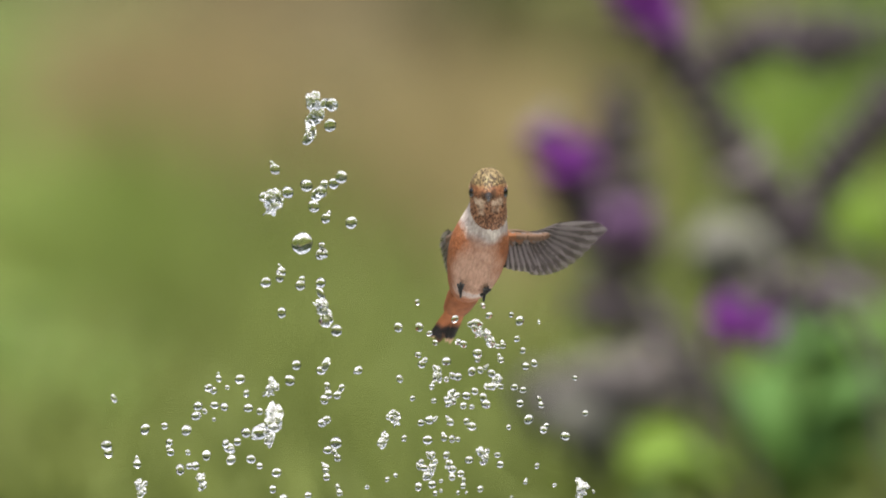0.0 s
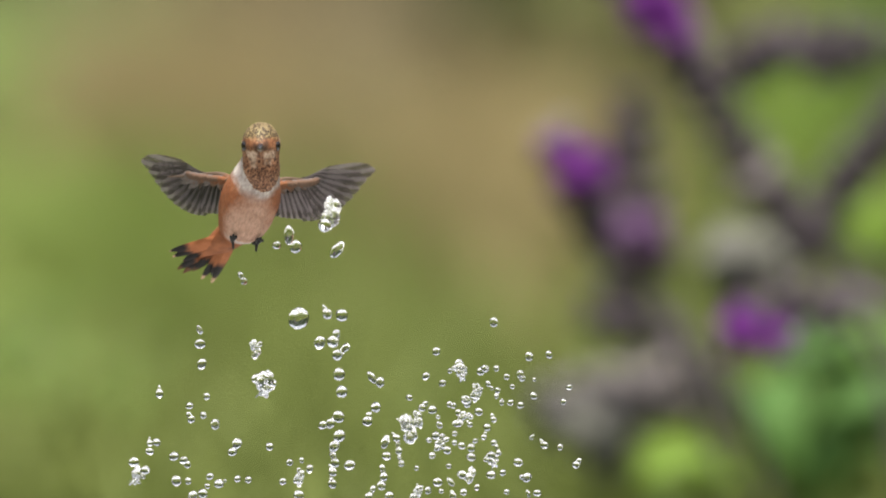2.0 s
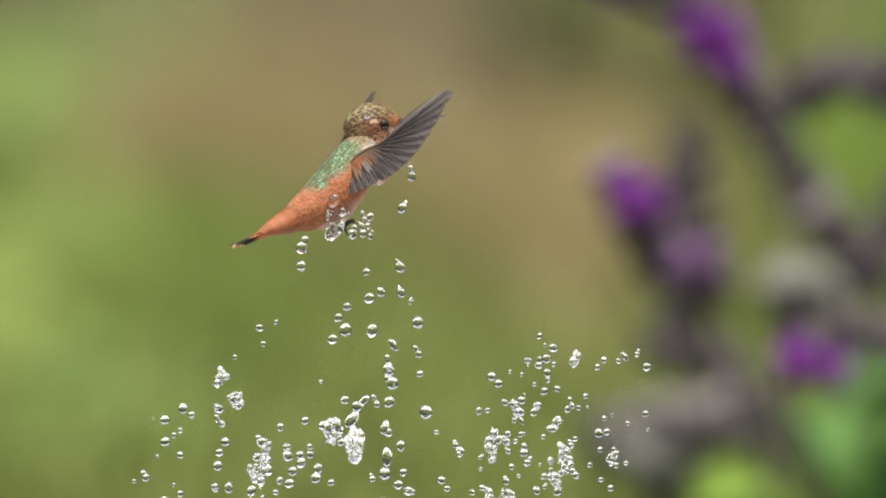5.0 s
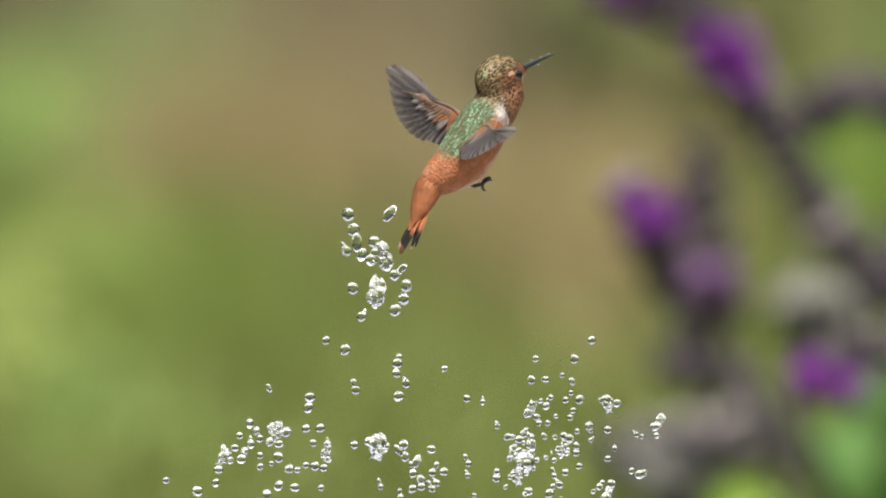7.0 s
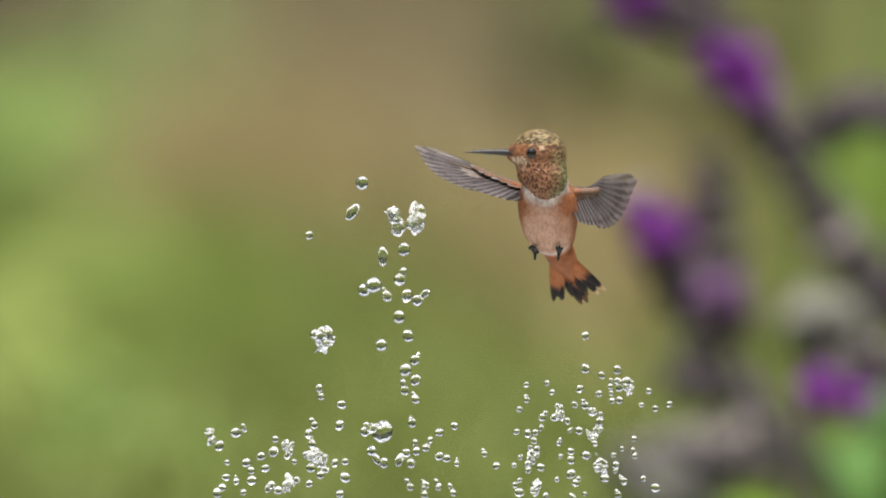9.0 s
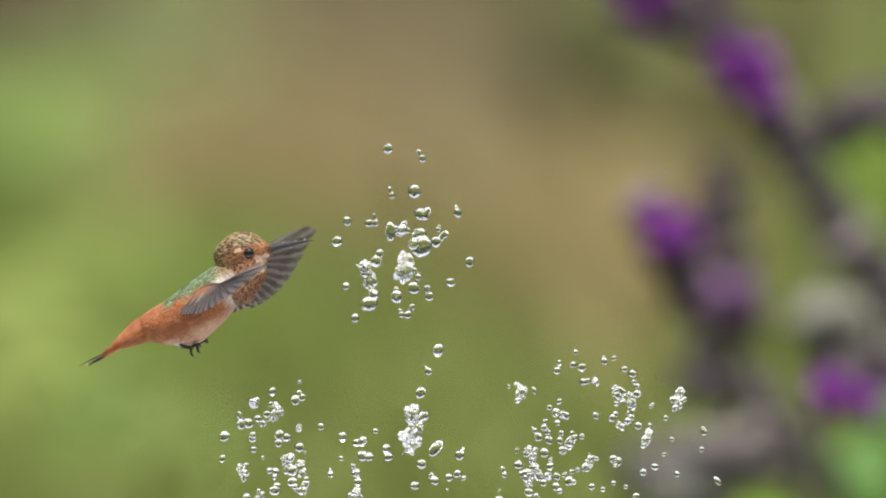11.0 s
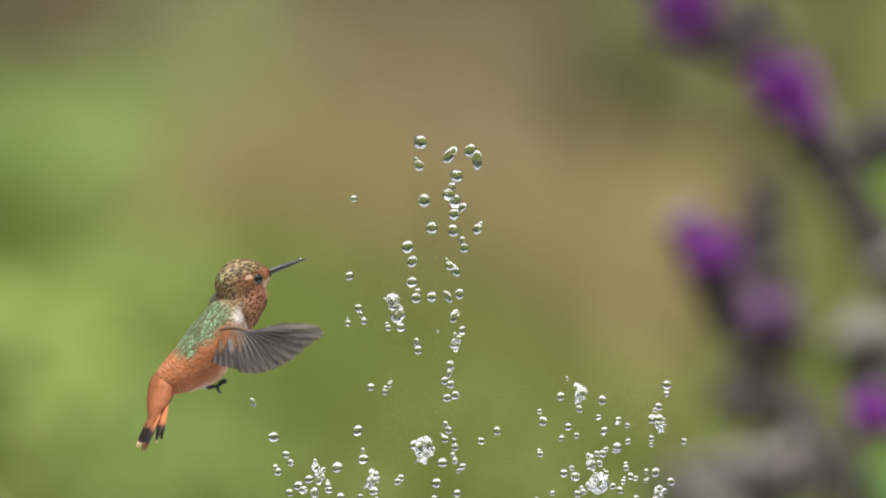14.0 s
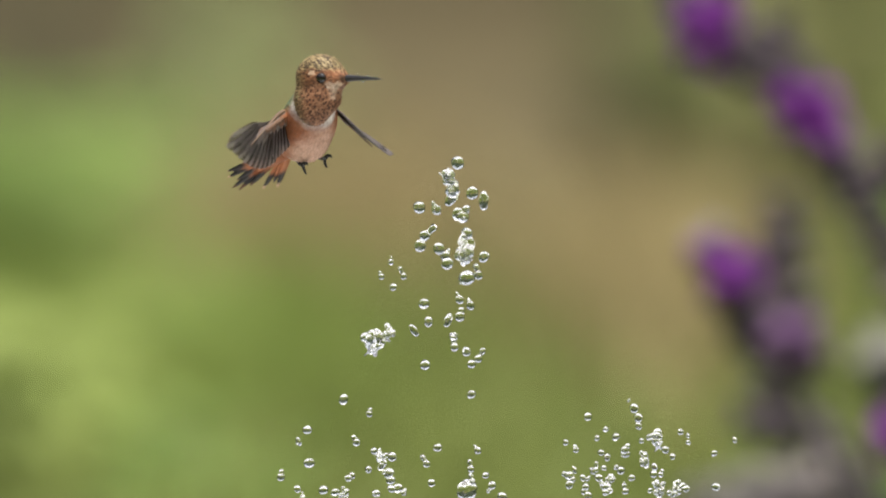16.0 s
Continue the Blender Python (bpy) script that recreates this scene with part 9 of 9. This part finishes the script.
    spray(15.5, "east", [(15.1, 130.4), (5.8, 127.6), (45.4, 135.6), (47.9, 136.0), (46.0, 130.4), (39.4, 130.4), (40.4, 127.6), (34.8, 127.6), (32.0, 125.7), (46.0, 126.7), (49.7, 125.7), (29.2, 125.2), (36.6, 124.8), (41.3, 124.8)])
    spray(16, "jet", [(-10.7, 238.7), (-12.7, 226.9), (-6.0, 228.4), (-2.1, 226.2), (-17.8, 224.1), (-23.4, 223.9), (-8.6, 221.9), (-10.9, 221.3), (-20.6, 215.3), (-23.0, 211.6), (-7.7, 215.3), (-16.9, 210.3), (-14.6, 208.2), (-14.1, 205.4), (-2.1, 207.5), (-32.8, 206.0), (-29.0, 202.2), (-36.1, 201.3), (-32.0, 197.6), (-4.3, 202.6), (-10.3, 193.8), (-6.6, 192.0), (-21.7, 192.3), (-9.9, 188.6), (-39.8, 156.2), (-21.5, 171.8), (-25.3, 183.0), (-20.6, 185.6), (-13.9, 186.8), (-12.1, 180.9), (-12.1, 178.6), (-7.7, 176.8)])
    spray(16, "jet", [(-3.3, 175.0), (-6.2, 172.1), (-6.2, 162.1), (-17.4, 144.2), (-21.5, 140.3), (-4.4, 143.5), (-6.5, 138.5), (-5.9, 135.0), (-1.5, 135.0), (0.6, 132.0), (-19.4, 132.6), (-28.3, 130.2)])
    spray(16, "lump", [(-38.2, 178.5), (-7.7, 130.3), (-13.3, 232.2), (-7.7, 209.7), (-7.7, 200.8)])
    spray(16, "west", [(-63.2, 146.7), (-59.7, 139.6), (-48.5, 160.3), (-46.8, 134.4), (-40.0, 137.9), (-44.7, 146.1), (-36.5, 142.0), (-35.9, 140.0), (-33.5, 136.1), (-33.0, 133.2), (-55.3, 130.0), (-51.2, 129.6), (-63.9, 130.2), (-61.8, 128.4), (-37.7, 129.1), (-32.7, 130.6), (-30.6, 130.6), (-38.5, 178.0), (-34.1, 181.1)])
    spray(16, "east", [(32.3, 155.0), (47.6, 157.2), (49.0, 154.5), (49.0, 151.5), (38.2, 150.9), (35.3, 147.7), (41.5, 148.2), (52.6, 148.0), (50.0, 146.8), (55.3, 149.2), (55.3, 146.6), (57.9, 143.9), (60.3, 141.9), (62.9, 150.1), (65.5, 146.2), (74.1, 142.3), (24.9, 145.6), (28.2, 143.5), (36.7, 143.3), (44.7, 144.4), (44.7, 141.8), (51.2, 140.3), (33.9, 137.0), (37.6, 138.3), (43.2, 137.0), (26.2, 135.6), (27.4, 134.4), (26.2, 132.1), (30.6, 133.8), (32.3, 134.4), (35.9, 134.4), (36.8, 132.7)])
    spray(16, "east", [(38.8, 132.7), (39.4, 130.9), (44.3, 132.1), (44.7, 130.3), (46.8, 134.8), (54.3, 138.0), (54.1, 135.6), (56.5, 136.2), (52.9, 130.3), (54.7, 130.3), (59.1, 130.1), (62.0, 130.3), (64.7, 131.7), (74.7, 130.9), (31.2, 129.7), (32.4, 128.5), (4.1, 128.7)])
    rng = random.Random(77)
    count = {}
    for source, ob in DROPS:
        key_drop(source, count.setdefault(source, 0), ob, rng)
        count[source] += 1


motions()
